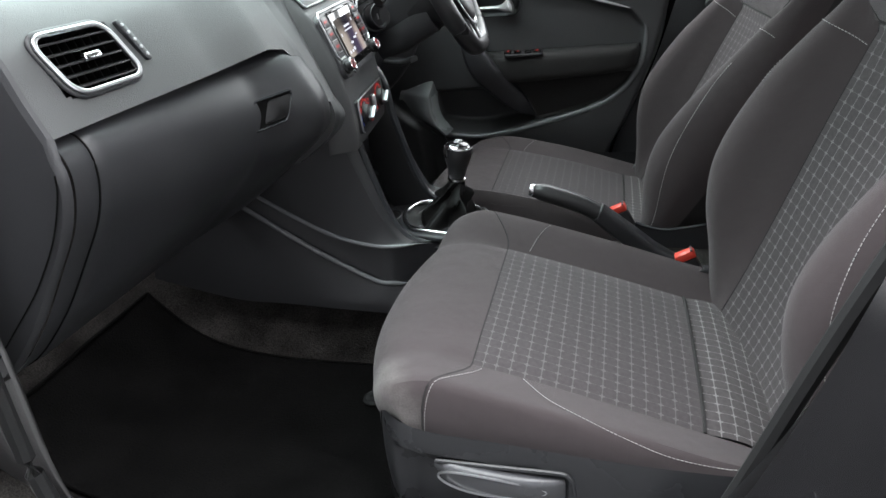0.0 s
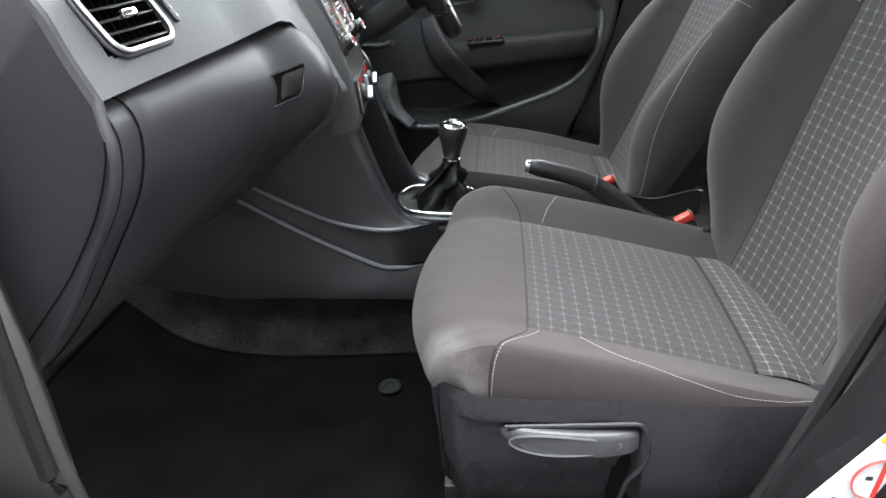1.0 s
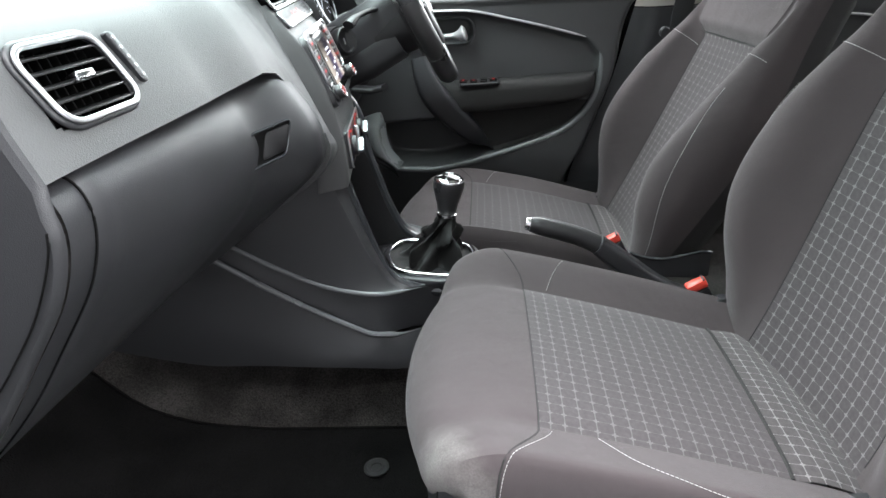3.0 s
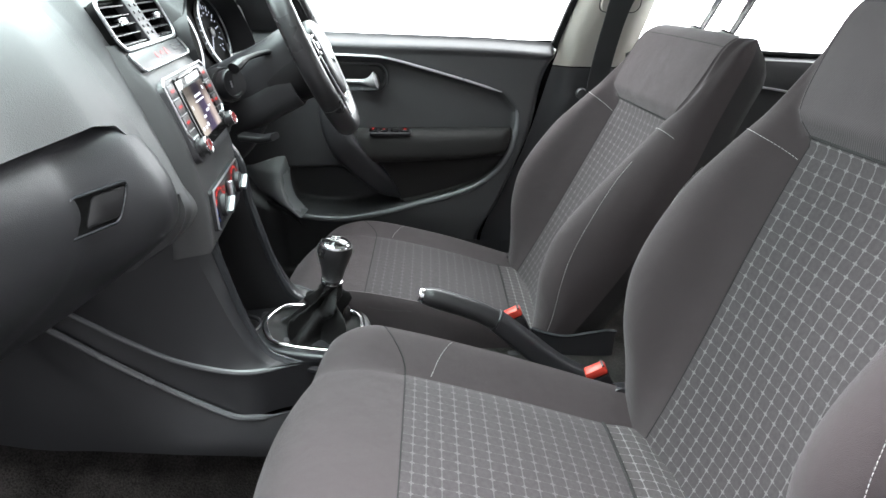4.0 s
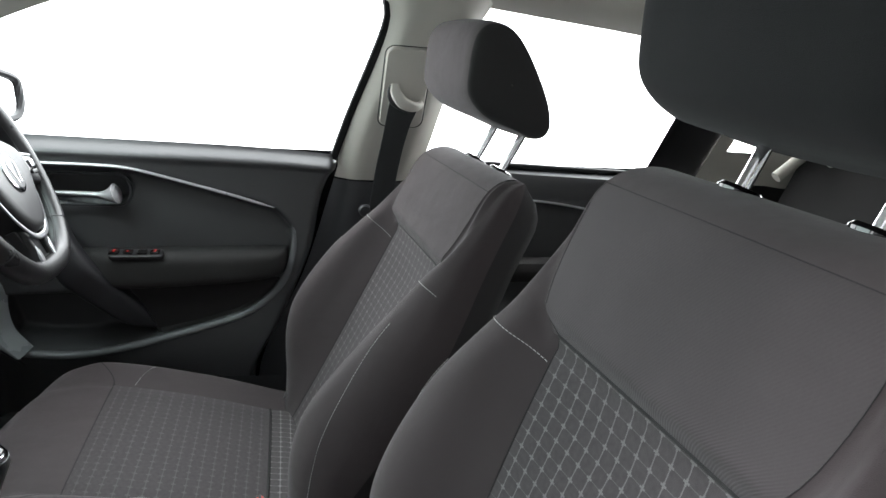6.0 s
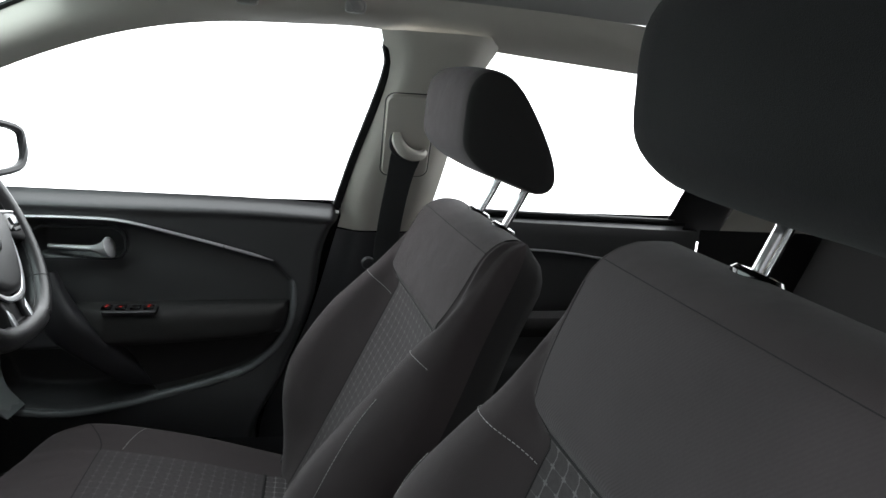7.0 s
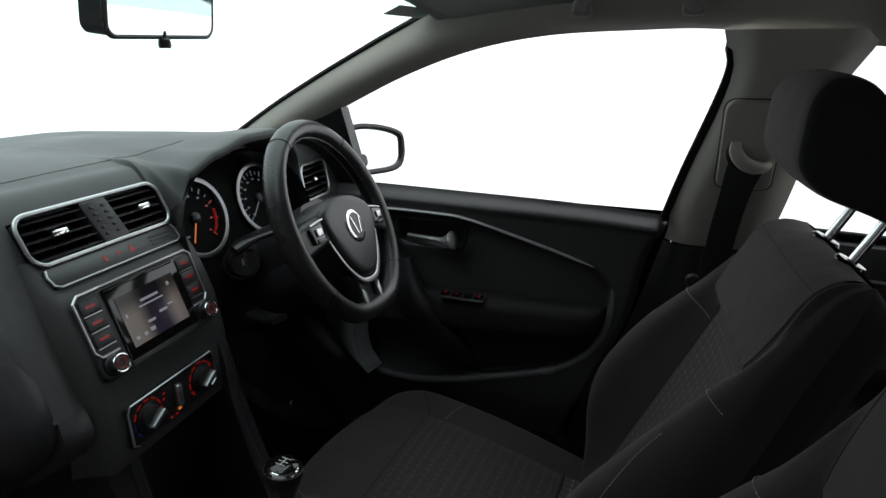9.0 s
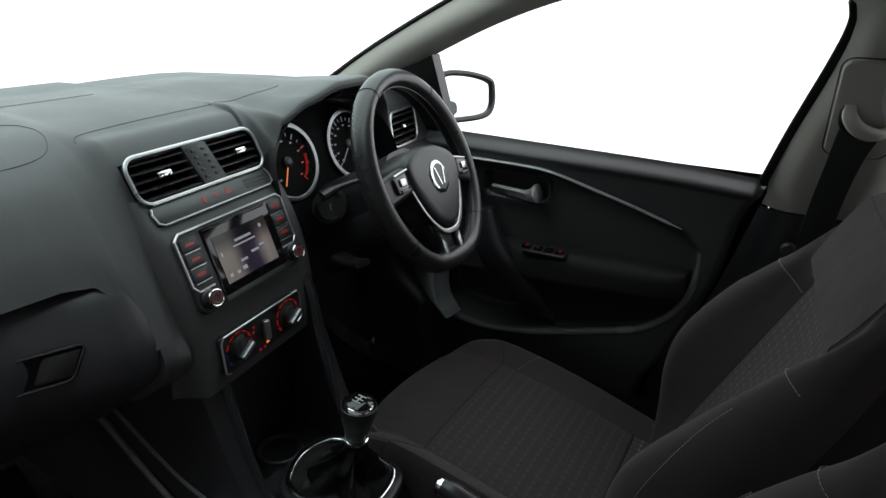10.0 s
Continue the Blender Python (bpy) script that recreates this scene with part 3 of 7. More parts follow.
def b_pillar(side, base, low_dx=0.0, up_dx=0.0):
    """Upper lining in pale plastic, lower lining dark, with a belt-height slot plate."""
    def fn(u, v):
        xl = curve1([(0.80, 0.165), (0.83, 0.19), (0.90, 0.195), (0.977, 0.214), (1.107, 0.254), (1.178, 0.264), (1.215, 0.250)], v)
        xr = curve1([(0.80, 0.36), (0.88, 0.385), (1.0, 0.405), (1.12, 0.425), (1.215, 0.47)], v)
        x = xl + (xr - xl) * u + up_dx
        return (x, side * (pane(v) - 0.005 - 0.033 * min(1, math.sin(math.pi * u) * 1.6)), v)
    upper = part("upper_lining", grid(fn, lin(0, 1, 13), lin(0.825, 1.225, 16)), PILLAR, base, "pale grey-beige plastic pillar lining")

    def low(u, v):
        xl = curve1([(0.20, 0.02), (0.37, 0.025), (0.61, 0.125), (0.83, 0.188)], v)
        xr = curve1([(0.20, 0.42), (0.5, 0.40), (0.83, 0.37)], v)
        x = xl + (xr - xl) * u + low_dx
        return (x, side * (min(0.70, pane(v)) - 0.003 - 0.030 * min(1, math.sin(math.pi * u) * 1.6)), v)
    part("lower_lining", grid(low, lin(0, 1, 13), lin(0.20, 0.823, 16)), PLASTIC, base, "dark grained plastic lower pillar lining")
    def steel(u, v):
        x = curve1([(0.20, 0.03), (0.36, 0.103), (0.45, 0.136), (0.53, 0.166), (0.63, 0.197), (0.73, 0.222), (0.82, 0.245), (0.92, 0.305), (1.05, 0.33), (1.24, 0.35)], v)
        return (x + (0.22 if side < 0 else 0.15 + 0.03 * smooth(0.8, 0.3, v) - 0.05 * smooth(0.84, 0.95, v)) * u + (0.0 if side < 0 else -0.03), side * ((0.705 if v < 0.85 else pane(v) + 0.02) + 0.05 * smooth(0.0, 0.35, u)), v)
    part("pillar_steel", grid(steel, lin(0, 1, 8), lin(0.2, 1.24, 24)), PAINT, base, "black painted pillar steel")
    return upper


shell = thing("car_body", (0, 0, 0.2), "black hatchback body shell with pale upper pillar linings", "car body", kind="structure")
for side in (1, -1):
    inner, outer = cant_rail(side)
    part("roof_rail", inner, PILLAR, shell, "pale plastic windscreen pillar and roof rail lining")
    part("rail_skin", outer, PAINT, shell, "black painted outer rail")
b_pillar(1, shell)
b_pillar(-1, shell, 0.07, 0.115)
part("belt_bolt", lathe([(0.014, 0.0), (0.014, 0.006), (0.011, 0.010), (0.004, 0.011)], basis((0.250, 0.628, 0.767), (1, 0, 0), (0, 0, 1)), 20), PLASTIC, shell, "dark plastic bolt cover")
# the dark plate round the belt slot on the driver-side pillar
part("belt_plate", slab(rrect(0.088, 0.175, 0.016, 4, 0.0), -0.006, 0.003, basis((0.312, 0.558, 1.036), (1, 0, 0), (0.40, -0.5, 1)), 0.003), PILLAR, shell, "pale plastic belt height plate")
mbp = basis((0.312, 0.558, 1.036), (1, 0, 0), (0.40, -0.5, 1))
part("plate_groove", tube([mbp @ Vector((x, y, -0.004)) for x, y in rrect(0.094, 0.182, 0.018, 5)], 0.0012, True, 6), BLACK_PLASTIC, shell, "dark groove round the belt plate")
# quarter triangle at the mirror
for side in (1,):
    tri = [(-0.66, 0.90), (-0.485, 0.90), (-0.485, 1.075), (-0.53, 1.055), (-0.66, 1.01)]
    v0 = [(x, side * (pane(z) - 0.012), z) for x, z in tri]
    v1 = [(x, side * (pane(z) + 0.02), z) for x, z in tri]
    k = len(tri)
    part("mirror_triangle", mesh_of("tri", v0 + v1, [tuple(range(k)), tuple(range(k, 2 * k))[::-1]] + [(i, (i + 1) % k, k + (i + 1) % k, k + i) for i in range(k)], False), BLACK_PLASTIC, shell,
         "black plastic mirror corner")
# sills, kick panels, rear quarter and tail
for side in (1, -1):
    part("sill_trim", sweep([(-0.72, side * 0.685, 0.255), (-0.3, side * 0.69, 0.25), (0.2, side * 0.69, 0.25), (1.0, side * 0.69, 0.26)], rrect(0.09, 0.06, 0.02), up=(0, 0, 1)), SILL, shell, "dark plastic sill trim")
    part("kick_panel", grid(lambda u, v: (curve1([(0.2, -0.66), (0.38, -0.695), (0.48, -0.690), (0.575, -0.682), (0.70, -0.68), (1.0, -0.66)], v) - 0.36 * u, side * (0.705 - 0.05 * smooth(0, 0.25, u)), v), lin(0, 1, 12), lin(0.2, 0.93, 14)),
         SILL, shell, "dark plastic footwell side panel")
    part("door_seal", tube(spline([(-0.70, side * 0.715, 0.24), (-0.722, side * 0.715, 0.40), (-0.715, side * 0.715, 0.56), (-0.70, side * 0.712, 0.72), (-0.69, side * 0.70, 0.90)], 24), 0.012, n=8), RUBBER, shell, "dark rubber door seal")
    for name, x0, x1, z0, z1 in (("rear_post", 1.078, 1.116, 0.84, 1.19), ("rear_quarter", 1.200, 1.62, 0.84, 1.19), ("quarter_sill", 1.116, 1.200, 0.84, 0.932), ("quarter_header", 1.116, 1.200, 1.09, 1.19)):
        part(name, grid(lambda u, v: (x0 + (x1 - x0) * u + 0.1 * (v - 0.86), side * (pane(v) - 0.03 - 0.06 * (x0 + (x1 - x0) * u - 1.06) / 0.55), v), lin(0, 1, 5), lin(z0, z1, 6)), PILLAR, shell, "pale plastic rear pillar lining")
    part("rear_door_frame", grid(lambda u, v: (0.985 + 0.093 * u + 0.1 * (v - 0.86), side * (pane(v) - 0.026), v), lin(0, 1, 4), lin(0.84, 1.19, 6)), BLACK_PLASTIC, shell, "black rear door frame")
    part("frame_back", grid(lambda u, v: (0.955 + 0.185 * u + 0.1 * (v - 0.86), side * (pane(v) + 0.004), v), [0, 1], lin(0.80, 1.20, 8)), BLACK_PLASTIC, shell, "black steel behind the rear door frame")
    part("rear_side", grid(lambda u, v: (1.02 + 0.75 * u, side * (0.66 - 0.04 * u), v), lin(0, 1, 4), lin(0.22, 0.845, 5)), BLACK_PLASTIC, shell, "dark rear side lining")
part("tailgate", rbox(1.76, 0, 0.58, 0.05, 1.24, 0.72, 0.02), PLASTIC, shell, "dark plastic tailgate lining")

# windscreen and glass
def glass(name, me, mat, label):
    ob = setting(name, me, mat, label, "window")
    ob.visible_shadow = False
    return ob


glass("windscreen", grid(lambda u, v: (-0.92 + 0.69 * v - 0.10 * (1 - u * u) * (1 - v), u * (0.64 - 0.13 * v), 0.985 + 0.275 * v + 0.02 * math.sin(math.pi * v) + 0.02 * (1 - u * u) * v), lin(-1, 1, 15), lin(0, 1, 9)), SCREEN_GLASS, "clear windscreen with a faint green tint")
FRONT_PANE = [(-0.52, 0.86), (-0.47, 1.08), (-0.324, 1.14), (-0.178, 1.185), (-0.039, 1.212), (0.108, 1.22), (0.25, 1.22), (0.285, 1.16), (0.21, 0.86)]
glass("window_1", mesh_of("pane", [(x, pane(z) + 0.012, z) for x, z in FRONT_PANE], [tuple(range(len(FRONT_PANE)))], False), SIDE_GLASS, "clear glass of the driver's door window, shut")
REAR_PANE = [(0.38, 0.85), (0.44, 1.21), (0.75, 1.18), (1.05, 1.14), (1.02, 0.84)]
glass("window_2", mesh_of("pane", [(x, pane(z) + 0.012, z) for x, z in REAR_PANE], [tuple(range(len(REAR_PANE)))], False), SIDE_GLASS, "clear glass of the rear door window, shut")
glass("window_3", mesh_of("pane", [(1.62, -0.5, 1.19), (1.62, 0.5, 1.19), (1.76, 0.58, 0.94), (1.76, -0.58, 0.94)], [(0, 1, 2, 3)], False), SIDE_GLASS, "clear glass of the tailgate window")
glass("window_4", mesh_of("pane", [(x, -pane(z) - 0.012, z) for x, z in REAR_PANE], [tuple(range(len(REAR_PANE)))], False), SIDE_GLASS, "clear glass of the nearside rear door window")
# black glass seal along the screen edge
for side in (1, -1):
    e = spline([(-0.885, side * 0.632, 0.950), (-0.70, side * 0.604, 1.056), (-0.56, side * 0.577, 1.122), (-0.42, side * 0.554, 1.182), (-0.32, side * 0.532, 1.222), (-0.235, side * 0.505, 1.254)], 24)
    for p in e:
        p.z += 0.014 * smooth(-0.75, -0.25, p.x)
    setting("trim_screen", tube(e, 0.006, n=6), RUBBER, "black seal along the edge of the windscreen", "seal")


# ---- doors on the driver's side ----
DOOR_RIM = [(-0.66, 0.545), (-0.60, 0.500), (-0.53, 0.458), (-0.47, 0.436), (-0.37, 0.426), (-0.28, 0.438), (-0.19, 0.460), (-0.02, 0.513), (0.045, 0.557), (0.078, 0.600), (0.093, 0.640)]
DOOR_STRIP = [(-0.62, 0.835), (-0.50, 0.845), (-0.389, 0.847), (-0.30, 0.846), (-0.229, 0.841), (-0.13, 0.817), (-0.03, 0.790), (0.057, 0.764)]
DOOR_END = [(0.20, 0.02), (0.367, 0.015), (0.47, 0.062), (0.608, 0.118), (0.68, 0.140), (0.788, 0.158), (0.86, 0.184), (0.89, 0.19)]


def door_y(x, z):
    """Depth of the door card: a raised border round a sunken middle with a deep bin."""
    zb, zt = curve1(DOOR_RIM, x), curve1(DOOR_STRIP, x)
    if x > 0.055:
        zt = 0.764 - 2.2 * (x - 0.055) ** 1.2
    d = min(z - zb, (zt - z), (0.102 - x) * 0.9)
    y = 0.650 + 0.022 * smooth(-0.004, 0.016, d)
    y += 0.018 * (1 - smooth(0.30, 0.46, z))
    y -= 0.006 * smooth(0.855, 0.875, z)
    y += 0.028 * smooth(0.872, 0.905, z)
    # bin
    diag = (z - 0.47) * 0.75 + (x + 0.185) * 0.66
    bin_d = min(z - zb - 0.004, -diag, 0.562 - z + 0.03 * (x + 0.4), x + 0.515 + 0.3 * (z - 0.5))
    # the front of the bin slopes in towards the footwell
    y -= 0.034 * smooth(0.575, 0.47, z) * (1 - smooth(-0.545, -0.500, x))
    y += 0.075 * smooth(0.0, 0.02, bin_d)
    # handle recess
    r = ((x + 0.315) / 0.085) ** 4 + ((z - 0.793) / 0.032) ** 4
    y += 0.035 * (1 - smooth(0.55, 1.1, r))
    return y


def build_door():
    base = thing("front_door", (-0.2, 0.70, 0.3), "shut driver's door with a charcoal lined card, silver strip and armrest", "car door")
    nx, nz = 170, 120

    def fn(u, v):
        z = 0.24 + v * (0.905 - 0.24)
        xe = curve1(DOOR_END, z)
        x = -0.70 + u * (xe + 0.70)
        y = door_y(x, z)
        z -= smooth(0.82, 0.885, z) * (0.905 - curve1([(-0.70, 0.903), (-0.26, 0.896), (0.03, 0.890), (0.19, 0.880)], x))
        y += 0.03 * smooth(0.985, 1.0, u)
        return (x, y, z)
    me = grid(fn, lin(0, 1, nx), lin(0, 1, nz))
    part("door_card", me, DOOR_PLASTIC, base, "dark grained plastic door card", 0)
    part("door_skin", grid(lambda u, v: (u, 0.745 + 0.03 * math.sin(math.pi * v) - (0.05 * smooth(0.8, 1, v)), 0.22 + 0.665 * v), lin(-0.72, 0.2, 6), lin(0, 1, 10)), PAINT, base, "black painted outer skin")
    # front end of the door bin, its bright reflection put into the colour
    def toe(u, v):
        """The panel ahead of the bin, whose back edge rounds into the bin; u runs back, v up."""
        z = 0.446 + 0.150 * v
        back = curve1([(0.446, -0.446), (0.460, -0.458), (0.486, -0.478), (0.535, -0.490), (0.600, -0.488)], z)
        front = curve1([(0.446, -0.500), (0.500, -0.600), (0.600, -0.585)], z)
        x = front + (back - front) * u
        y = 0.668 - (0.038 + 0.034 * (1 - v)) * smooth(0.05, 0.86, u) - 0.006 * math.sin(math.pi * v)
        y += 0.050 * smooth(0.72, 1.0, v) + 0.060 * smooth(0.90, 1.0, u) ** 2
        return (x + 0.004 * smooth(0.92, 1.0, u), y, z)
    part("bin_front", grid(toe, lin(0, 0.86, 26) + lin(0.87, 1, 16), lin(0, 1, 32)), REFLECTION_GREY, base, "plastic front of the door bin, coloured pale grey as its reflection")
    part("bin_ridge", tube(spline([(-0.590, 0.648, 0.478), (-0.545, 0.640, 0.473), (-0.505, 0.638, 0.456), (-0.475, 0.642, 0.430), (-0.462, 0.650, 0.404)], 24), 0.007, n=10, scale=lambda t: 1 - 0.7 * smooth(0.7, 1, t)), PLASTIC, base, "moulded ridge below the bin")
    # silver strip
    line = spline([(x, 0, z) for x, z in DOOR_STRIP], 40)
    path = [(p.x, door_y(p.x, p.z + 0.012) - 0.004, p.z) for p in line]
    part("trim_strip", sweep(path, circle(0.0034, 8, 0.0052), up=(0, 1, 0), scale=lambda t: 1.0 - 0.7 * smooth(0.94, 1.0, t)), HANDLE, base, "slim satin silver strip")
    rim = spline([(x, 0, z) for x, z in DOOR_RIM] + [(0.100, 0, 0.69), (0.096, 0, 0.73), (0.080, 0, 0.757)], 70)
    # rim highlight is in the pale base colour
    part("bin_rim", sweep([(p.x, 0.656, p.z - 0.004) for p in rim], rrect(0.016, 0.020, 0.007), up=(0, 1, 0), scale=lambda t: 1.0 - 0.7 * smooth(0.75, 1.0, t)), HIGHLIT_EDGE, base, "rounded plastic rim of the door bin, coloured pale as its highlight")
    # window channel at the back edge of the glass
    ch = spline([(0.183, pane(0.872) - 0.002, 0.872), (0.212, pane(0.977), 0.977), (0.253, pane(1.107), 1.107), (0.267, pane(1.165), 1.165), (0.264, pane(1.192), 1.192), (0.257, pane(1.206), 1.206)], 48)
    part("window_channel", sweep(ch, rrect(0.016, 0.020, 0.004), up=(0, 1, 0), scale=lambda t: 1.0 - 0.70 * smooth(0.84, 1.0, t)), RUBBER, base, "black window channel")
    # armrest
    def arm(u, v):
        x = -0.345 + v * 0.432
        prot = curve1([(0, 0.012), (0.08, 0.045), (0.2, 0.062), (0.6, 0.066), (0.9, 0.060), (0.975, 0.045), (1.0, 0.012)], v)
        zt = 0.662 + 0.008 * v
        zb = curve1([(0, 0.60), (0.15, 0.586), (0.5, 0.592), (0.9, 0.607), (1.0, 0.625)], v)
        zm, h = (zt + zb) / 2, (zt - zb) / 2 + 0.002
        a = math.pi * (u - 0.5)
        s, c = math.sin(a), math.cos(a)
        return (x, 0.676 - prot * abs(c) ** 0.35, zm + h * (abs(s) ** 0.6) * (1 if s > 0 else -1))
    part("armrest", grid(arm, lin(0, 1, 25), lin(0, 1, 50)), DOOR_CLOTH, base, "black cloth padded armrest")
    # cloth panel between armrest and rim
    def lowp(u, v):
        x0, x1 = -0.335 + 0.14 * v, 0.075 - 0.02 * v * v
        x = x0 + (x1 - x0) * u
        zt = 0.598
        zb = max(curve1(DOOR_RIM, x) + 0.008, 0.0)
        z = zt + (min(zb, zt - 0.002) - zt) * v
        return (x, door_y(x, z) - 0.006 - 0.012 * math.sin(math.pi * v) * math.sin(math.pi * u), z)
    part("lower_panel", grid(lowp, lin(0, 1, 40), lin(0, 1, 14)), DOOR_CLOTH, base, "black cloth lower panel")
    # pull pod leading down ahead of the armrest
    pod = spline([(-0.375, 0.635, 0.735), (-0.36, 0.625, 0.68), (-0.335, 0.622, 0.63), (-0.29, 0.640, 0.575), (-0.23, 0.660, 0.51), (-0.19, 0.672, 0.478)], 24)
    part("pull_pod", sweep(pod, rrect(0.058, 0.044, 0.014), up=(0, 1, 0), scale=lambda t: 0.75 + 0.45 * math.sin(math.pi * min(1, t * 1.1)) - 0.55 * smooth(0.7, 1, t)), PLASTIC, base, "dark plastic pull moulding")
    # switch panel
    sp = part("switch_panel", slab(rrect(0.104, 0.030, 0.008), -0.004, 0.003, basis((-0.219, 0.622, 0.6665), (1, 0, 0.012), (0, 1, 0.25)), 0.002), BLACK_PLASTIC, base, "black window switch panel")
    for k, x in enumerate((-0.262, -0.235, -0.208, -0.183)):
        part("switch", rbox(x, 0.624, 0.6700, 0.019, 0.020, 0.006, 0.002), GLOSS, sp)
        if k != 2:
            part("switch_light", rbox(x, 0.619, 0.6737, 0.004, 0.002, 0.001, 0), RED_GLOW, sp, "small red backlight")
            if k != 1:
                part("switch_light", rbox(x, 0.628, 0.6737, 0.004, 0.002, 0.001, 0), RED_GLOW, sp, "small red backlight")
    # inner handle
    lever = spline([(-0.375, 0.672, 0.782), (-0.34, 0.662, 0.783), (-0.30, 0.652, 0.784), (-0.268, 0.645, 0.785), (-0.250, 0.643, 0.790)], 18)
    part("door_handle", sweep(lever, circle(0.009, 12, 0.0075), up=(0, 0, 1), scale=lambda t: 0.6 + 0.3 * t + 2.0 * smooth(0.55, 0.96, t) - 0.9 * smooth(0.95, 1, t)), HANDLE, base, "satin silver inner door handle")
    part("handle_bezel", tube([(x, door_y(-0.315, 0.84) - 0.004, z) for x, z in [(-0.315 + px, 0.793 + pz) for px, pz in rrect(0.172, 0.066, 0.028)]], 0.003, True, 6, up=(0, 1, 0)), PLASTIC, base)
    lk = part("lock_switch", slab(rrect(0.022, 0.034, 0.006), 0, 0.006, basis((-0.408, 0.662, 0.775), (1, 0, 0), (0, 0, 1)) , 0.002), BLACK_PLASTIC, base, "black lock switch")
    part("switch_light", rbox(-0.405, 0.654, 0.770, 0.004, 0.001, 0.004, 0), RED_GLOW, lk, "small red backlight")
    return base


build_door()


def build_rear_door():
    base = thing("rear_door", (0.75, 0.70, 0.3), "shut rear door with a dark card and slim silver strip", "car door")

    def fn(u, v):
        z = 0.24 + v * (0.872 - 0.24)
        x = 0.36 + 0.66 * u
        y = 0.668 + 0.012 * smooth(0.0, 0.03, 0.80 - z) * smooth(0.5, 0.53, z) + 0.03 * smooth(0.975, 1.0, v)
        return (x, y, z - 0.022 * u * v)
    part("door_card", grid(fn, lin(0, 1, 30), lin(0, 1, 50)), DOOR_PLASTIC, base, "dark grained plastic door card")
    part("trim_strip", sweep(spline([(0.40, 0.664, 0.793), (0.58, 0.664, 0.792), (0.72, 0.664, 0.782), (0.88, 0.664, 0.755)], 24), circle(0.003, 8, 0.004), up=(0, 1, 0)), SATIN, base, "slim satin silver strip")
    part("waist_seal", sweep([(0.385, pane(0.874), 0.874), (1.03, pane(0.853), 0.853)], rrect(0.016, 0.012, 0.004)), RUBBER, base, "black waist seal under the glass")
    part("door_handle", sweep(spline([(0.52, 0.666, 0.726), (0.57, 0.650, 0.728), (0.60, 0.642, 0.732), (0.615, 0.640, 0.738)], 14), circle(0.008, 8, 0.006), scale=lambda t: 0.7 + 0.9 * smooth(0.6, 1, t)), HANDLE, base, "satin silver inner door handle")
    part("armrest", rbox(0.66, 0.645, 0.62, 0.34, 0.06, 0.06, 0.025), DOOR_CLOTH, base, "black cloth armrest")
    part("switch", rbox(0.565, 0.628, 0.653, 0.03, 0.02, 0.008, 0.003), BLACK_PLASTIC, base)
    part("switch_light", rbox(0.565, 0.620, 0.658, 0.006, 0.002, 0.002, 0), RED_GLOW, base, "small red backlight")
    part("door_skin", grid(lambda u, v: (u, 0.745 + 0.03 * math.sin(math.pi * v), 0.22 + 0.64 * v), lin(0.2, 1.05, 5), lin(0, 1, 8)), PAINT, base, "black painted outer skin")
    # dark rear frame of the window
    part("window_frame", grid(lambda u, v: (0.965 + 0.100 * u + 0.16 * (v - 0.86) * (1 - u) + 0.06 * (v - 0.86), pane(v) - 0.008, v), [0, 1], lin(0.845, 1.16, 8)), BLACK_PLASTIC, base, "black window frame post")
    return base


build_rear_door()


def build_wing_mirror():
    base = thing("wing_mirror", (-0.58, 0.72, 0.93), "black offside wing mirror with clear silvered glass", "wing mirror")
    m = basis((-0.545, 0.845, 0.950), (0.47, 0.88, 0), (-0.12, 0.06, 1))
    shape = spline([(-0.085, -0.050, 0), (-0.088, 0.010, 0), (-0.070, 0.056, 0), (0.0, 0.058, 0), (0.075, 0.038, 0), (0.090, 0.010, 0), (0.075, -0.048, 0), (0.0, -0.060, 0)], 36, True)
    o2 = [(p.x, p.y) for p in shape]
    verts, faces = [], []
    rings = [(1.0, 0.0), (1.06, -0.004), (1.07, -0.02), (0.98, -0.05), (0.75, -0.075), (0.35, -0.09)]
    k = len(o2)
    for s, d in rings:
        verts += [m @ Vector((x * s, y * s, d)) for x, y in o2]
    for r in range(len(rings) - 1):
        faces += [(r * k + i, r * k + (i + 1) % k, (r + 1) * k + (i + 1) % k, (r + 1) * k + i) for i in range(k)]
    faces.append(tuple((len(rings) - 1) * k + i for i in range(k)))
    part("housing", mesh_of("housing", verts, faces), PAINT, base, "black mirror housing")
    part("bezel", tube([m @ Vector((x * 0.97, y * 0.97, 0.0)) for x, y in o2], 0.008, True, 6), BLACK_PLASTIC, base)
    part("mirror_glass", slab([(x * 0.94, y * 0.94) for x, y in o2], -0.006, -0.003, m), MIRROR, base, "silvered mirror glass")
    part("stalk", sweep([(-0.55, 0.665, 0.915), (-0.57, 0.74, 0.91), (-0.575, 0.80, 0.925)], rrect(0.06, 0.035, 0.012)), BLACK_PLASTIC, base, "black mirror stalk")


build_wing_mirror()


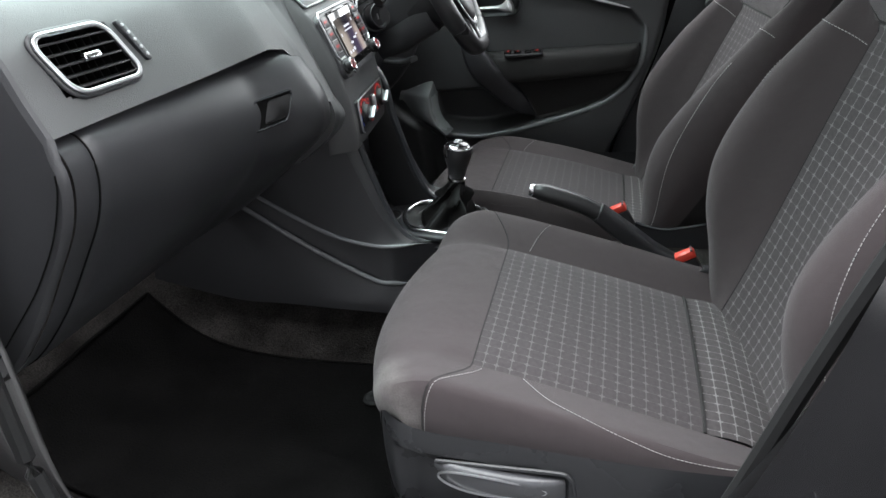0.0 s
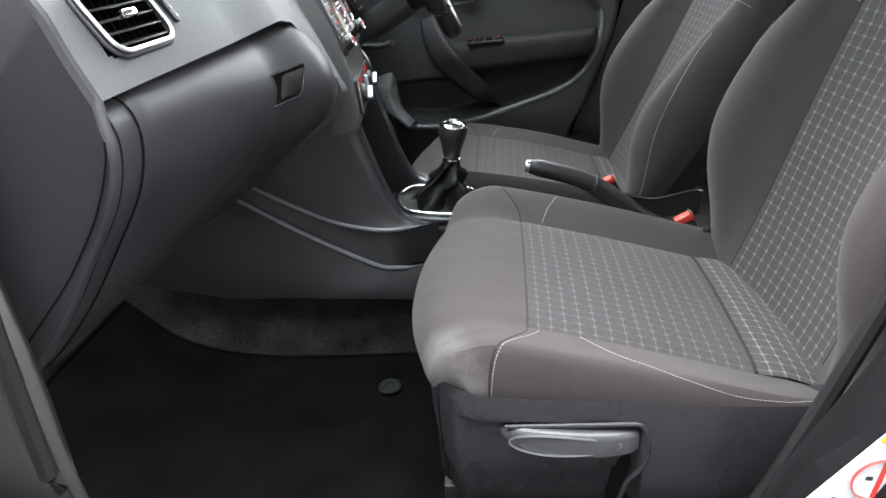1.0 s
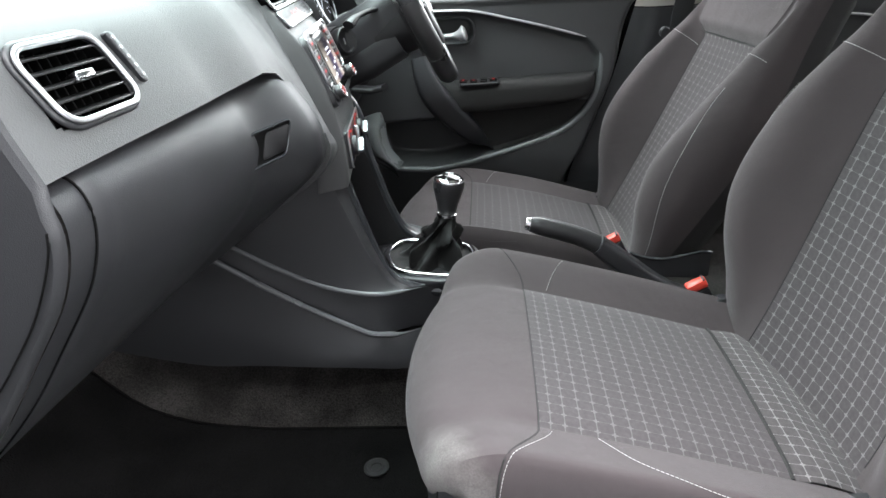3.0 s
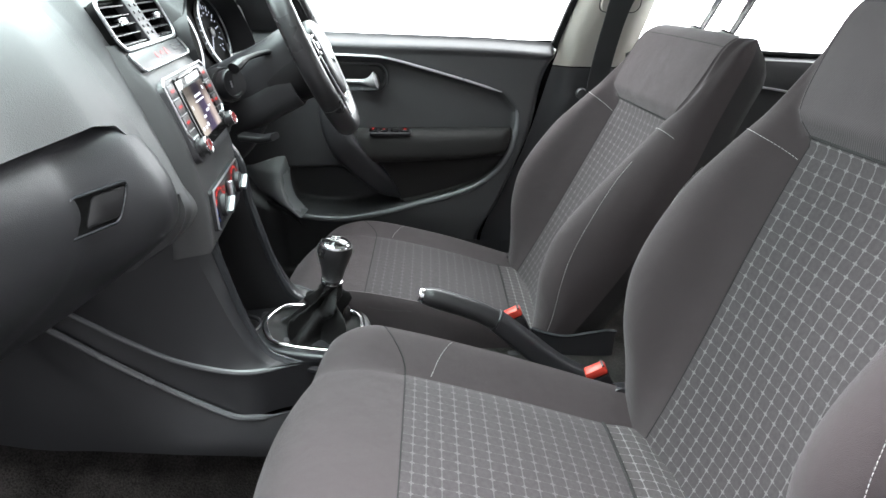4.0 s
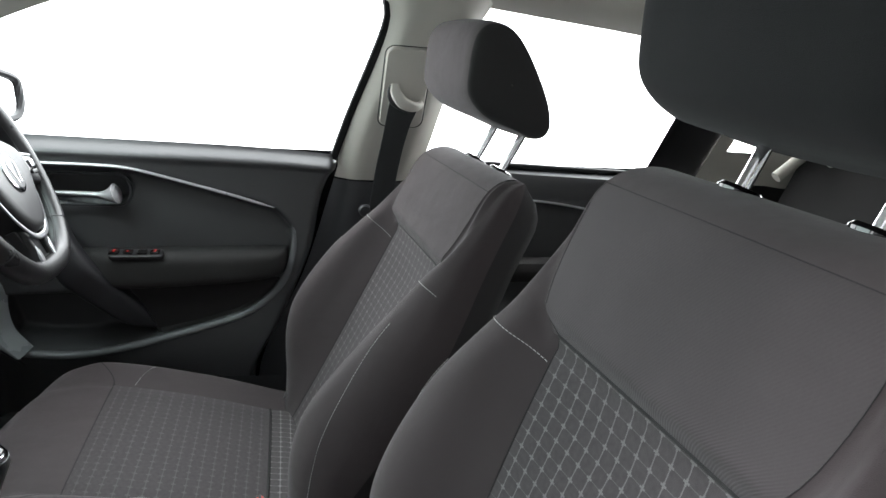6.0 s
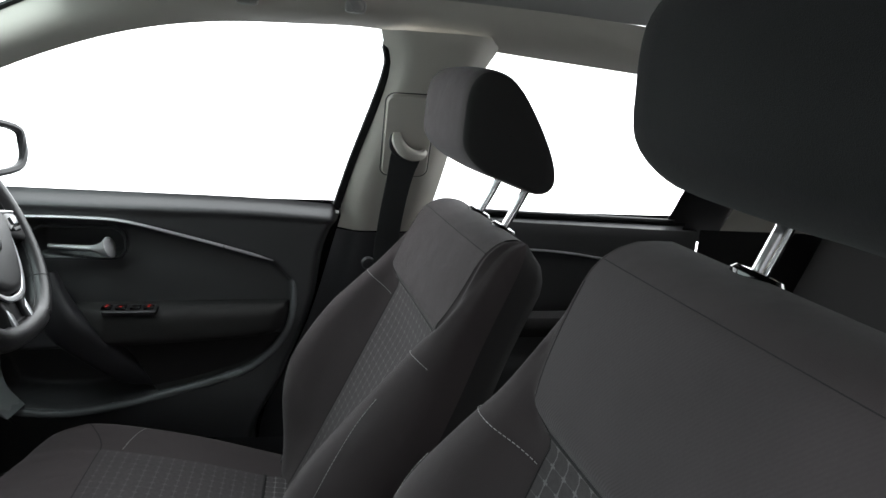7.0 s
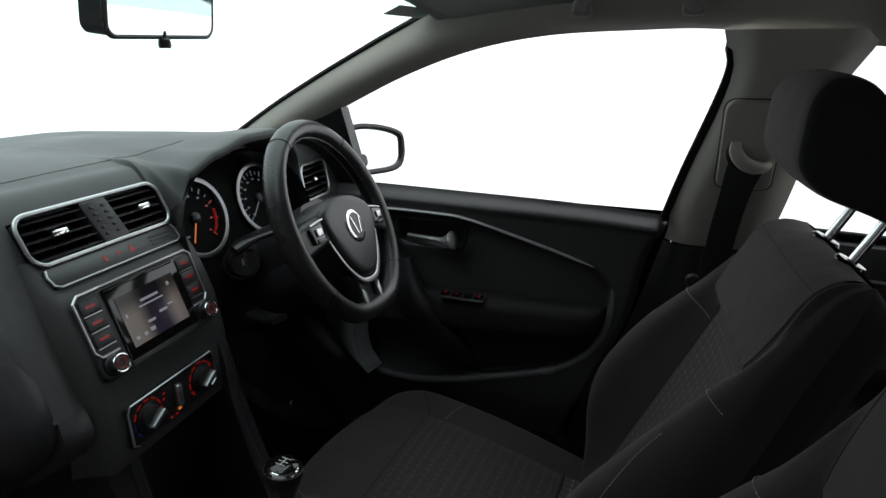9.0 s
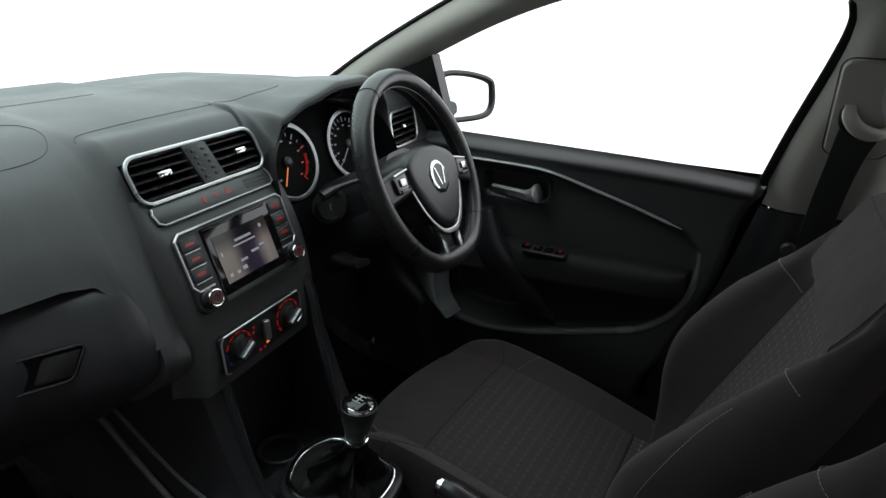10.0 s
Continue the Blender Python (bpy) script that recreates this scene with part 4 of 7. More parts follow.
def build_rear_view_mirror():
    base = thing("rear_view_mirror", (-0.40, 0.01, 1.21), "black-rimmed rear-view mirror hanging from the windscreen", "mirror")
    m = basis((-0.395, -0.012, 1.239), (-0.07, 1, 0.02), (0.12, 0, 1))
    o = rrect(0.186, 0.070, 0.014)
    part("housing", slab([(x, y) for x, y in o], 0.008, -0.016, m, 0.010, 3), BLACK_PLASTIC, base, "black plastic mirror shell")
    part("bezel", tube([m @ Vector((x, y, 0.008)) for x, y in o], 0.0032, True, 6), SILL, base)
    part("mirror_glass", slab(rrect(0.181, 0.065, 0.012), 0.006, 0.0105, m), MIRROR, base, "silvered mirror glass")
    part("dip_lever", lathe([(0.003, -0.02), (0.004, -0.012), (0.007, -0.010), (0.008, -0.004), (0.007, 0.0)], Matrix.Translation((-0.390, -0.012, 1.190)) @ Matrix.Rotation(math.pi, 4, "X"), 12), BLACK_PLASTIC, base, "black dipping lever")
    part("arm", tube([(-0.40, 0.01, 1.25), (-0.44, 0.01, 1.27), (-0.47, 0.01, 1.26)], 0.010), BLACK_PLASTIC, base)


build_rear_view_mirror()


def build_visor(side):
    base = thing("sun_visor", (-0.12, side * 0.385, 1.26), "pale grey folded sun visor against the headliner", "sun visor", "sun visors")
    m = basis((-0.112, side * 0.385, 1.278), (0, 1, -side * 0.12), (1, 0, 0.10))
    part("pad", slab(rrect(0.33, 0.185, 0.075, 8), 0.010, -0.012, m, 0.010, 4), HEADLINER, base, "pale grey visor pad")
    part("hinge", tube([(-0.205, side * 0.47, 1.266), (-0.210, side * 0.36, 1.276)], 0.006), PILLAR, base)


build_visor(1)
sticker = thing("windscreen_sticker", (-0.30, 0.42, 1.23), "small grey sticker at the top corner of the windscreen", "sticker")
part("sheet", slab(rrect(0.13, 0.036, 0.002), 0.0, 0.0008, basis((-0.262, 0.440, 1.256), (0.10, 1, 0), (0.93, 0, 0.37))), GREY_PRINT, sticker, "grey printed sheet")
build_visor(-1)


def build_grab_handle():
    base = thing("grab_handle", (0.1, 0.44, 1.23), "pale grey folding grab handle on the roof rail", "grab handle")
    p = spline([(0.028, 0.452, 1.250), (0.032, 0.432, 1.261), (0.054, 0.404, 1.274), (0.117, 0.392, 1.279), (0.180, 0.404, 1.274), (0.202, 0.432, 1.261), (0.207, 0.452, 1.250)], 30)
    part("grip", sweep(p, rrect(0.020, 0.014, 0.005), up=(0, 0.4, 1)), HEADLINER, base, "pale grey plastic grip")
    for x in (0.032, 0.203):
        part("mount", rbox(x, 0.454, 1.254, 0.034, 0.026, 0.020, 0.006), HEADLINER, base)


build_grab_handle()


def build_belt():
    base = thing("seat_belt", (0.31, 0.60, 0.55), "dark grey webbing seat belt hanging from the pillar guide", "seat belt")
    g = basis((0.312, 0.558, 1.023), (1, 0.05, -0.38), (0.38, -0.45, 1)) @ Matrix.Diagonal((0.82, 0.82, 0.82, 1))
    hood_line = [g @ Vector((x, y, z)) for x, y, z in ((-0.034, 0.018, 0.0), (-0.026, 0.004, 0.012), (-0.004, -0.008, 0.019), (0.020, -0.010, 0.018), (0.038, -0.006, 0.010), (0.046, 0.002, -0.002))]
    part("guide", sweep(spline(hood_line, 24), rrect(0.026, 0.020, 0.008), up=g.to_3x3() @ Vector((0, 0, 1)), scale=lambda t: 0.48 + 0.42 * math.sin(math.pi * min(1, 0.12 + t * 0.9))), PILLAR, base, "pale curved plastic belt guide")
    part("slot", sweep(spline([g @ Vector(p) for p in ((-0.040, 0.014, -0.004), (-0.036, -0.006, 0.004), (-0.022, -0.022, 0.010), (0.004, -0.026, 0.012), (0.030, -0.022, 0.010))], 16), rrect(0.012, 0.010, 0.004), up=g.to_3x3() @ Vector((0, 0, 1))), BLACK_PLASTIC, base, "dark belt slot")
    strap = [(0.311, 0.560, 1.002), (0.304, 0.569, 0.970), (0.294, 0.590, 0.90), (0.288, 0.607, 0.84), (0.284, 0.622, 0.76), (0.290, 0.632, 0.55), (0.30, 0.64, 0.35)]
    part("strap", sweep(spline(strap, 24), rrect(0.050, 0.003, 0.001), up=(0, 1, 0), scale=lambda t: 1.15 - 0.2 * smooth(0.0, 0.3, t)), WEBBING, base, "dark grey webbing")


def spline2(pts, n):
    return [(p.x, p.y) for p in spline([(x, y, 0) for x, y in pts], n, True)]


build_belt()


def build_rear_belt():
    base = thing("rear_belt_guide", (1.22, 0.50, 0.90), "pale rear seat belt guide with black clip on the pillar", "seat belt")
    part("guide", tube([(1.175, 0.50, 0.895), (1.215, 0.50, 0.93), (1.245, 0.50, 0.955)], 0.013, n=12), PILLAR, base, "pale plastic guide")
    part("clip", tube(spline([(1.215, 0.493, 0.972), (1.240, 0.490, 0.955), (1.262, 0.490, 0.942), (1.300, 0.492, 0.938)], 12), 0.008, n=8), BLACK_PLASTIC, base, "black plastic clip")
    part("bracket", tube([(1.30, 0.495, 0.938), (1.36, 0.505, 0.915)], 0.010, n=8), PILLAR, base)


build_rear_belt()

# nearside pillar: rubber seal and warning label
seal = thing("door_seal", (0.12, -0.70, 0.3), "dark rubber door seal along the nearside pillar", "seal")
line = spline([(0.075, -0.648, 0.22), (0.119, -0.648, 0.322), (0.163, -0.648, 0.451), (0.217, -0.648, 0.633), (0.260, -0.648, 0.767), (0.290, -0.640, 0.85), (0.325, -0.615, 0.95), (0.350, -0.575, 1.06), (0.362, -0.535, 1.16)], 40)
part("lip", tube(line, 0.010, n=8), RUBBER, seal, "dark grey rubber lip")
part("bulb", tube([(p.x + 0.026, p.y - 0.022, p.z - 0.004) for p in line], 0.013, n=10), RUBBER, seal, "dark grey rubber bulb")


def build_label():
    base = thing("warning_label", (0.19, -0.735, 0.45), "white warning label with red ring and yellow bar on the pillar", "label")
    m = basis((0.185, -0.742, 0.452), (0.56, 0, 0.82), (-0.82, -0.05, 0.56))
    sheet = part("sheet", slab(rrect(0.13, 0.085, 0.004), 0.0, 0.0012, m), LABEL_WHITE, base, "white paper label")
    part("yellow_bar", slab(rrect(0.028, 0.083, 0.003), 0.0012, 0.0018, m @ Matrix.Translation((0.049, 0, 0))), LABEL_YELLOW, sheet, "yellow bar")
    ring = [m @ Vector((-0.002 + 0.027 * math.cos(a), 0.002 + 0.027 * math.sin(a), 0.0014)) for a in lin(0, 2 * math.pi, 33)[:-1]]
    part("red_ring", sweep(ring, rrect(0.0008, 0.005, 0.0003, 2), True, up=m.to_3x3() @ Vector((0, 0, 1))), LABEL_RED, sheet, "red prohibition ring")
    part("red_bar", slab(rrect(0.050, 0.005, 0.001), 0.0012, 0.0018, m @ Matrix.Translation((-0.002, 0.002, 0)) @ Matrix.Rotation(0.5, 4, "Z")), LABEL_RED, sheet)
    words("AIRBAG", 0.010, m @ Matrix.Translation((-0.030, -0.031, 0.0014)), LABEL_BLACK, sheet, "black printed word")
    for x, y, w, h in ((-0.006, 0.012, 0.005, 0.007), (0.008, -0.008, 0.008, 0.005), (-0.046, 0.020, 0.007, 0.005), (-0.048, 0.0, 0.005, 0.008)):
        part("pictogram", slab(rrect(w, h, 0.001), 0.0012, 0.0017, m @ Matrix.Translation((x, y, 0)) @ Matrix.Rotation(0.4, 4, "Z")), LABEL_BLACK, sheet)
    return base


build_label()


def build_open_door():
    base = thing("open_door", (-0.80, -0.76, 0.3), "opened black nearside front door seen edge-on beside the sill", "car door")
    m = Matrix.Translation((-0.80, -0.76, 0)) @ Matrix.Rotation(radians(-97), 4, "Z")
    part("door_shell", rbox(0.50, -0.03, 0.58, 0.98, 0.10, 0.66, 0.03, m), PAINT, base, "black painted door shell")
    part("door_card", rbox(0.50, 0.030, 0.58, 0.92, 0.03, 0.60, 0.012, m), PLASTIC, base, "dark grained plastic door card")


build_open_door()


# ---- front seats ----
def build_seat(side, yc, yb, dx, dz, recline, head, lift, label):
    """side: +1 offside, -1 nearside. Own x from the front, own y outboard from the seat's middle."""
    base = thing("front_seat", (dx - 0.05, side * yc, 0.22 + dz), label, "car seat", "front seats")

    def place(x, y, z):
        return Vector((x + dx, side * (yc + y), z + dz))

    # cushion: a profile from the back to under the front edge, and a section across
    prof = spline([(0.25, 0, 0.375), (0.19, 0, 0.398), (0.14, 0, 0.412), (0.0, 0, 0.454), (-0.15, 0, 0.494), (-0.215, 0, 0.505), (-0.274, 0, 0.498), (-0.308, 0, 0.474), (-0.321, 0, 0.447), (-0.314, 0, 0.420), (-0.290, 0, 0.398)], 101)
    nrm = []
    for i, p in enumerate(prof):
        t = prof[min(i + 1, 100)] - prof[max(i - 1, 0)]
        nrm.append(Vector((t.z, 0, -t.x)).normalized())

    def cushion(u, v):
        """u: -1 inboard to 1 outboard; v: 0 back to 1 front underside."""
        f = v * 100
        i = min(int(f), 99)
        p = prof[i].lerp(prof[i + 1], f - i)
        n = nrm[i].lerp(nrm[i + 1], f - i).normalized()
        w = 0.246 - 0.050 * smooth(0.55, 1.0, v) - 0.012 * smooth(0.4, 0.0, v)
        a = abs(u)
        s = 1 if u > 0 else -1
        bol = (0.010 * (1 - smooth(0.40, 0.70, v)) if s > 0 else (0.030 if side < 0 else 0.042) * (1 - smooth(0.48, 0.80, v))) + 0.006
        if a <= 0.55:
            y = 0.165 * a / 0.55
            h = 0.004 * math.cos(a / 0.55 * math.pi / 2) - 0.003 * smooth(0.48, 0.55, a) * (1 - smooth(0.40, 0.50, v))
        else:
            q = (a - 0.55) / 0.45
            y = 0.165 + (w - 0.165) * math.sin(min(1, q / 0.72) * math.pi / 2) - 0.006 * smooth(0.72, 1, q)
            h = bol * math.sin(min(1, q / 0.5) * math.pi / 2) * (1 - smooth(0.45, 0.75, q)) - 0.003 * (1 - smooth(0.40, 0.50, v))
            h -= (0.105 if s > 0 else 0.15 if side < 0 else 0.22) * smooth(0.40, 1.0, q) ** 1.15 * (1 - 0.72 * smooth(0.42, 0.85, v) if s > 0 else 1 - 0.60 * smooth(0.55, 0.95, v))
        # front corners roll under
        pos = p + n * h
        pos.x += 0.100 * a**2.4 * smooth(0.42, 0.80, v)
        if side > 0:
            pos.x -= 0.012 * smooth(0.45, 0.80, v)
            pos.z -= 0.022 * smooth(0.25, 0.55, v)
        pos.z -= 0.022 * smooth(0.45, 1.0, a) * smooth(0.38, 0.70, v)
        return place(pos.x, s * y, pos.z)

    insert_u = lin(-0.55, 0.55, 25)
    side_u = lin(0.55, 1.0, 22)
    v_front, v_tail = 0.400, 0.190
    v_seam = lambda u: v_front + 0.08 * smooth(0.55, 0.86, abs(u))
    uvc = lambda u, v: (u * 0.30, curve1([(0, 0), (0.1, 0.064), (0.2, 0.116), (0.3, 0.262), (0.4, 0.417)], v))
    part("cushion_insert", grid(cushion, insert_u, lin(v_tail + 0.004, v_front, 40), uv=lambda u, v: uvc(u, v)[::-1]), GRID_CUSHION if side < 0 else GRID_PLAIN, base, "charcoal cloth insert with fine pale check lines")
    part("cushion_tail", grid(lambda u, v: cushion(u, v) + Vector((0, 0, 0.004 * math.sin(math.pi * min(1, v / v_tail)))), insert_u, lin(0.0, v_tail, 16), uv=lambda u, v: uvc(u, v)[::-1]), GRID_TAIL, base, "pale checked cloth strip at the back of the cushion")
    part("cushion_front", grid(lambda u, k: cushion(u, v_seam(u) + 0.002 + (0.998 - v_seam(u)) * k), lin(-1, 1, 75), lin(0, 1, 56)), WORN_CLOTH if side < 0 else FABRIC, base, "plain charcoal cloth front roll")
    for s in (1, -1):
        part("cushion_bolster", grid(lambda u, k: cushion(u, v_seam(u) * k), [s * u for u in side_u], lin(0.0, 1.0, 60)), FABRIC, base, "plain charcoal cloth side bolster")
    # seams in pale thread
    if side < 0:
        line = [cushion(s, v) + Vector((0, 0, 0.0012)) for s, v in ((0.56, 0.352), (0.66, 0.332), (0.73, 0.304), (0.77, 0.272), (0.785, 0.235), (0.775, 0.18), (0.75, 0.09), (0.715, 0.0))]
        stitches(spline(line, 60), THREAD, base)
        stitches([cushion(u, v_seam(u) - 0.012) + Vector((0, 0, 0.0012)) for u in lin(0.57, 0.90, 30)], THREAD, base)
    for s in ((-1,) if side < 0 else (1,)):
        line = [cushion(s * u, v) + Vector((0, 0, 0.0012)) for u, v in ((0.56, 0.372), (0.64, 0.366), (0.72, 0.357), (0.80, 0.350), (0.87, 0.346))]
        stitches(spline(line, 30), THREAD, base)
    # dark seam grooves
    part("seam", tube([cushion(u, v_seam(u) + 0.001) - Vector((0, 0, 0.0008)) for u in lin(-0.97, 0.97, 60)], 0.0016, n=5), FABRIC_DARK, base)
    part("seam", tube([cushion(u, v_tail + 0.002) for u in lin(-0.55, 0.55, 30)], 0.003, n=5), FABRIC_DARK, base)

    # plastic base with its side shield, wrapped round the front corner
    plan = spline([(-0.268, -0.02, 0.412), (-0.272, 0.10, 0.424), (-0.268, 0.175, 0.442), (-0.240, 0.222, 0.454), (-0.195, 0.240, 0.452), (-0.10, 0.244, 0.448), (0.0, 0.246, 0.441), (0.10, 0.246, 0.436), (0.20, 0.245, 0.437), (0.30, 0.240, 0.452)], 100)

    def shield(u, v):
        f = u * 99
        i = min(int(f), 98)
        p = plan[i].lerp(plan[i + 1], f - i)
        t = plan[i + 1] - plan[i]
        n = Vector((-t.y, t.x, 0)).normalized()
        x, y = p.x, p.y
        z = p.z + (0.25 - p.z) * v
        out = 0.010 + 0.014 * math.sin(math.pi * min(1, 0.06 + v * 0.95)) ** 0.5
        # the middle of the side is stepped back under a ledge, where the lever lies
        step = smooth(-0.010, 0.004, -0.027 - x) * smooth(-0.006, 0.006, 0.412 - z) * smooth(0.34, 0.40, u)
        out -= 0.016 * step
        inner = 0.055 * (1 - smooth(0.0, 0.35, u)) * v
        return place(x + n.x * out + inner, y + n.y * out, z)
    part("side_shield", grid(shield, lin(0, 1, 120), [0, 0.01, 0.03] + lin(0.06, 1, 40)), SHELL, base, "dark plastic side shield")
    if side < 0:
        lip = spline([place(x, y, z) for x, y, z in ((-0.185, 0.262, 0.410), (-0.14, 0.266, 0.414), (-0.07, 0.268, 0.4165), (-0.029, 0.268, 0.4165), (-0.018, 0.268, 0.411), (-0.013, 0.268, 0.397), (-0.011, 0.269, 0.372), (-0.019, 0.269, 0.345), (-0.035, 0.268, 0.322), (-0.043, 0.266, 0.290), (-0.045, 0.262, 0.262))], 60)
        part("recess_lip", tube(lip, 0.0030, n=8), SHELL, base, "rounded edge of the lever recess")
        part("recess_gap", slab([(-0.040, 0.275), (-0.024, 0.275), (-0.012, 0.330), (0.003, 0.352), (0.004, 0.378), (-0.008, 0.378), (-0.022, 0.352), (-0.030, 0.330)], 0.0, 0.003, basis(place(-0.021, 0.2535, 0), (1, 0, 0), (0, 0, 1))), VOID, base, "dark gap behind the lever")
        part("shield_seam", tube([shield(0.285, v) for v in lin(0.04, 0.98, 24)], 0.0012, n=5), VOID, base, "dark joint in the shield")
    part("inner_shield", grid(lambda u, v: place(-0.28 + 0.53 * u, -0.222 - 0.006 * math.sin(math.pi * v), 0.38 - 0.13 * v), lin(0, 1, 12), lin(0, 1, 8)), SHELL, base, "dark plastic inner shield")
    part("base_pan", rbox(*place(-0.03, 0, 0.31), 0.50, 0.44, 0.10, 0.02), BLACK_PLASTIC, base)
    for y in (-0.19, 0.19):
        part("rail", rbox(*place(0.0, y, 0.232), 0.56, 0.035, 0.035, 0.004), GREY_STEEL, base, "dark steel seat runner")
    if side < 0:
        lp = spline([(-0.190, 0.252, 0.396), (-0.165, 0.262, 0.393), (-0.12, 0.268, 0.391), (-0.07, 0.268, 0.388), (-0.04, 0.262, 0.386), (-0.027, 0.256, 0.386)], 30)
        lever = part("height_lever", sweep([place(*p) for p in lp], rrect(0.022, 0.040, 0.009, 5), up=(0, 0, 1), scale=lambda t: 0.30 + 0.70 * smooth(0, 0.22, t) - 0.08 * smooth(0.6, 1, t)), LEVER, base, "grey plastic seat lever")
        oval = [place(-0.113 + 0.068 * math.cos(a), 0.2795 - 0.006 * math.cos(a) ** 2, 0.3925 + 0.0150 * math.sin(a) * (1 - 0.25 * math.cos(a)) - 0.004 * math.cos(a)) for a in lin(0, 2 * math.pi, 49)[:-1]]
        part("lever_rim", tube(oval, 0.0016, True, 6), SATIN, lever, "bright raised rim on the lever")
        part("lever_stub", rbox(*place(-0.050, 0.246, 0.352), 0.038, 0.02, 0.040, 0.006), SHELL, lever)

    # backrest: own frame along the recline
    piv = (0.205 if side < 0 else 0.190, 0.400)
    sr, cr = math.sin(radians(recline)), math.cos(radians(recline))

    def back_place(s, y, n):
        """s up the back, y outboard, n forward; the upper back is turned a little and the passenger's is longer."""
        turn = 0.09 * smooth(0.02, 0.50, s)
        low = 0.0
        if side < 0:
            low = 0.130 * (y + 0.14) * (1 - smooth(0.0, 0.32, s)) if y > -0.14 else 0.0
            s += 0.020 * smooth(0.48, 0.64, s)
        return place(piv[0] + s * sr - n * cr - turn * side * y + low, y + yb * smooth(-0.05, 0.40, s), piv[1] + s * cr + n * sr)

    W = [(-0.06, 0.215), (0.0, 0.232), (0.12, 0.250), (0.25, 0.254), (0.35, 0.247), (0.43, 0.227), (0.50, 0.206), (0.56, 0.194), (0.61, 0.186), (0.66, 0.178)]
    BOL = [(-0.06, 0.004), (0.0, 0.016), (0.06, 0.042), (0.14, 0.082), (0.22, 0.099), (0.34, 0.083), (0.43, 0.058), (0.50, 0.036), (0.58, 0.018), (0.66, 0.010)]
    A = [(-0.06, 0.140), (0.2, 0.138), (0.45, 0.142), (0.476, 0.143), (0.50, 0.158), (0.53, 0.168), (0.58, 0.172), (0.66, 0.165)]

    def back(u, s):
        """u: 0 middle front .. 1 insert edge .. 2 bolster and side to the rear edge .. 3 middle rear."""
        sgn = 1 if u >= 0 else -1
        q = abs(u)
        w, b, a = curve1(W, s), curve1(BOL, s), curve1(A, s)
        pad = 0.026 * smooth(0.470, 0.500, s)
        th = math.sqrt(max(0.0, 1 - (max(0.0, s - 0.600) / 0.0605) ** 2))
        if q <= 1:
            y, n = a * q, pad - 0.014 * (1 - q * q) * (1 - smooth(0.40, 0.50, s)) + 0.006 * smooth(0.50, 0.56, s) * (1 - q * q)
        elif q <= 2:
            k = q - 1
            ctl = [(a, pad), (a + (w - a) * 0.18, max(pad * 0.9, b * 0.35)), (a + (w - a) * 0.42, max(pad * 0.9, b * 0.88)), (a + (w - a) * 0.70, b), (a + (w - a) * 0.93, b * 0.78), (w + 0.004, b * 0.35),
                   (w + 0.002, -0.01), (w - 0.012, -0.06), (w - 0.045, -0.095)]
            f = k * 8
            i = min(int(f), 7)
            t = f - i
            p0, p1, p2, p3 = ctl[max(i - 1, 0)], ctl[i], ctl[i + 1], ctl[min(i + 2, 8)]
            c = lambda d: 0.5 * (2 * p1[d] + (p2[d] - p0[d]) * t + (2 * p0[d] - 5 * p1[d] + 4 * p2[d] - p3[d]) * t * t + (3 * p1[d] - p0[d] - 3 * p2[d] + p3[d]) * t**3)
            y, n = c(0), c(1)
        else:
            k = q - 2
            y, n = (w - 0.045) * (1 - k), -0.095 - 0.012 * math.sin(k * math.pi / 2)
        mid = -0.03
        n = mid + (n - mid) * th
        y = y * (0.86 + 0.14 * th)
        return back_place(s, sgn * y, n)

    s_in = 0.476
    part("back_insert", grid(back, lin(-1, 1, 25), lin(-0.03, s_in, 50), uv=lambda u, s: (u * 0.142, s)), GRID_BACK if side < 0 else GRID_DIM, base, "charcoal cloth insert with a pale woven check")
    part("back_pad", grid(back, lin(-1, 1, 25), lin(s_in + 0.003, 0.622, 28), uv=lambda u, s: (u * 0.142, s)), RIBBED if side < 0 else FABRIC, base, "plain charcoal cloth upper pad")
    part("back_top", grid(back, lin(-1, 1, 25), lin(0.622, 0.660, 16)), FABRIC, base, "charcoal cloth over the top of the backrest")
    for sg in (1, -1):
        part("back_bolster", grid(back, [sg * u for u in lin(1.0, 1.80, 44)], lin(-0.06, 0.660, 60)), FABRIC, base, "plain charcoal cloth back bolster")
    part("back_panel", grid(back, lin(1.80, 3.0, 14) + [-u for u in lin(3.0, 1.80, 14)][1:], lin(-0.06, 0.660, 40)), FABRIC_DARK, base, "black cloth rear panel of the backrest")
    # seams
    part("seam", tube([back(u, 0.6225) for u in lin(-1, 1, 30)], 0.0006, n=5), FABRIC_DARK, base)
    part("seam", tube([back(u, s_in + 0.0015) for u in lin(-1, 1, 30)], 0.0024 if side < 0 else 0.0015, n=6), FABRIC_DARK, base)
    for sg in (1, -1):
        part("seam", tube([back(sg, s) for s in lin(0.0, 0.60, 50)], 0.0012, n=5, scale=lambda t: 1 - 0.5 * smooth(0.7, 0.85, t)), FABRIC_DARK, base)
        out = Vector((-0.0012, 0, 0.0006))
        stitches([back(sg * u, 0.445 + 0.012 * math.sin((u - 1) * 4)) + out for u in lin(1.02, 1.55, 24)], THREAD, base)
        stitches([back(sg * (1.52 + 0.10 * smooth(0.25, 0.0, s) - 0.10 * smooth(0.2, 0.40, s)), s) + out for s in lin(0.0, 0.385, 60)], THREAD, base)
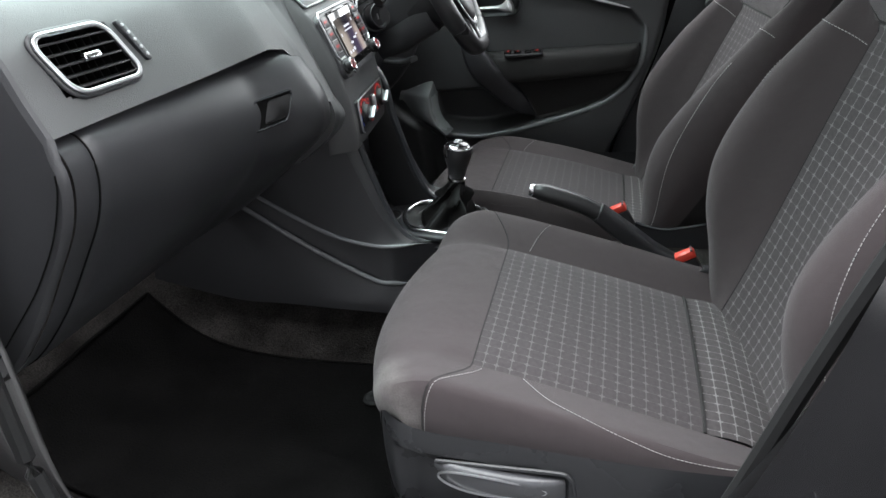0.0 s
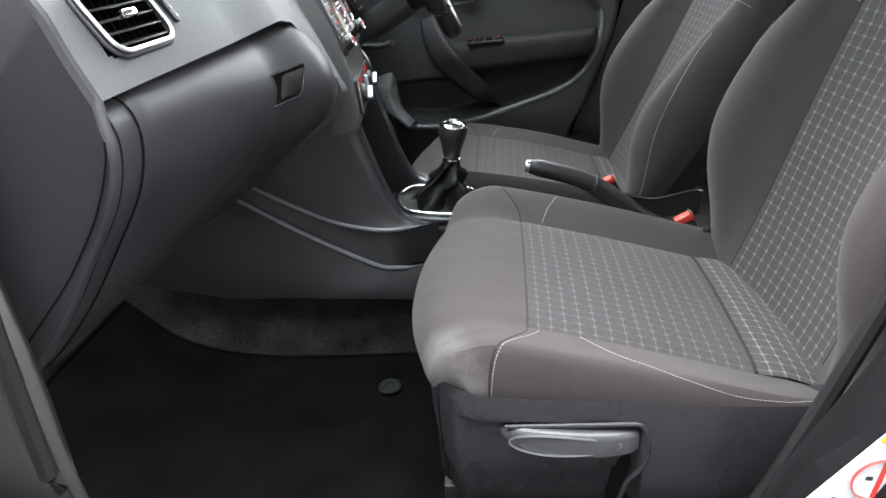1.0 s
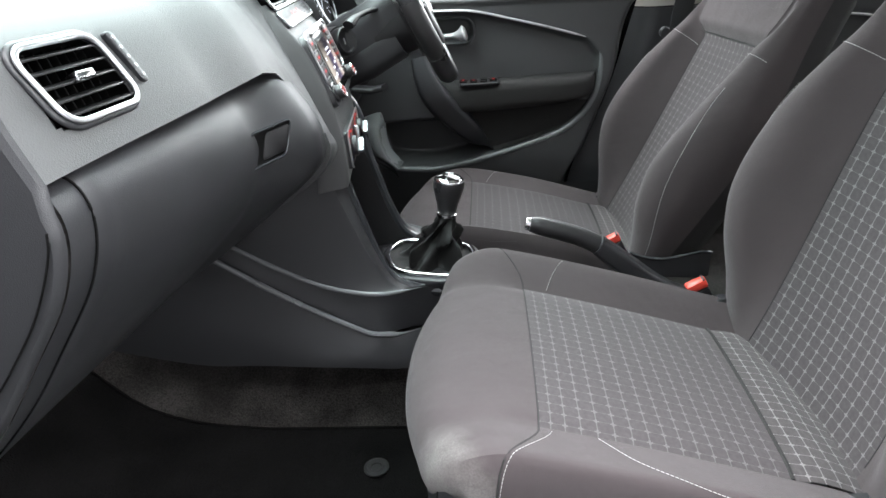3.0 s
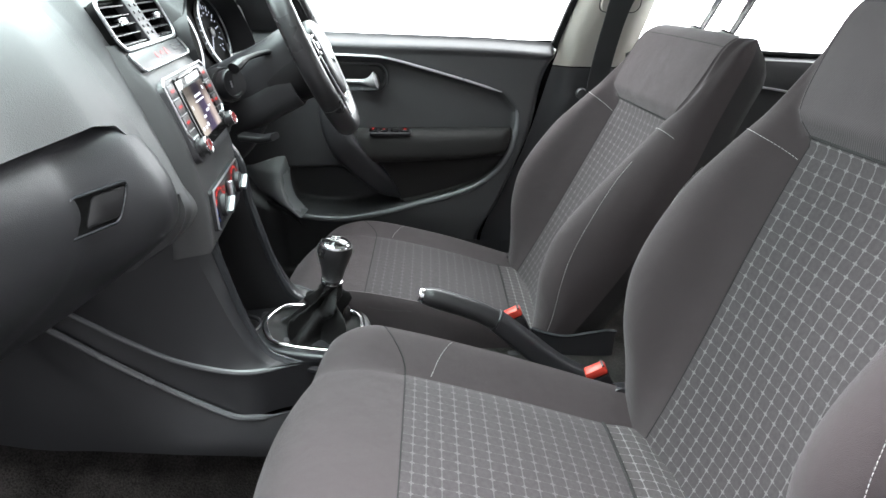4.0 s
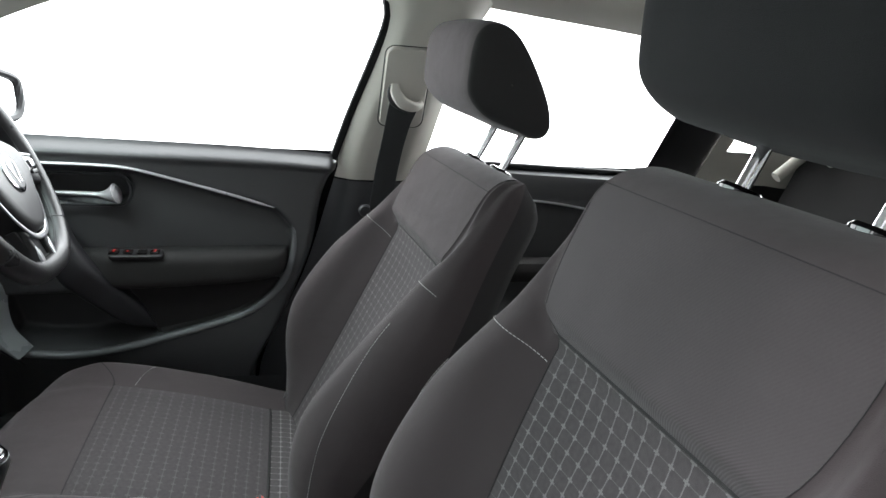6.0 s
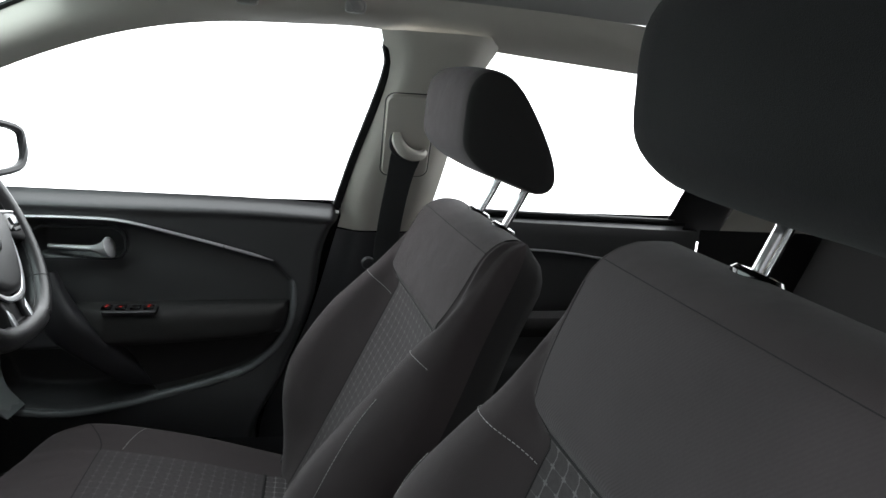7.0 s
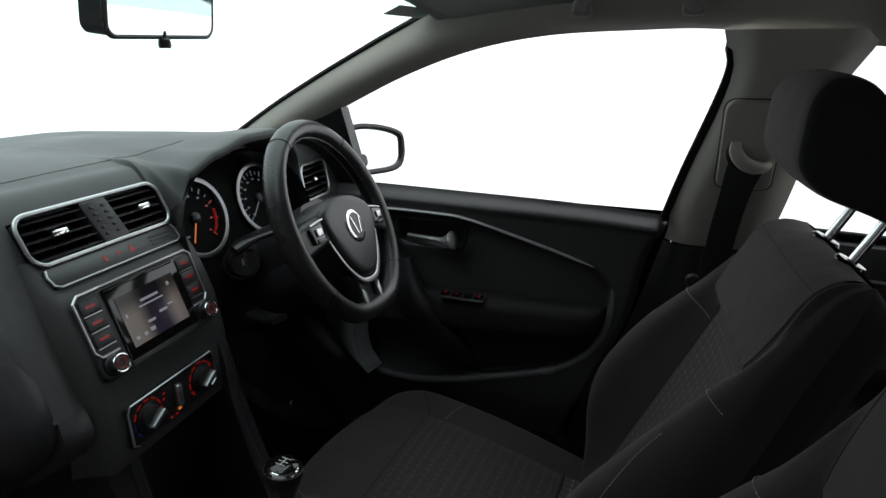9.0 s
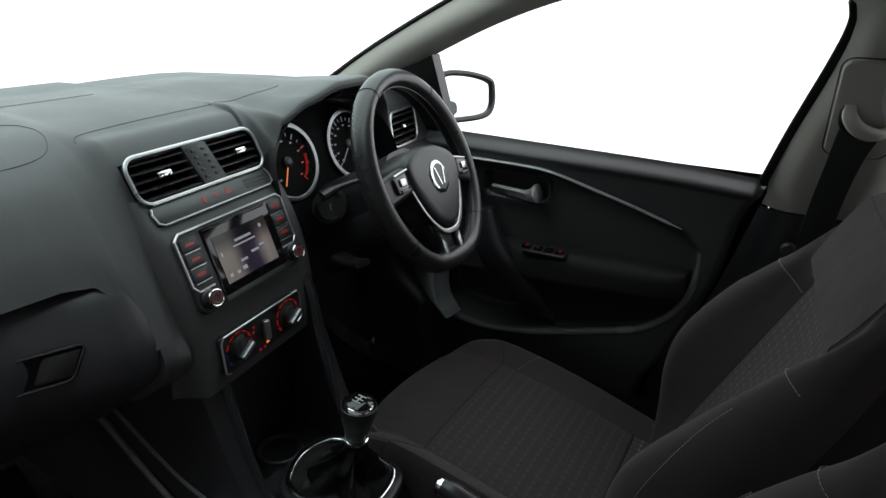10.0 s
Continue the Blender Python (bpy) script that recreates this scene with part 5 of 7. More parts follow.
    # hinge cover and recliner wheel
    part("hinge_cover", slab(rrect(0.10, 0.09, 0.03), -0.012, 0.014, basis(place(0.240, 0.180, 0.345), (1, 0, 0), (0, 0, 1)) if side < 0 else basis(place(0.215, 0.214, 0.378), (-1, 0, 0), (0, 0, 1)), 0.008), SHELL, base, "dark plastic hinge cover")
    part("hinge_cover", slab(rrect(0.10, 0.07, 0.02), -0.012, 0.012, basis(place(0.215, -0.225, 0.40), (1, 0, 0), (0, 0, 1)) if side > 0 else basis(place(0.215, -0.225, 0.40), (-1, 0, 0), (0, 0, 1)), 0.006), SHELL, base, "dark plastic hinge cover")

    if side > 0:
        trim = spline([(0.072, 0.060, 0.428), (0.100, 0.056, 0.420), (0.135, 0.052, 0.417), (0.170, 0.048, 0.425), (0.205, 0.046, 0.433), (0.225, 0.048, 0.430)], 24)
        part("hinge_skirt", grid(lambda u, v: trim[u] + Vector((0, 0.010 * v, -0.10 * v)), range(24), lin(0, 1, 6)), PLASTIC, base, "dark plastic hinge skirt")
        part("hinge_trim", tube(trim, 0.0032, n=8), BEAD, base, "smooth plastic hinge trim")
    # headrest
    # the passenger's headrest takes the darker copy, shade included in the colour
    hr = part("headrest", headrest_mesh(back_place, 0, head, lift, 0.97 if side < 0 else 0.91), FABRIC if side > 0 else SHADED_HEADREST, base, "charcoal cloth headrest")
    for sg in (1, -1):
        part("headrest_cheek", headrest_mesh(back_place, sg, head, lift, 0.97 if side < 0 else 0.91), FABRIC_DARK if side > 0 else SHADED_HEADREST, hr, "black cloth headrest side")
    for y in ((-0.058, 0.076) if side < 0 else (-0.058, 0.058)):
        post = part("headrest_post", tube([back_place(0.63, y, -0.030), back_place(0.70, y, -0.030), back_place(0.78, y, -0.028)], 0.0068, n=12, up=(0, 1, 0)), CHROME, base, "chrome headrest post")
        part("post_collar", lathe([(0.020, -0.004), (0.021, 0.002), (0.018, 0.006), (0.009, 0.007)], Matrix.Translation(back_place(0.658, y, -0.030)) @ Matrix.Rotation(radians(recline), 4, "Y"), 20), GLOSS, post, "black plastic collar")
    # airbag tag and belt bracket
    part("belt_bracket", rbox(*place(0.17, -0.255, 0.40), 0.09, 0.018, 0.03, 0.004), BLACK_PLASTIC, base)
    return base


HEAD_SIDE = [(0.740, 0.108), (0.788, 0.124), (0.820, 0.112), (0.830, 0.070), (0.806, 0.015), (0.760, -0.050), (0.722, -0.078), (0.697, -0.062), (0.690, -0.015), (0.684, 0.040), (0.700, 0.085)]


def headrest_mesh(back_place, cheek, shift, lift, size):
    """A wedge with a rounded side outline; the cheeks are separate panels."""
    ring = spline([(s, n, 0) for s, n in HEAD_SIDE], 48, True)
    c = Vector((0.752, 0.030, 0))

    def fn(u, v):
        y, k = v
        p = c + (ring[u] - c) * k
        return back_place(0.70 + (p.x - 0.70) * size + lift, y * size, 0.03 + (p.y - 0.03) * size + shift)
    if cheek:
        rings = [(cheek * 0.1235, 0.955), (cheek * 0.1275, 0.93), (cheek * 0.131, 0.85), (cheek * 0.133, 0.6), (cheek * 0.134, 0.3), (cheek * 0.134, 0.02)]
    else:
        rings = [(-0.1235, 0.955), (-0.118, 0.98), (-0.10, 1.0), (-0.05, 1.02), (0.0, 1.03), (0.05, 1.02), (0.10, 1.0), (0.118, 0.98), (0.1235, 0.955)]
    return grid(fn, range(48), rings, close_u=True)


build_seat(-1, 0.355, -0.022, 0.0, 0.0, 21, -0.010, 0.014, "charcoal cloth passenger seat with checked insert and plain bolsters")
build_seat(1, 0.318, -0.008, -0.095, -0.04, 27, 0.026, 0.030, "charcoal cloth driver's seat with checked insert, set further forward")


# ---- dashboard ----
def lerp_keys(keys, y):
    """Profiles at several y blended smoothly."""
    n = len(keys[0][1])
    return [(curve_lin([(k[0], k[1][i][0]) for k in keys], y), curve_lin([(k[0], k[1][i][1]) for k in keys], y)) for i in range(n)]


def curve_lin(pts, x):
    if x <= pts[0][0]:
        return pts[0][1]
    for (xa, ya), (xb, yb) in zip(pts, pts[1:]):
        if x <= xb:
            t = (x - xa) / (xb - xa)
            t = t * t * (3 - 2 * t) * 0.5 + t * 0.5
            return ya + (yb - ya) * t
    return pts[-1][1]


END = [(-0.97, 0.985), (-0.80, 1.000), (-0.68, 0.992), (-0.605, 0.982), (-0.568, 0.945), (-0.552, 0.895), (-0.538, 0.855)]
INNER = [(-1.05, 1.030), (-0.80, 1.036), (-0.68, 1.030), (-0.605, 1.016), (-0.552, 0.982), (-0.508, 0.918), (-0.484, 0.868)]
MIDDLE = [(-1.05, 1.026), (-0.80, 1.031), (-0.68, 1.027), (-0.612, 1.017), (-0.574, 1.000), (-0.524, 0.905), (-0.475, 0.775)]
CHEEK_IN = [(-1.05, 1.030), (-0.80, 1.036), (-0.68, 1.030), (-0.600, 1.014), (-0.546, 0.969), (-0.479, 0.862), (-0.436, 0.765)]
def hood(z, x=-0.525, top=1.045):
    """Profile over the dials whose brow ends at the height z."""
    crest = max(1.012, z + 0.012)
    x += 0.014
    return [(-1.03, top - 0.010), (-0.80, top), (-0.66, 0.6 * top + 0.4 * crest), (-0.585, crest), (x - 0.012, z + 0.016), (x, z + 0.010), (x - 0.002, z)]


def blend(a, b, k):
    return [(p[0] + (q[0] - p[0]) * k, p[1] + (q[1] - p[1]) * k) for p, q in zip(a, b)]


PAD_KEYS = [(-0.665, [(x, z + k) for k, (x, z) in zip((0.016, 0.012, 0.005, 0, 0, 0, 0), END)]), (-0.40, [((a[0] + b[0]) / 2 + 0.006, (a[1] + b[1]) / 2 + k) for a, b, k in zip(END, INNER, (0.010, 0.009, 0.005, 0.0, 0.0, 0.0, 0.0))]), (-0.285, INNER), (-0.245, blend(INNER, CHEEK_IN, 0.07)), (-0.226, blend(INNER, CHEEK_IN, 0.26)), (-0.213, blend(INNER, CHEEK_IN, 0.60)), (-0.205, CHEEK_IN), (-0.180, CHEEK_IN), (-0.152, [(x + 0.022 * k, z) for k, (x, z) in zip((0, 0, 0.2, 0.7, 1, 1, 1), MIDDLE)]), (0.098, MIDDLE), (0.107, hood(0.895, -0.532, 1.032)), (0.115, hood(0.900, -0.530, 1.032)), (0.125, hood(0.952, -0.533, 1.032)), (0.148, hood(0.990, -0.534, 1.033)),
            (0.215, hood(1.013, -0.532, 1.034)), (0.30, hood(1.032, -0.530, 1.034)), (0.38, hood(1.033, -0.532, 1.030)), (0.432, hood(1.018, -0.535, 1.024)), (0.465, hood(0.985, -0.540, 1.018)), (0.490, END), (0.665, END)]

dash = thing("dashboard", (-0.6, 0, 0.7), "dark grey soft-grained dashboard with glovebox and hooded dials", "dashboard")


def pad_point(y, v):
    prof = lerp_keys(PAD_KEYS, y)
    return spline_at([(x, z) for x, z in prof], v)


def spline_at(pts, v):
    f = v * (len(pts) - 1)
    i = min(int(f), len(pts) - 2)
    t = f - i
    p0, p1, p2, p3 = pts[max(i - 1, 0)], pts[i], pts[i + 1], pts[min(i + 2, len(pts) - 1)]
    return tuple(0.5 * (2 * p1[d] + (p2[d] - p0[d]) * t + (2 * p0[d] - 5 * p1[d] + 4 * p2[d] - p3[d]) * t * t + (3 * p1[d] - p0[d] - 3 * p2[d] + p3[d]) * t**3) for d in (0, 1))


def build_pad():
    ys = lin(-0.665, -0.245, 70) + lin(-0.242, -0.165, 44) + lin(-0.160, 0.094, 60) + lin(0.098, 0.107, 5) + lin(0.110, 0.19, 28) + lin(0.20, 0.50, 40) + lin(0.505, 0.665, 26)

    def fn(u, v):
        x, z = pad_point(u, v)
        return (x, u, z)
    return grid(fn, ys, lin(0, 1, 90))


pad_ob = part("top_pad", build_pad(), PAD, dash, "soft grained dash top")


def on_pad(x, y):
    """A point of the pad's top at x, y."""
    lo, hi = 0.0, 0.75
    for _ in range(24):
        mid = (lo + hi) / 2
        if pad_point(y, mid)[0] < x:
            lo = mid
        else:
            hi = mid
    return Vector((x, y, pad_point(y, lo)[1] + 0.0002))


def crease(pts, closed=False):
    line = spline([(x, y, 0) for x, y in pts], 60, closed)
    part("crease", tube([on_pad(p.x, p.y) for p in line], 0.0006, closed, 6), BLACK_PLASTIC, dash, "thin dark seam line")


crease([(-0.588, -0.168), (-0.602, -0.150), (-0.618, -0.045), (-0.630, 0.077), (-0.634, 0.17), (-0.630, 0.26)])
crease([(-0.800, -0.60), (-0.815, -0.30), (-0.82, -0.10), (-0.825, 0.02)])
crease([(-0.690, -0.54), (-0.692, -0.36), (-0.686, -0.215), (-0.655, -0.186), (-0.61, -0.192), (-0.580, -0.222), (-0.574, -0.30), (-0.590, -0.44), (-0.602, -0.54), (-0.645, -0.575)], True)
# underside lip of the nearside pad
part("pad_lip", grid(lambda u, v: (pad_point(u, 1)[0] - 0.05 * v, u, pad_point(u, 1)[1] - 0.004 * v), lin(-0.665, -0.300, 24) + lin(-0.29, -0.201, 40), [0, 0.15, 1]), PAD, dash, "soft grained lower lip")

LOW_END = [(-0.600, 0.853), (-0.550, 0.847), (-0.537, 0.812), (-0.556, 0.755), (-0.602, 0.690), (-0.668, 0.605), (-0.745, 0.530), (-0.80, 0.505)]
LOW_IN = [(-0.560, 0.868), (-0.490, 0.860), (-0.454, 0.822), (-0.432, 0.770), (-0.440, 0.725), (-0.505, 0.670), (-0.600, 0.600), (-0.70, 0.54)]
LOW_KEYS = [(-0.66, LOW_END), (-0.34, [(a[0] * 0.42 + b[0] * 0.58 - 0.011, a[1] * 0.42 + b[1] * 0.58) for a, b in zip(LOW_END, LOW_IN)]), (-0.24, [(x - 0.008, z) for x, z in LOW_IN]), (-0.185, [(x - 0.006, z) for x, z in LOW_IN]), (-0.13, LOW_IN)]


def low_point(y, v, lift=0.0):
    pts = lerp_keys(LOW_KEYS, y)
    x, z = spline_at(pts, v)
    x2, z2 = spline_at(pts, min(1, v + 0.01))
    x1, z1 = spline_at(pts, max(0, v - 0.01))
    n = Vector((-(z2 - z1), 0, x2 - x1)).normalized()
    if n.x < 0:
        n = -n
    return (x + n.x * lift, y, z + n.z * lift)


CHEEK = [(-0.60, 1.000), (-0.553, 0.964), (-0.506, 0.911), (-0.479, 0.866), (-0.450, 0.815), (-0.430, 0.765), (-0.428, 0.735), (-0.450, 0.700), (-0.505, 0.660), (-0.575, 0.612)]


def cheek_point(u, v):
    """u: 0 at the glovebox, 1 at the stack."""
    x, z = spline_at(CHEEK, v)
    drop = 0.004 * (1 - smooth(0.0, 0.30, u)) + 0.014 * smooth(0.78, 1.0, u) ** 1.6
    z -= 0.010 * (1 - smooth(0.0, 0.30, u)) * (1 - smooth(0.05, 0.4, v))
    y0 = -0.200
    x -= 0.004 * (1 - smooth(0.45, 0.62, v))
    x, y = x - drop * (0.2 + 0.8 * smooth(0.0, 0.2, v)), y0 + (-0.150 - y0) * max(0.0, u)
    # starts on the lower edge of the pad and runs into its own line
    ex, ez = pad_point(y, 1)
    cx, cz = spline_at(CHEEK, 0.556)
    px, pz = spline_at(CHEEK, v)
    w = smooth(0.556, 0.70, v)
    x, z = (ex + px - cx) * (1 - w) + x * w, (ez + pz - cz) * (1 - w) + z * w
    return (x + 0.9 * min(0.0, u), y, z)


part("side_cheek", grid(cheek_point, [-0.05, -0.012] + lin(0, 1, 24), lin(0.556, 0.90, 30)), PAD, dash, "soft grained face beside the centre stack")
part("lower_panel", grid(lambda u, v: low_point(u, v), lin(-0.66, -0.203, 36), lin(0, 1, 40)), PLASTIC, dash, "dark grained lower dash")
part("lower_return", grid(lambda u, v: low_point(u, v), lin(-0.203, -0.135, 6), lin(0.86, 1, 8)), PLASTIC, dash)


def glove_lift(u, v):
    e = min(u + 0.626, -0.202 - u) / 0.012
    f = min(v - 0.10, 0.93 - v) / 0.03
    return 0.004 * smooth(0, 1, min(e, f))


glove = part("glovebox_lid", grid(lambda u, v: low_point(u, v, glove_lift(u, v)), lin(-0.626, -0.202, 56), lin(0.10, 0.93, 50)), PLASTIC, dash, "dark grained glovebox lid")
part("lid_gap", tube([low_point(-0.6275, v, 0.0012) for v in lin(0.06, 0.93, 40)], 0.0012, n=6), VOID, glove, "dark gap beside the lid")
mh = basis(Vector(low_point(-0.322, 0.38, 0.008)), Vector(low_point(-0.25, 0.40)) - Vector(low_point(-0.34, 0.40)), Vector(low_point(-0.29, 0.34)) - Vector(low_point(-0.29, 0.48)))
pull = rrect(0.074, 0.042, 0.008, 4, 0.022)
part("pull_recess", slab(pull, -0.006, -0.0015, mh), VOID, glove, "black recessed glovebox pull")
part("pull_rim", tube([mh @ Vector((x, y, -0.001)) for x, y in pull], 0.0018, True, 6), BEAD, glove)
part("pull_flap", slab(rrect(0.044, 0.032, 0.005, 4, 0.016), -0.004, 0.000, mh @ Matrix.Translation((0.014, 0.0, 0)), 0.002), BLACK_PLASTIC, glove, "dark plastic pull flap")
# end cap on the nearside
def build_end_cap(side):
    prof = [pad_point(-0.665 if side < 0 else 0.665, v) for v in lin(0.0, 1, 26)] + [low_point(-0.66, v)[::2] for v in lin(0.22, 1, 24)] + [(-0.97, 0.50)]
    n = len(prof)
    cx, cz = -0.76, 0.78
    rings = []
    for k, (s, d) in enumerate(((1.0, 0.0), (0.992, 0.006), (0.97, 0.010), (0.5, 0.014), (0.02, 0.015))):
        rings.append([(cx + (x - cx) * s, side * (0.664 + d), cz + (z - cz) * s) for x, z in prof])
    verts = [p for r in rings for p in r]
    faces = [(a * n + i, a * n + (i + 1) % n, (a + 1) * n + (i + 1) % n, (a + 1) * n + i) for a in range(len(rings) - 1) for i in range(n)]
    return mesh_of("cap", verts, faces)


cap_near = part("end_cap", build_end_cap(-1), PLASTIC, dash, "dark grained end cap")
groove = spline([(x, -0.6755, z) for x, z in [(-0.543, 0.819), (-0.548, 0.800), (-0.563, 0.769), (-0.583, 0.736), (-0.610, 0.701), (-0.639, 0.667), (-0.688, 0.618), (-0.741, 0.566)]], 40)
part("cap_groove", tube(groove, 0.0010, n=6), VOID, cap_near, "dark joint line")
part("end_cap", build_end_cap(1), PLASTIC, dash, "dark grained end cap")


# vents
def vent(name, m, w, h, r, parent, label, bars=5, fins=6, tabs=(0.0,), skew=0.0, ring=0.0024, surround=0.0):
    body = part(name, slab(rrect(w, h, r, 5, skew), -0.045, -0.040, m), VOID, parent, label)
    o = rrect(w, h, r, 6, skew)
    k = len(o)
    part("duct", mesh_of("duct", [m @ Vector((x, y, 0.002)) for x, y in o] + [m @ Vector((x * 0.9, y * 0.85, -0.042)) for x, y in o], [(i, (i + 1) % k, k + (i + 1) % k, k + i) for i in range(k)]), VOID, body)
    if surround:
        so = rrect(w + surround * 0.75, h + surround * 0.75, r + surround * 0.3, 6, skew)
        part("surround", sweep([m @ Vector((x, y, -0.001)) for x, y in so], rrect(0.008, surround * 0.8, 0.003, 3), True, up=m.to_3x3() @ Vector((0, 0, 1))), PLASTIC, body, "dark plastic vent surround")
    part("vent_ring", sweep([m @ Vector((x, y, 0.004)) for x, y in o], rrect(0.006, ring * 2, 0.002, 3), True, up=m.to_3x3() @ Vector((0, 0, 1))), SATIN, body, "satin silver vent frame")
    level = math.asin(max(-1, min(1, (m.to_3x3() @ Vector((0, 0, 1))).z))) - 0.06
    for i in range(bars):
        y = -h / 2 + h * (i + 0.7) / (bars + 0.4)
        ww = w * 0.95 * (1 - 0.06 * abs(2 * y / h) ** 2)
        part("slat", rbox(0, 0, 0, ww, 0.0022, 0.014, 0.0008, m @ Matrix.Translation((skew * y / h, y, -0.004)) @ Matrix.Rotation(level, 4, "X")), VANE, body)
    for i in range(fins):
        x = -w / 2 + w * (i + 1) / (fins + 1)
        part("fin", rbox(x, 0, -0.020, 0.0018, h * 0.92, 0.014, 0.0004, m), VOID, body)
    for t in tabs:
        part("tab", rbox(t, 0.001, 0.003, 0.024, 0.009, 0.014, 0.003, m), CHROME, body, "bright adjuster tab")
    return body


ma = on_pad(-0.635, -0.628)
words("AIRBAG", 0.011, basis(ma + Vector((0.002, 0, 0.0012)), (0.03, 1, 0.02), (-1, 0, 0.55)), BLACK_PLASTIC, dash, "embossed airbag lettering")
up_l = Vector(pad_point(-0.6, 0.70)) - Vector(pad_point(-0.6, 0.93))
vc = pad_point(-0.6, 0.765)
m_pv = basis((vc[0] + 0.006, -0.571, vc[1]), (0.11, 1, 0), (up_l.x, 0, up_l.y))
vent("passenger_vent", m_pv, 0.102, 0.067, 0.018, dash, "side air vent with satin frame", 5, 8, (0.0,), -0.022, ring=0.0018, surround=0.007)
cut(pad_ob, m_pv, 0.108, 0.066)
wheel_m = m_pv @ Matrix.Translation((0.071, 0.006, 0))
tw = part("thumbwheel", slab(rrect(0.010, 0.052, 0.004, 4, -0.018), -0.002, 0.0045, wheel_m, 0.002), PLASTIC, dash, "dark ribbed thumbwheel")
for i in range(5):
    part("wheel_dot", lathe([(0.0022, 0), (0.0022, 0.001), (0.001, 0.0016)], wheel_m @ Matrix.Translation((-0.0036 * (i - 2), 0.0095 * (i - 2), 0.0045)), 8), GREY_PRINT, tw)
m_dv = basis((vc[0] + 0.004, 0.556, vc[1]), (-0.11, 1, 0), (up_l.x, 0, up_l.y))
vent("driver_vent", m_dv, 0.120, 0.074, 0.020, dash, "side air vent with satin frame", 5, 8, (0.0,), 0.024, ring=0.0018, surround=0.008)
cut(pad_ob, m_dv, 0.116, 0.070)

# centre stack face
STACK = [(1.004, -0.560), (0.96, -0.545), (0.925, -0.525), (0.88, -0.492), (0.82, -0.466), (0.76, -0.452), (0.70, -0.446), (0.655, -0.448), (0.60, -0.47)]


# the stack lies a little off the middle and faces the driver by a few degrees
STACK_TURN = Matrix.Translation((-0.002, -0.027, 0.004)) @ Matrix.Translation((-0.49, 0.11, 0)) @ Matrix.Rotation(radians(6.0), 4, "Z") @ Matrix.Translation((0.49, -0.11, 0)) @ Matrix.Diagonal((1.0, 1.045, 1.0, 1.0))


def stack_x(z):
    return curve1(STACK[::-1], z)


centre_ob = part("centre_panel", grid(lambda u, v: STACK_TURN @ Vector((stack_x(v) - (0.010 * smooth(0.115, 0.15, u) if u > 0 else 0.045 * smooth(0.112, 0.140, -u)), u, v)), lin(-0.140, 0.15, 61), lin(0.655, 0.935, 60)), PAD, dash, "dark centre panel")


def stack_basis(y, z):
    t = Vector((stack_x(z + 0.01) - stack_x(z - 0.01), 0, 0.02))
    return STACK_TURN @ basis((stack_x(z), y, z), (0, 1, 0), t)


m_cv = stack_basis(0.010, 0.955)
vent("centre_vent", m_cv @ Matrix.Translation((-0.0, 0, 0.003)), 0.245, 0.067, 0.020, dash, "double centre air vent with satin frame", 5, 14, (-0.070, 0.080), 0.0, 0.0021)
cut(centre_ob, m_cv, 0.236, 0.060)
cut(pad_ob, m_cv, 0.236, 0.060)
mc2 = m_cv @ Matrix.Translation((0.006, 0, 0.005))
div = part("vent_divider", slab(rrect(0.046, 0.064, 0.004, 3, -0.012), -0.012, 0.003, mc2, 0.002), PLASTIC, dash, "dark divider between the vents")
for i in range(5):
    for x in (-0.010, 0.010):
        part("divider_mark", rbox(x - 0.0012 * (i - 2), 0.010 * (i - 2), 0.0034, 0.007, 0.004, 0.002, 0.0005, mc2), BLACK_PLASTIC, div)

# lower driver-side dash and knee panel
KNEE = [(-0.530, 0.885), (-0.478, 0.865), (-0.462, 0.82), (-0.470, 0.76), (-0.50, 0.69), (-0.56, 0.62), (-0.66, 0.56), (-0.80, 0.54)]
part("knee_panel", grid(lambda u, v: (spline_at(KNEE, v)[0] - 0.05 * smooth(0.50, 0.66, u) - 0.075 * (1 - smooth(0.44, 0.50, u)), u, spline_at(KNEE, v)[1]), lin(0.110, 0.665, 32), lin(0, 1, 30)), PLASTIC, dash, "dark knee panel")
knob_m = basis((-0.512, 0.60, 0.845), (0, 1, 0), (-0.2, 0, 1))
part("light_switch", lathe([(0.026, -0.01), (0.026, 0.004), (0.020, 0.006), (0.016, 0.014), (0.010, 0.015)], knob_m, 24), BLACK_PLASTIC, dash, "round black lamp switch")


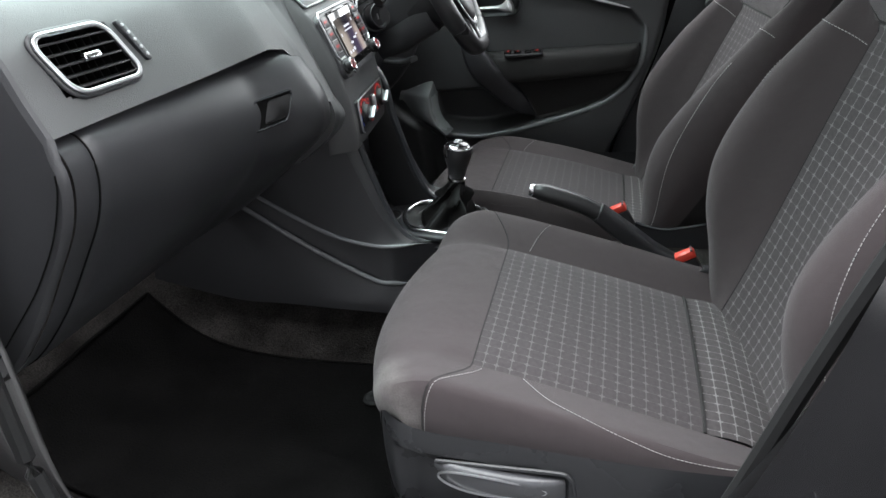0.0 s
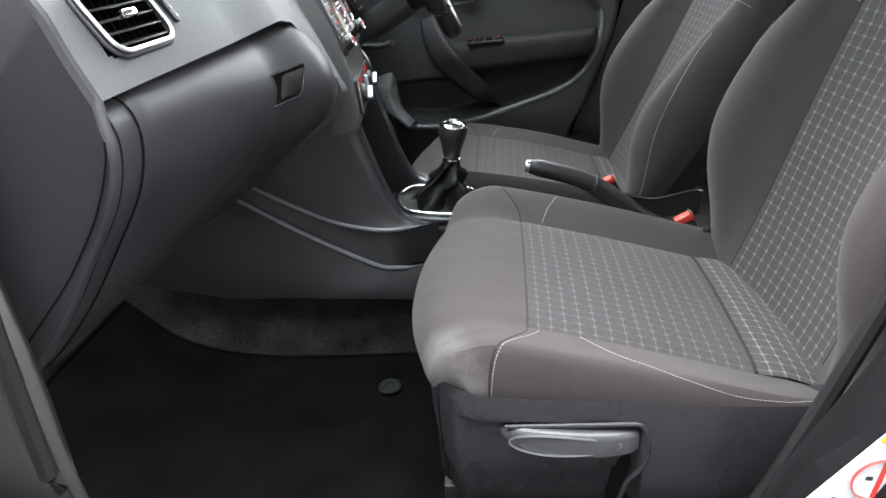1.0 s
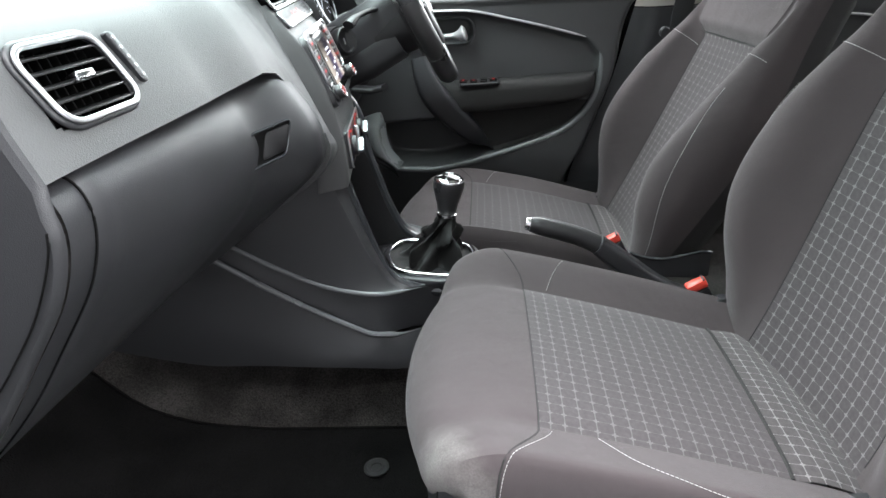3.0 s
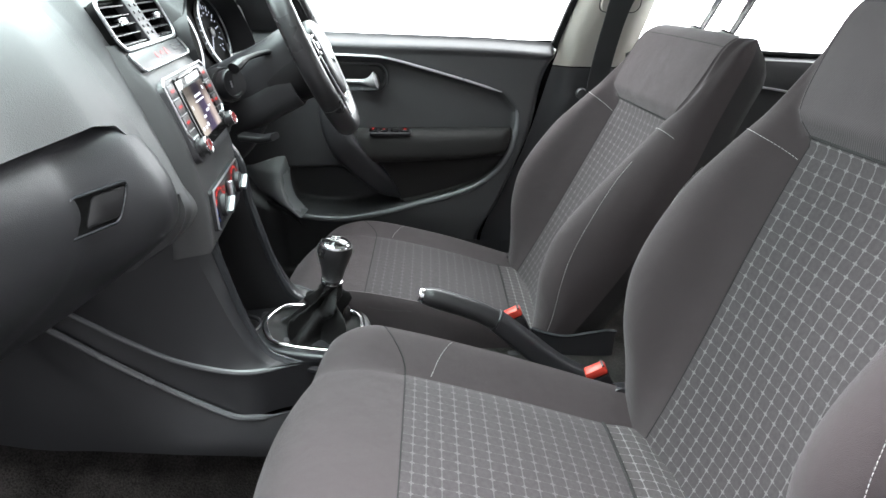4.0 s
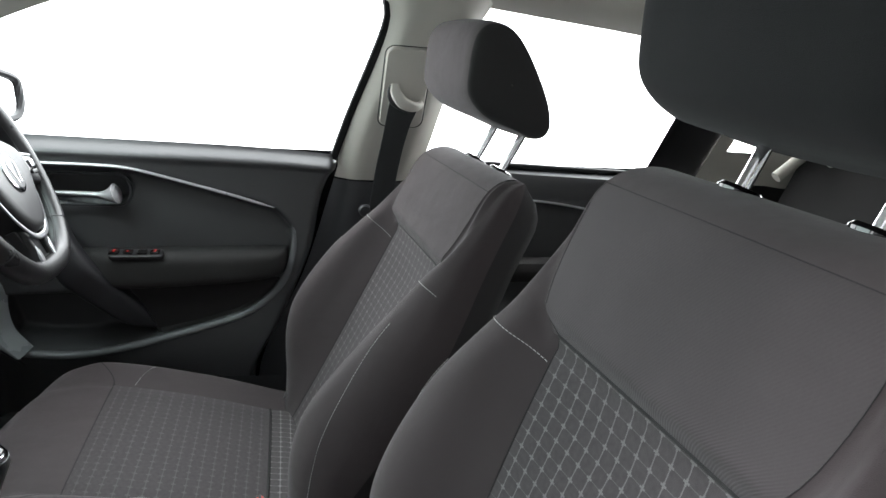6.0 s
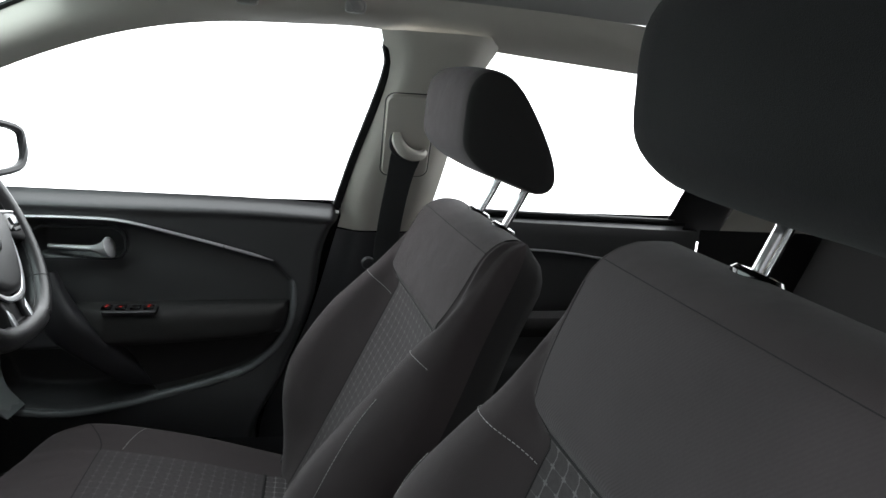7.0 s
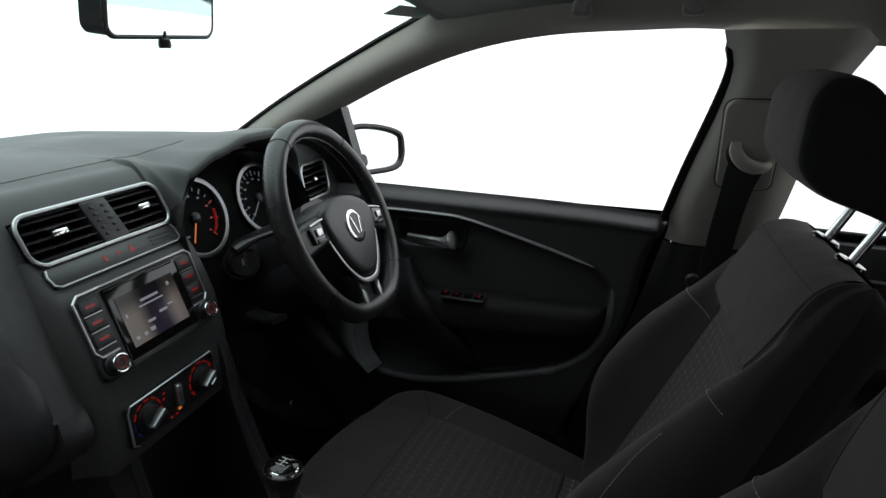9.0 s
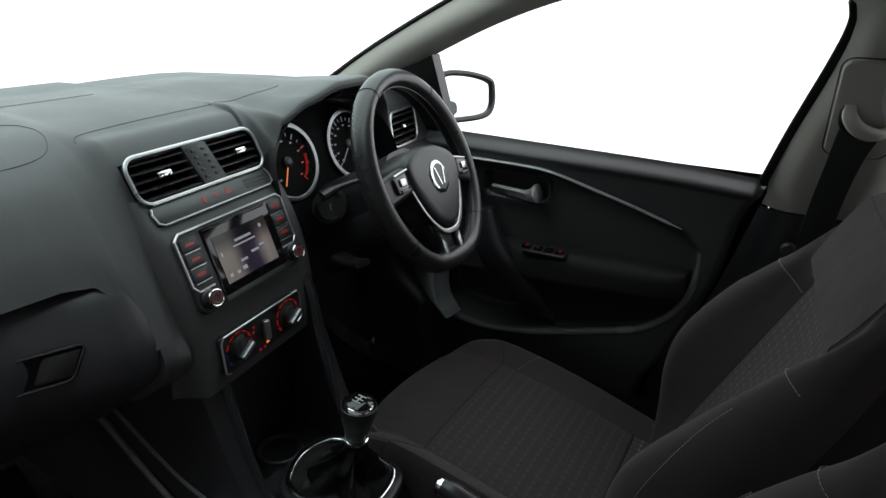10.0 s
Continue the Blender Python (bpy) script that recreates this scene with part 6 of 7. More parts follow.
# instrument cluster
def build_cluster():
    base = thing("instrument_cluster", (-0.58, 0.34, 0.87), "black instrument cluster with two silver-ringed lit dials", "instrument panel")
    m = basis((-0.558, 0.274, 0.924), (0, 1, 0), (-0.30, 0, 1))
    part("backing", slab(rrect(0.36, 0.17, 0.05), -0.01, -0.004, m), VOID, base, "black dial backing")
    part("hood_lining", grid(lambda u, v: tuple(m @ Vector((0.175 * math.cos(u), -0.06 + 0.140 * math.sin(u) ** 0.8 if math.sin(u) > 0 else -0.06, 0.055 * v))), lin(0, math.pi, 30), lin(0, 1, 5)), BLACK_PLASTIC, base, "black hood lining")
    for x, kind in ((-0.089, "rev"), (0.087, "speed")):
        md = m @ Matrix.Translation((x, -0.010, 0.0))
        dial = part("dial", lathe([(0.062, 0.0), (0.062, 0.002), (0.0, 0.002)][:2] + [(0.001, 0.002)], md, 40), VOID, base, "black dial face")
        part("dial_ring", sweep([md @ Vector((0.066 * math.cos(a), 0.066 * math.sin(a), 0.012)) for a in lin(0, 2 * math.pi, 49)[:-1]], rrect(0.008, 0.0015, 0.0006, 3), True, up=md.to_3x3() @ Vector((0, 0, 1))), DARK_SATIN, dial, "satin silver dial ring")
        count = 17 if kind == "rev" else 21
        for i in range(count):
            a = radians(225 - 270 * i / (count - 1))
            long = i % 2 == 0
            red = kind == "rev" and i >= count - 5
            mt = md @ Matrix.Rotation(a, 4, "Z") @ Matrix.Translation((0.050, 0, 0.003))
            part("tick", rbox(0, 0, 0, 0.010 if long else 0.006, 0.0022 if long else 0.0012, 0.001, 0, mt), RED_GLOW if red else WHITE_GLOW, dial)
            if long:
                ml = md @ Matrix.Translation((0.038 * math.cos(a), 0.038 * math.sin(a), 0.003))
                part("numeral_bar", rbox(0, 0, 0, 0.0056, 0.0032, 0.001, 0, ml), RED_GLOW if red else WHITE_GLOW, dial)
        if kind == "rev":
            arc = [md @ Vector((0.047 * math.cos(radians(a)), 0.047 * math.sin(radians(a)), 0.0032)) for a in lin(8, -42, 14)]
            part("red_band", sweep(arc, rrect(0.001, 0.008, 0.0004, 2), up=md.to_3x3() @ Vector((0, 0, 1))), RED_GLOW, dial, "lit red rev band")
            needle = -118
        else:
            needle = -135
        part("needle", rbox(0.022, 0, 0.006, 0.045, 0.0022, 0.001, 0, md @ Matrix.Rotation(radians(needle), 4, "Z")), ORANGE_GLOW if kind == "rev" else WHITE_GLOW, dial, "thin pointer")
        part("needle_cap", lathe([(0.010, 0.002), (0.010, 0.007), (0.007, 0.009)], md, 16), BLACK_PLASTIC, dial)
    part("centre_display", slab(rrect(0.050, 0.070, 0.004), -0.002, 0.002, m @ Matrix.Translation((-0.004, 0.0, 0))), VOID, base, "dark trip display")


build_cluster()


# radio
def build_radio():
    base = thing("car_radio", (-0.47, 0.005, 0.79), "touchscreen car radio with lit buttons and two knobs", "radio")
    m = stack_basis(0.003, 0.833) @ Matrix.Diagonal((1.0, 0.91, 1.0, 1.0))
    face = part("fascia", slab(rrect(0.222, 0.128, 0.018), -0.012, 0.005, m, 0.003), PLASTIC, base, "dark plastic radio fascia")
    part("screen_frame", slab(rrect(0.138, 0.112, 0.004), 0.003, 0.0075, m @ Matrix.Translation((0.004, 0.004, 0)), 0.0015), GLOSS, base, "gloss black screen frame")
    sw, sh = 0.110, 0.078
    ms = m @ Matrix.Translation((0.002, 0.002, 0.0082))
    me = mesh_of("screen", [ms @ Vector(p) for p in ((-sw / 2, -sh / 2, 0), (sw / 2, -sh / 2, 0), (sw / 2, sh / 2, 0), (-sw / 2, sh / 2, 0))], [(0, 1, 2, 3)], False)
    uvl = me.uv_layers.new(name="UVMap")
    for lp, uvv in zip(me.loops, range(4)):
        uvl.data[lp.index].uv = ((0, 0), (1, 0), (1, 1), (0, 1))[lp.vertex_index]
    scr = part("display", me, DISPLAY, base, "lit colour display", 0)
    for x, y, w, h in ((0.0, 0.020, 0.034, 0.004), (0.0, 0.012, 0.046, 0.0025), (-0.012, -0.014, 0.014, 0.004), (0.014, -0.008, 0.016, 0.004), (0.030, -0.004, 0.010, 0.003), (-0.045, -0.028, 0.006, 0.005), (-0.030, -0.028, 0.006, 0.005), (-0.016, -0.026, 0.009, 0.006), (0.040, 0.026, 0.005, 0.006), (-0.048, 0.008, 0.003, 0.006)):
        part("display_mark", slab(rrect(w, h, 0.0005, 2), 0.0002, 0.0006, ms @ Matrix.Translation((x, y, 0))), SCREEN_WRITING, scr)
    part("disc_slot", rbox(0, 0.057, 0.008, 0.13, 0.004, 0.003, 0.001, m), GLOSS, base)
    part("card_flap", slab(rrect(0.130, 0.014, 0.003), 0.004, 0.0065, m @ Matrix.Translation((0.0, -0.056, 0)), 0.001), PLASTIC, base, "dark card slot flap")
    for s in (-1, 1):
        for i in range(3):
            b = part("button", slab(rrect(0.030, 0.020, 0.003), 0.004, 0.0075, m @ Matrix.Translation((s * 0.089, 0.046 - 0.024 * i, 0)), 0.0015), PLASTIC, base, "dark radio button")
            part("button_mark", slab(rrect(0.015, 0.004, 0.0008, 2), 0.0075, 0.0079, m @ Matrix.Translation((s * 0.089, 0.046 - 0.024 * i, 0))), RED_GLOW, b, "red backlit writing")
            part("button_edge", slab(rrect(0.028, 0.0012, 0.0004, 2), 0.006, 0.0079, m @ Matrix.Translation((s * 0.089, 0.034 - 0.024 * i, 0))), SATIN, b)
        mk = m @ Matrix.Translation((s * 0.0915, -0.042, 0.004))
        kb = part("knob", lathe([(0.0155, 0.0), (0.0155, 0.004), (0.0128, 0.006), (0.0128, 0.014), (0.0115, 0.016), (0.002, 0.0155)], mk, 28), BLACK_PLASTIC, base, "black rotary knob")
        part("knob_ring", sweep([mk @ Vector((0.0122 * math.cos(a), 0.0122 * math.sin(a), 0.0155)) for a in lin(0, 2 * math.pi, 25)[:-1]], circle(0.0013, 6), True), CHROME, kb, "chrome knob rim")
        part("knob_light", sweep([mk @ Vector((0.0075 * math.cos(a), 0.0075 * math.sin(a), 0.0161)) for a in lin(0, 2 * math.pi, 25)[:-1]], circle(0.0008, 5), True), RED_DIM, kb, "red backlit ring")
    # silver brackets round the buttons
    for s in (-1, 1):
        p = [(s * 0.066, 0.0655), (s * 0.100, 0.0655), (s * 0.1095, 0.057), (s * 0.1095, -0.016), (s * 0.102, -0.026), (s * 0.074, -0.026)]
        part("silver_line", sweep(poly([m @ Vector((x, y, 0.006)) for x, y in p], 8), circle(0.0017, 6), up=m.to_3x3() @ Vector((0, 0, 1))), SATIN, base, "satin silver trim line")
    part("silver_line", sweep([m @ Vector((-0.066, 0.0655, 0.006)), m @ Vector((0.066, 0.0655, 0.006))], circle(0.0017, 6)), SATIN, base, "satin silver trim line")


def poly(pts, n):
    """Straight runs cut into n steps each."""
    out = []
    for a, b in zip(pts, pts[1:]):
        out += [Vector(a).lerp(Vector(b), i / n) for i in range(n)]
    return out + [Vector(pts[-1])]


build_radio()


def build_switch_strip():
    base = thing("switch_strip", (-0.52, 0.005, 0.905), "narrow switch strip with red hazard button and silver outline", "switch panel")
    m = stack_basis(0.008, 0.911)
    part("plate", slab(rrect(0.232, 0.028, 0.006), -0.008, 0.004, m, 0.002), PLASTIC, base, "dark plastic switch plate")
    part("silver_line", sweep([m @ Vector((x, y, 0.005)) for x, y in ((-0.112, 0.012), (-0.116, 0.004), (-0.114, -0.010), (-0.106, -0.0145), (0.106, -0.0145), (0.115, -0.010), (0.117, 0.004), (0.113, 0.013))], circle(0.0016, 6), up=m.to_3x3() @ Vector((0, 0, 1))), SATIN, base, "satin silver trim line")
    tri = slab([(-0.007, -0.0055), (0.007, -0.0055), (0, 0.0065)], 0.004, 0.0046, m @ Matrix.Translation((0.022, 0.001, 0)))
    part("hazard_mark", tri, RED_GLOW, base, "red lit hazard triangle")
    part("lamp_mark", slab(rrect(0.007, 0.005, 0.001, 2), 0.004, 0.0046, m @ Matrix.Translation((-0.002, 0.001, 0))), RED_GLOW, base)
    part("lamp_mark", slab(rrect(0.006, 0.010, 0.002, 2), 0.004, 0.0046, m @ Matrix.Translation((-0.026, 0.0, 0))), RED_GLOW, base)
    for y in (-0.006, 0.0, 0.006):
        part("grille_slot", rbox(0.083, y, 0.0042, 0.046, 0.0028, 0.001, 0, m), BLACK_PLASTIC, base)


build_switch_strip()


def build_climate():
    base = thing("climate_panel", (-0.45, 0.005, 0.67), "black climate panel with two dials and red backlit rings", "climate control")
    m = stack_basis(0.000, 0.706)
    part("plate", slab(rrect(0.180, 0.062, 0.006), -0.01, 0.005, m, 0.002), BLACK_PLASTIC, base, "black plastic plate")
    part("silver_line", sweep([m @ Vector((x, y, 0.006)) for x, y in ((-0.080, -0.030), (-0.088, -0.026), (-0.089, 0.022), (-0.084, 0.030), (0.084, 0.030), (0.089, 0.022), (0.089, -0.018), (0.078, -0.024))], circle(0.0016, 6), up=m.to_3x3() @ Vector((0, 0, 1))), SATIN, base, "satin silver trim line")
    for s in (-1, 1):
        mk = m @ Matrix.Translation((s * 0.056, -0.001, 0.005))
        d = part("dial", lathe([(0.0225, 0.0), (0.0225, 0.002), (0.017, 0.004), (0.0165, 0.010), (0.014, 0.011)], mk, 32), BLACK_PLASTIC, base, "black rotary dial")
        part("grip", rbox(0, 0, 0.015, 0.031, 0.0075, 0.012, 0.003, mk @ Matrix.Rotation(0.5, 4, "Z")), DARK_SATIN, d, "bright finger grip")
        for i in range(9):
            a = radians(215 - 250 * i / 8)
            col = BLUE_PRINT if s < 0 and i < 2 else RED_GLOW
            mt = mk @ Matrix.Rotation(a, 4, "Z") @ Matrix.Translation((0.0255, 0, 0.0008))
            part("dial_mark", rbox(0, 0, 0, 0.0024, 0.009 if i < 8 else 0.006, 0.0008, 0, mt), col, d)
    mk = m @ Matrix.Translation((0.0, 0.0, 0.005))
    sl = part("slider", rbox(0, 0.002, 0.005, 0.011, 0.034, 0.010, 0.003, mk), SATIN, base, "bright upright slide")
    part("slider_light", rbox(0.004, -0.021, 0.0006, 0.006, 0.004, 0.001, 0, mk), ORANGE_GLOW, base, "small orange light")
    for x, y in ((-0.022, 0.016), (-0.024, 0.008), (-0.004, -0.026), (-0.014, -0.026)):
        part("lamp_mark", rbox(x, y, 0.0006, 0.004, 0.003, 0.001, 0, mk), RED_GLOW, base)


build_climate()


# steering wheel
def build_wheel():
    base = thing("steering_wheel", (-0.33, 0.337, 0.75), "black leather three-spoke steering wheel with silver inlay", "steering wheel")
    straight = basis((-0.350, 0.318, 0.899), (-0.105, 1, 0), (-0.46, 0, 1))
    m = straight @ Matrix.Rotation(radians(-6), 4, "Z")  # turned a little to the right
    rim = []
    for i in range(72):
        a = 2 * math.pi * i / 72
        x, y = 0.174 * math.cos(a), 0.174 * math.sin(a)
        if y < -0.160:
            y = -0.160 - (-y - 0.160) * 0.45
        rim.append(m @ Vector((x, y, 0)))
    part("rim", sweep(rim, circle(0.0165, 18, 0.0195), True, up=m.to_3x3() @ Vector((0, 0, 1))), LEATHER, base, "black leather rim")
    rs = []
    for i in range(72):
        a = 2 * math.pi * i / 72
        x, y = 0.157 * math.cos(a), 0.157 * math.sin(a)
        rs.append(m @ Vector((x, max(y, -0.148), 0.004)))
    part("rim_seam", tube(rs, 0.0012, True, 5), BLACK_PLASTIC, base)
    for a in (55, 125, -40, -140):
        ca, sa = math.cos(radians(a)), math.sin(radians(a))
        cc = m @ Vector((0.174 * ca, 0.174 * sa, 0))
        u1, u2 = m.to_3x3() @ Vector((ca, sa, 0)), m.to_3x3() @ Vector((0, 0, 1))
        part("rim_joint", tube([cc + (u1 * math.cos(t) * 0.0168 + u2 * math.sin(t) * 0.0198) for t in lin(0, 2 * math.pi, 25)[:-1]], 0.0008, True, 5), BLACK_PLASTIC, base)
    mc = m @ Matrix.Translation((0, -0.030, 0))
    hub = spline2([(-0.092, 0.048), (-0.05, 0.068), (0.0, 0.073), (0.05, 0.068), (0.092, 0.048), (0.090, 0.010), (0.068, -0.035), (0.038, -0.070), (0.0, -0.079), (-0.038, -0.070), (-0.068, -0.035), (-0.090, 0.010)], 60)
    part("hub_pad", slab(hub, -0.03, 0.026, mc, 0.014, 5), HUB, base, "dark airbag pad")
    mb = mc @ Matrix.Translation((0, 0.012, 0)) @ Matrix.Diagonal((1.22, 1.22, 1.0, 1.0))
    part("badge", lathe([(0.0245, 0.024), (0.0245, 0.028), (0.022, 0.0295)], mb, 36), CHROME, base, "round silver badge")
    part("badge_field", lathe([(0.0195, 0.0285), (0.0195, 0.0302), (0.018, 0.0304)], mb, 36), PLASTIC, base)
    for k in (-1, 1):
        part("badge_bar", sweep([mb @ Vector((k * 0.013, 0.014, 0.0308)), mb @ Vector((k * 0.004, -0.012, 0.0308))], rrect(0.0035, 0.0016, 0.0005, 2), up=mb.to_3x3() @ Vector((0, 0, 1))), CHROME, base)
    # silver V below the pad
    vline = [mc @ Vector((x, y, 0.016)) for x, y in ((-0.094, 0.030), (-0.088, 0.000), (-0.066, -0.045), (-0.038, -0.075), (-0.016, -0.085), (0.016, -0.085), (0.038, -0.075), (0.066, -0.045), (0.086, -0.004))]
    part("silver_inlay", sweep(spline(vline, 50), rrect(0.010, 0.006, 0.002), up=mc.to_3x3() @ Vector((0, 0, 1)), scale=lambda t: 0.45 + 0.55 * smooth(0.2, 0.6, t)), SATIN, base, "satin silver V inlay")
    for s in (-1, 1):
        arm = [mc @ Vector((s * x, y, z)) for x, y, z in ((0.05, 0.024, 0.0), (0.09, 0.022, 0.006), (0.125, 0.016, 0.004), (0.160, 0.008, 0.0))]
        sp = part("spoke", sweep(spline(arm, 14), rrect(0.050, 0.024, 0.009), up=mc.to_3x3() @ Vector((0, 0, 1))), BLACK_PLASTIC, base, "black side spoke")
        part("button_pad", slab(rrect(0.042, 0.030, 0.006), 0.012, 0.021, mc @ Matrix.Translation((s * 0.118, 0.018, 0)) @ Matrix.Rotation(-s * 0.12, 4, "Z"), 0.003), GLOSS, sp, "gloss button pad")
        part("spoke_button", rbox(s * 0.119, 0.020, 0.0225, 0.018, 0.013, 0.004, 0.0015, mc), SATIN, sp, "small silver button")
        part("spoke_button", rbox(s * 0.118, 0.006, 0.0215, 0.026, 0.006, 0.003, 0.001, mc), BLACK_PLASTIC, sp)
        part("spoke_trim", sweep([mc @ Vector((s * x, y, 0.020)) for x, y in ((0.092, 0.040), (0.115, 0.037), (0.138, 0.033))], circle(0.0018, 6)), SATIN, sp)
        fork = [mc @ Vector((s * x, y, z)) for x, y, z in ((0.032, -0.066, 0.0), (0.031, -0.090, 0.002), (0.029, -0.115, 0.0), (0.034, -0.136, 0.0))]
        lp = part("lower_spoke", sweep(spline(fork, 12), rrect(0.020, 0.018, 0.006), up=mc.to_3x3() @ Vector((0, 0, 1))), BLACK_PLASTIC, base, "gloss lower spoke")
        part("spoke_inlay", slab([(s * 0.036, -0.094), (s * 0.038, -0.136), (s * 0.026, -0.138), (s * 0.024, -0.104)][::s], 0.004, 0.0115, mc, 0.002), SATIN, lp, "satin silver spoke inlay")
    part("spoke_foot", sweep([mc @ Vector((x, -0.135 - 0.003 * (1 - (x / 0.03) ** 2), 0.008)) for x in lin(-0.032, 0.032, 12)], rrect(0.006, 0.009, 0.002), up=mc.to_3x3() @ Vector((0, 0, 1))), SATIN, base, "satin silver foot of the lower spoke")
    part("spoke_web", slab([(-0.050, -0.064), (0.050, -0.064), (0.030, -0.134), (-0.030, -0.134)], -0.012, 0.002, mc, 0.002), BLACK_PLASTIC, base, "black lower web")
    part("boss", lathe([(0.055, -0.10), (0.060, -0.03), (0.07, -0.012)], mc, 24), BLACK_PLASTIC, base)
    # column
    col = thing("steering_column", (-0.46, 0.34, 0.82), "black steering column shroud with stalks and ignition lock", "steering column")
    path = [straight @ Vector((0, 0.0, -0.03)), straight @ Vector((0, -0.008, -0.09)), straight @ Vector((0, -0.01, -0.16)), straight @ Vector((0, -0.01, -0.22))]
    part("shroud", sweep(spline(path, 10), rrect(0.115, 0.105, 0.035), up=(0, 0, 1)), PLASTIC, col, "dark plastic shroud")
    part("shroud_lower", sweep([straight @ Vector((0, -0.05, -0.06)), straight @ Vector((0, -0.055, -0.14)), straight @ Vector((0, -0.05, -0.2))], rrect(0.12, 0.08, 0.03)), PLASTIC, col, "dark lower shroud")
    for s in (-1, 1):
        st = [Vector(p) for p in ((-0.415, 0.262, 0.892), (-0.432, 0.225, 0.890), (-0.447, 0.189, 0.884), (-0.457, 0.162, 0.874))] if s < 0 else [straight @ Vector((s * x, y, z)) for x, y, z in ((0.05, 0.01, -0.055), (0.09, 0.016, -0.052), (0.13, 0.022, -0.048), (0.152, 0.026, -0.045))]
        part("stalk", sweep(spline(st, 14), circle(0.008, 10, 0.006), scale=lambda t: 0.8 + 0.7 * smooth(0.5, 0.9, t)), BLACK_PLASTIC, col, "black control stalk")
    mi = basis((-0.478, 0.206, 0.840), (0.42, 0.9, 0), (-0.25, 0, 1))
    part("lock_housing", sweep([mi @ Vector((0.07, 0.0, -0.10)), mi @ Vector((0.03, 0, -0.05)), mi @ Vector((0.0, 0, -0.004))], circle(0.031, 18), up=(0, 0, 1), scale=lambda t: 1.25 - 0.25 * t), BLACK_PLASTIC, col, "dark plastic lock housing")
    ig = part("ignition_lock", lathe([(0.027, -0.01), (0.0275, 0.004), (0.025, 0.008), (0.0215, 0.007), (0.020, 0.002), (0.012, 0.001)], mi, 28), BLACK_PLASTIC, col, "round black ignition lock")
    part("key_slot", rbox(0, 0, 0.002, 0.003, 0.012, 0.002, 0.0005, mi), SATIN, ig)
    part("tilt_lever", sweep([(-0.47, 0.21, 0.745), (-0.43, 0.205, 0.742), (-0.405, 0.20, 0.748)], rrect(0.035, 0.012, 0.005)), BLACK_PLASTIC, col, "black column lever")


build_wheel()


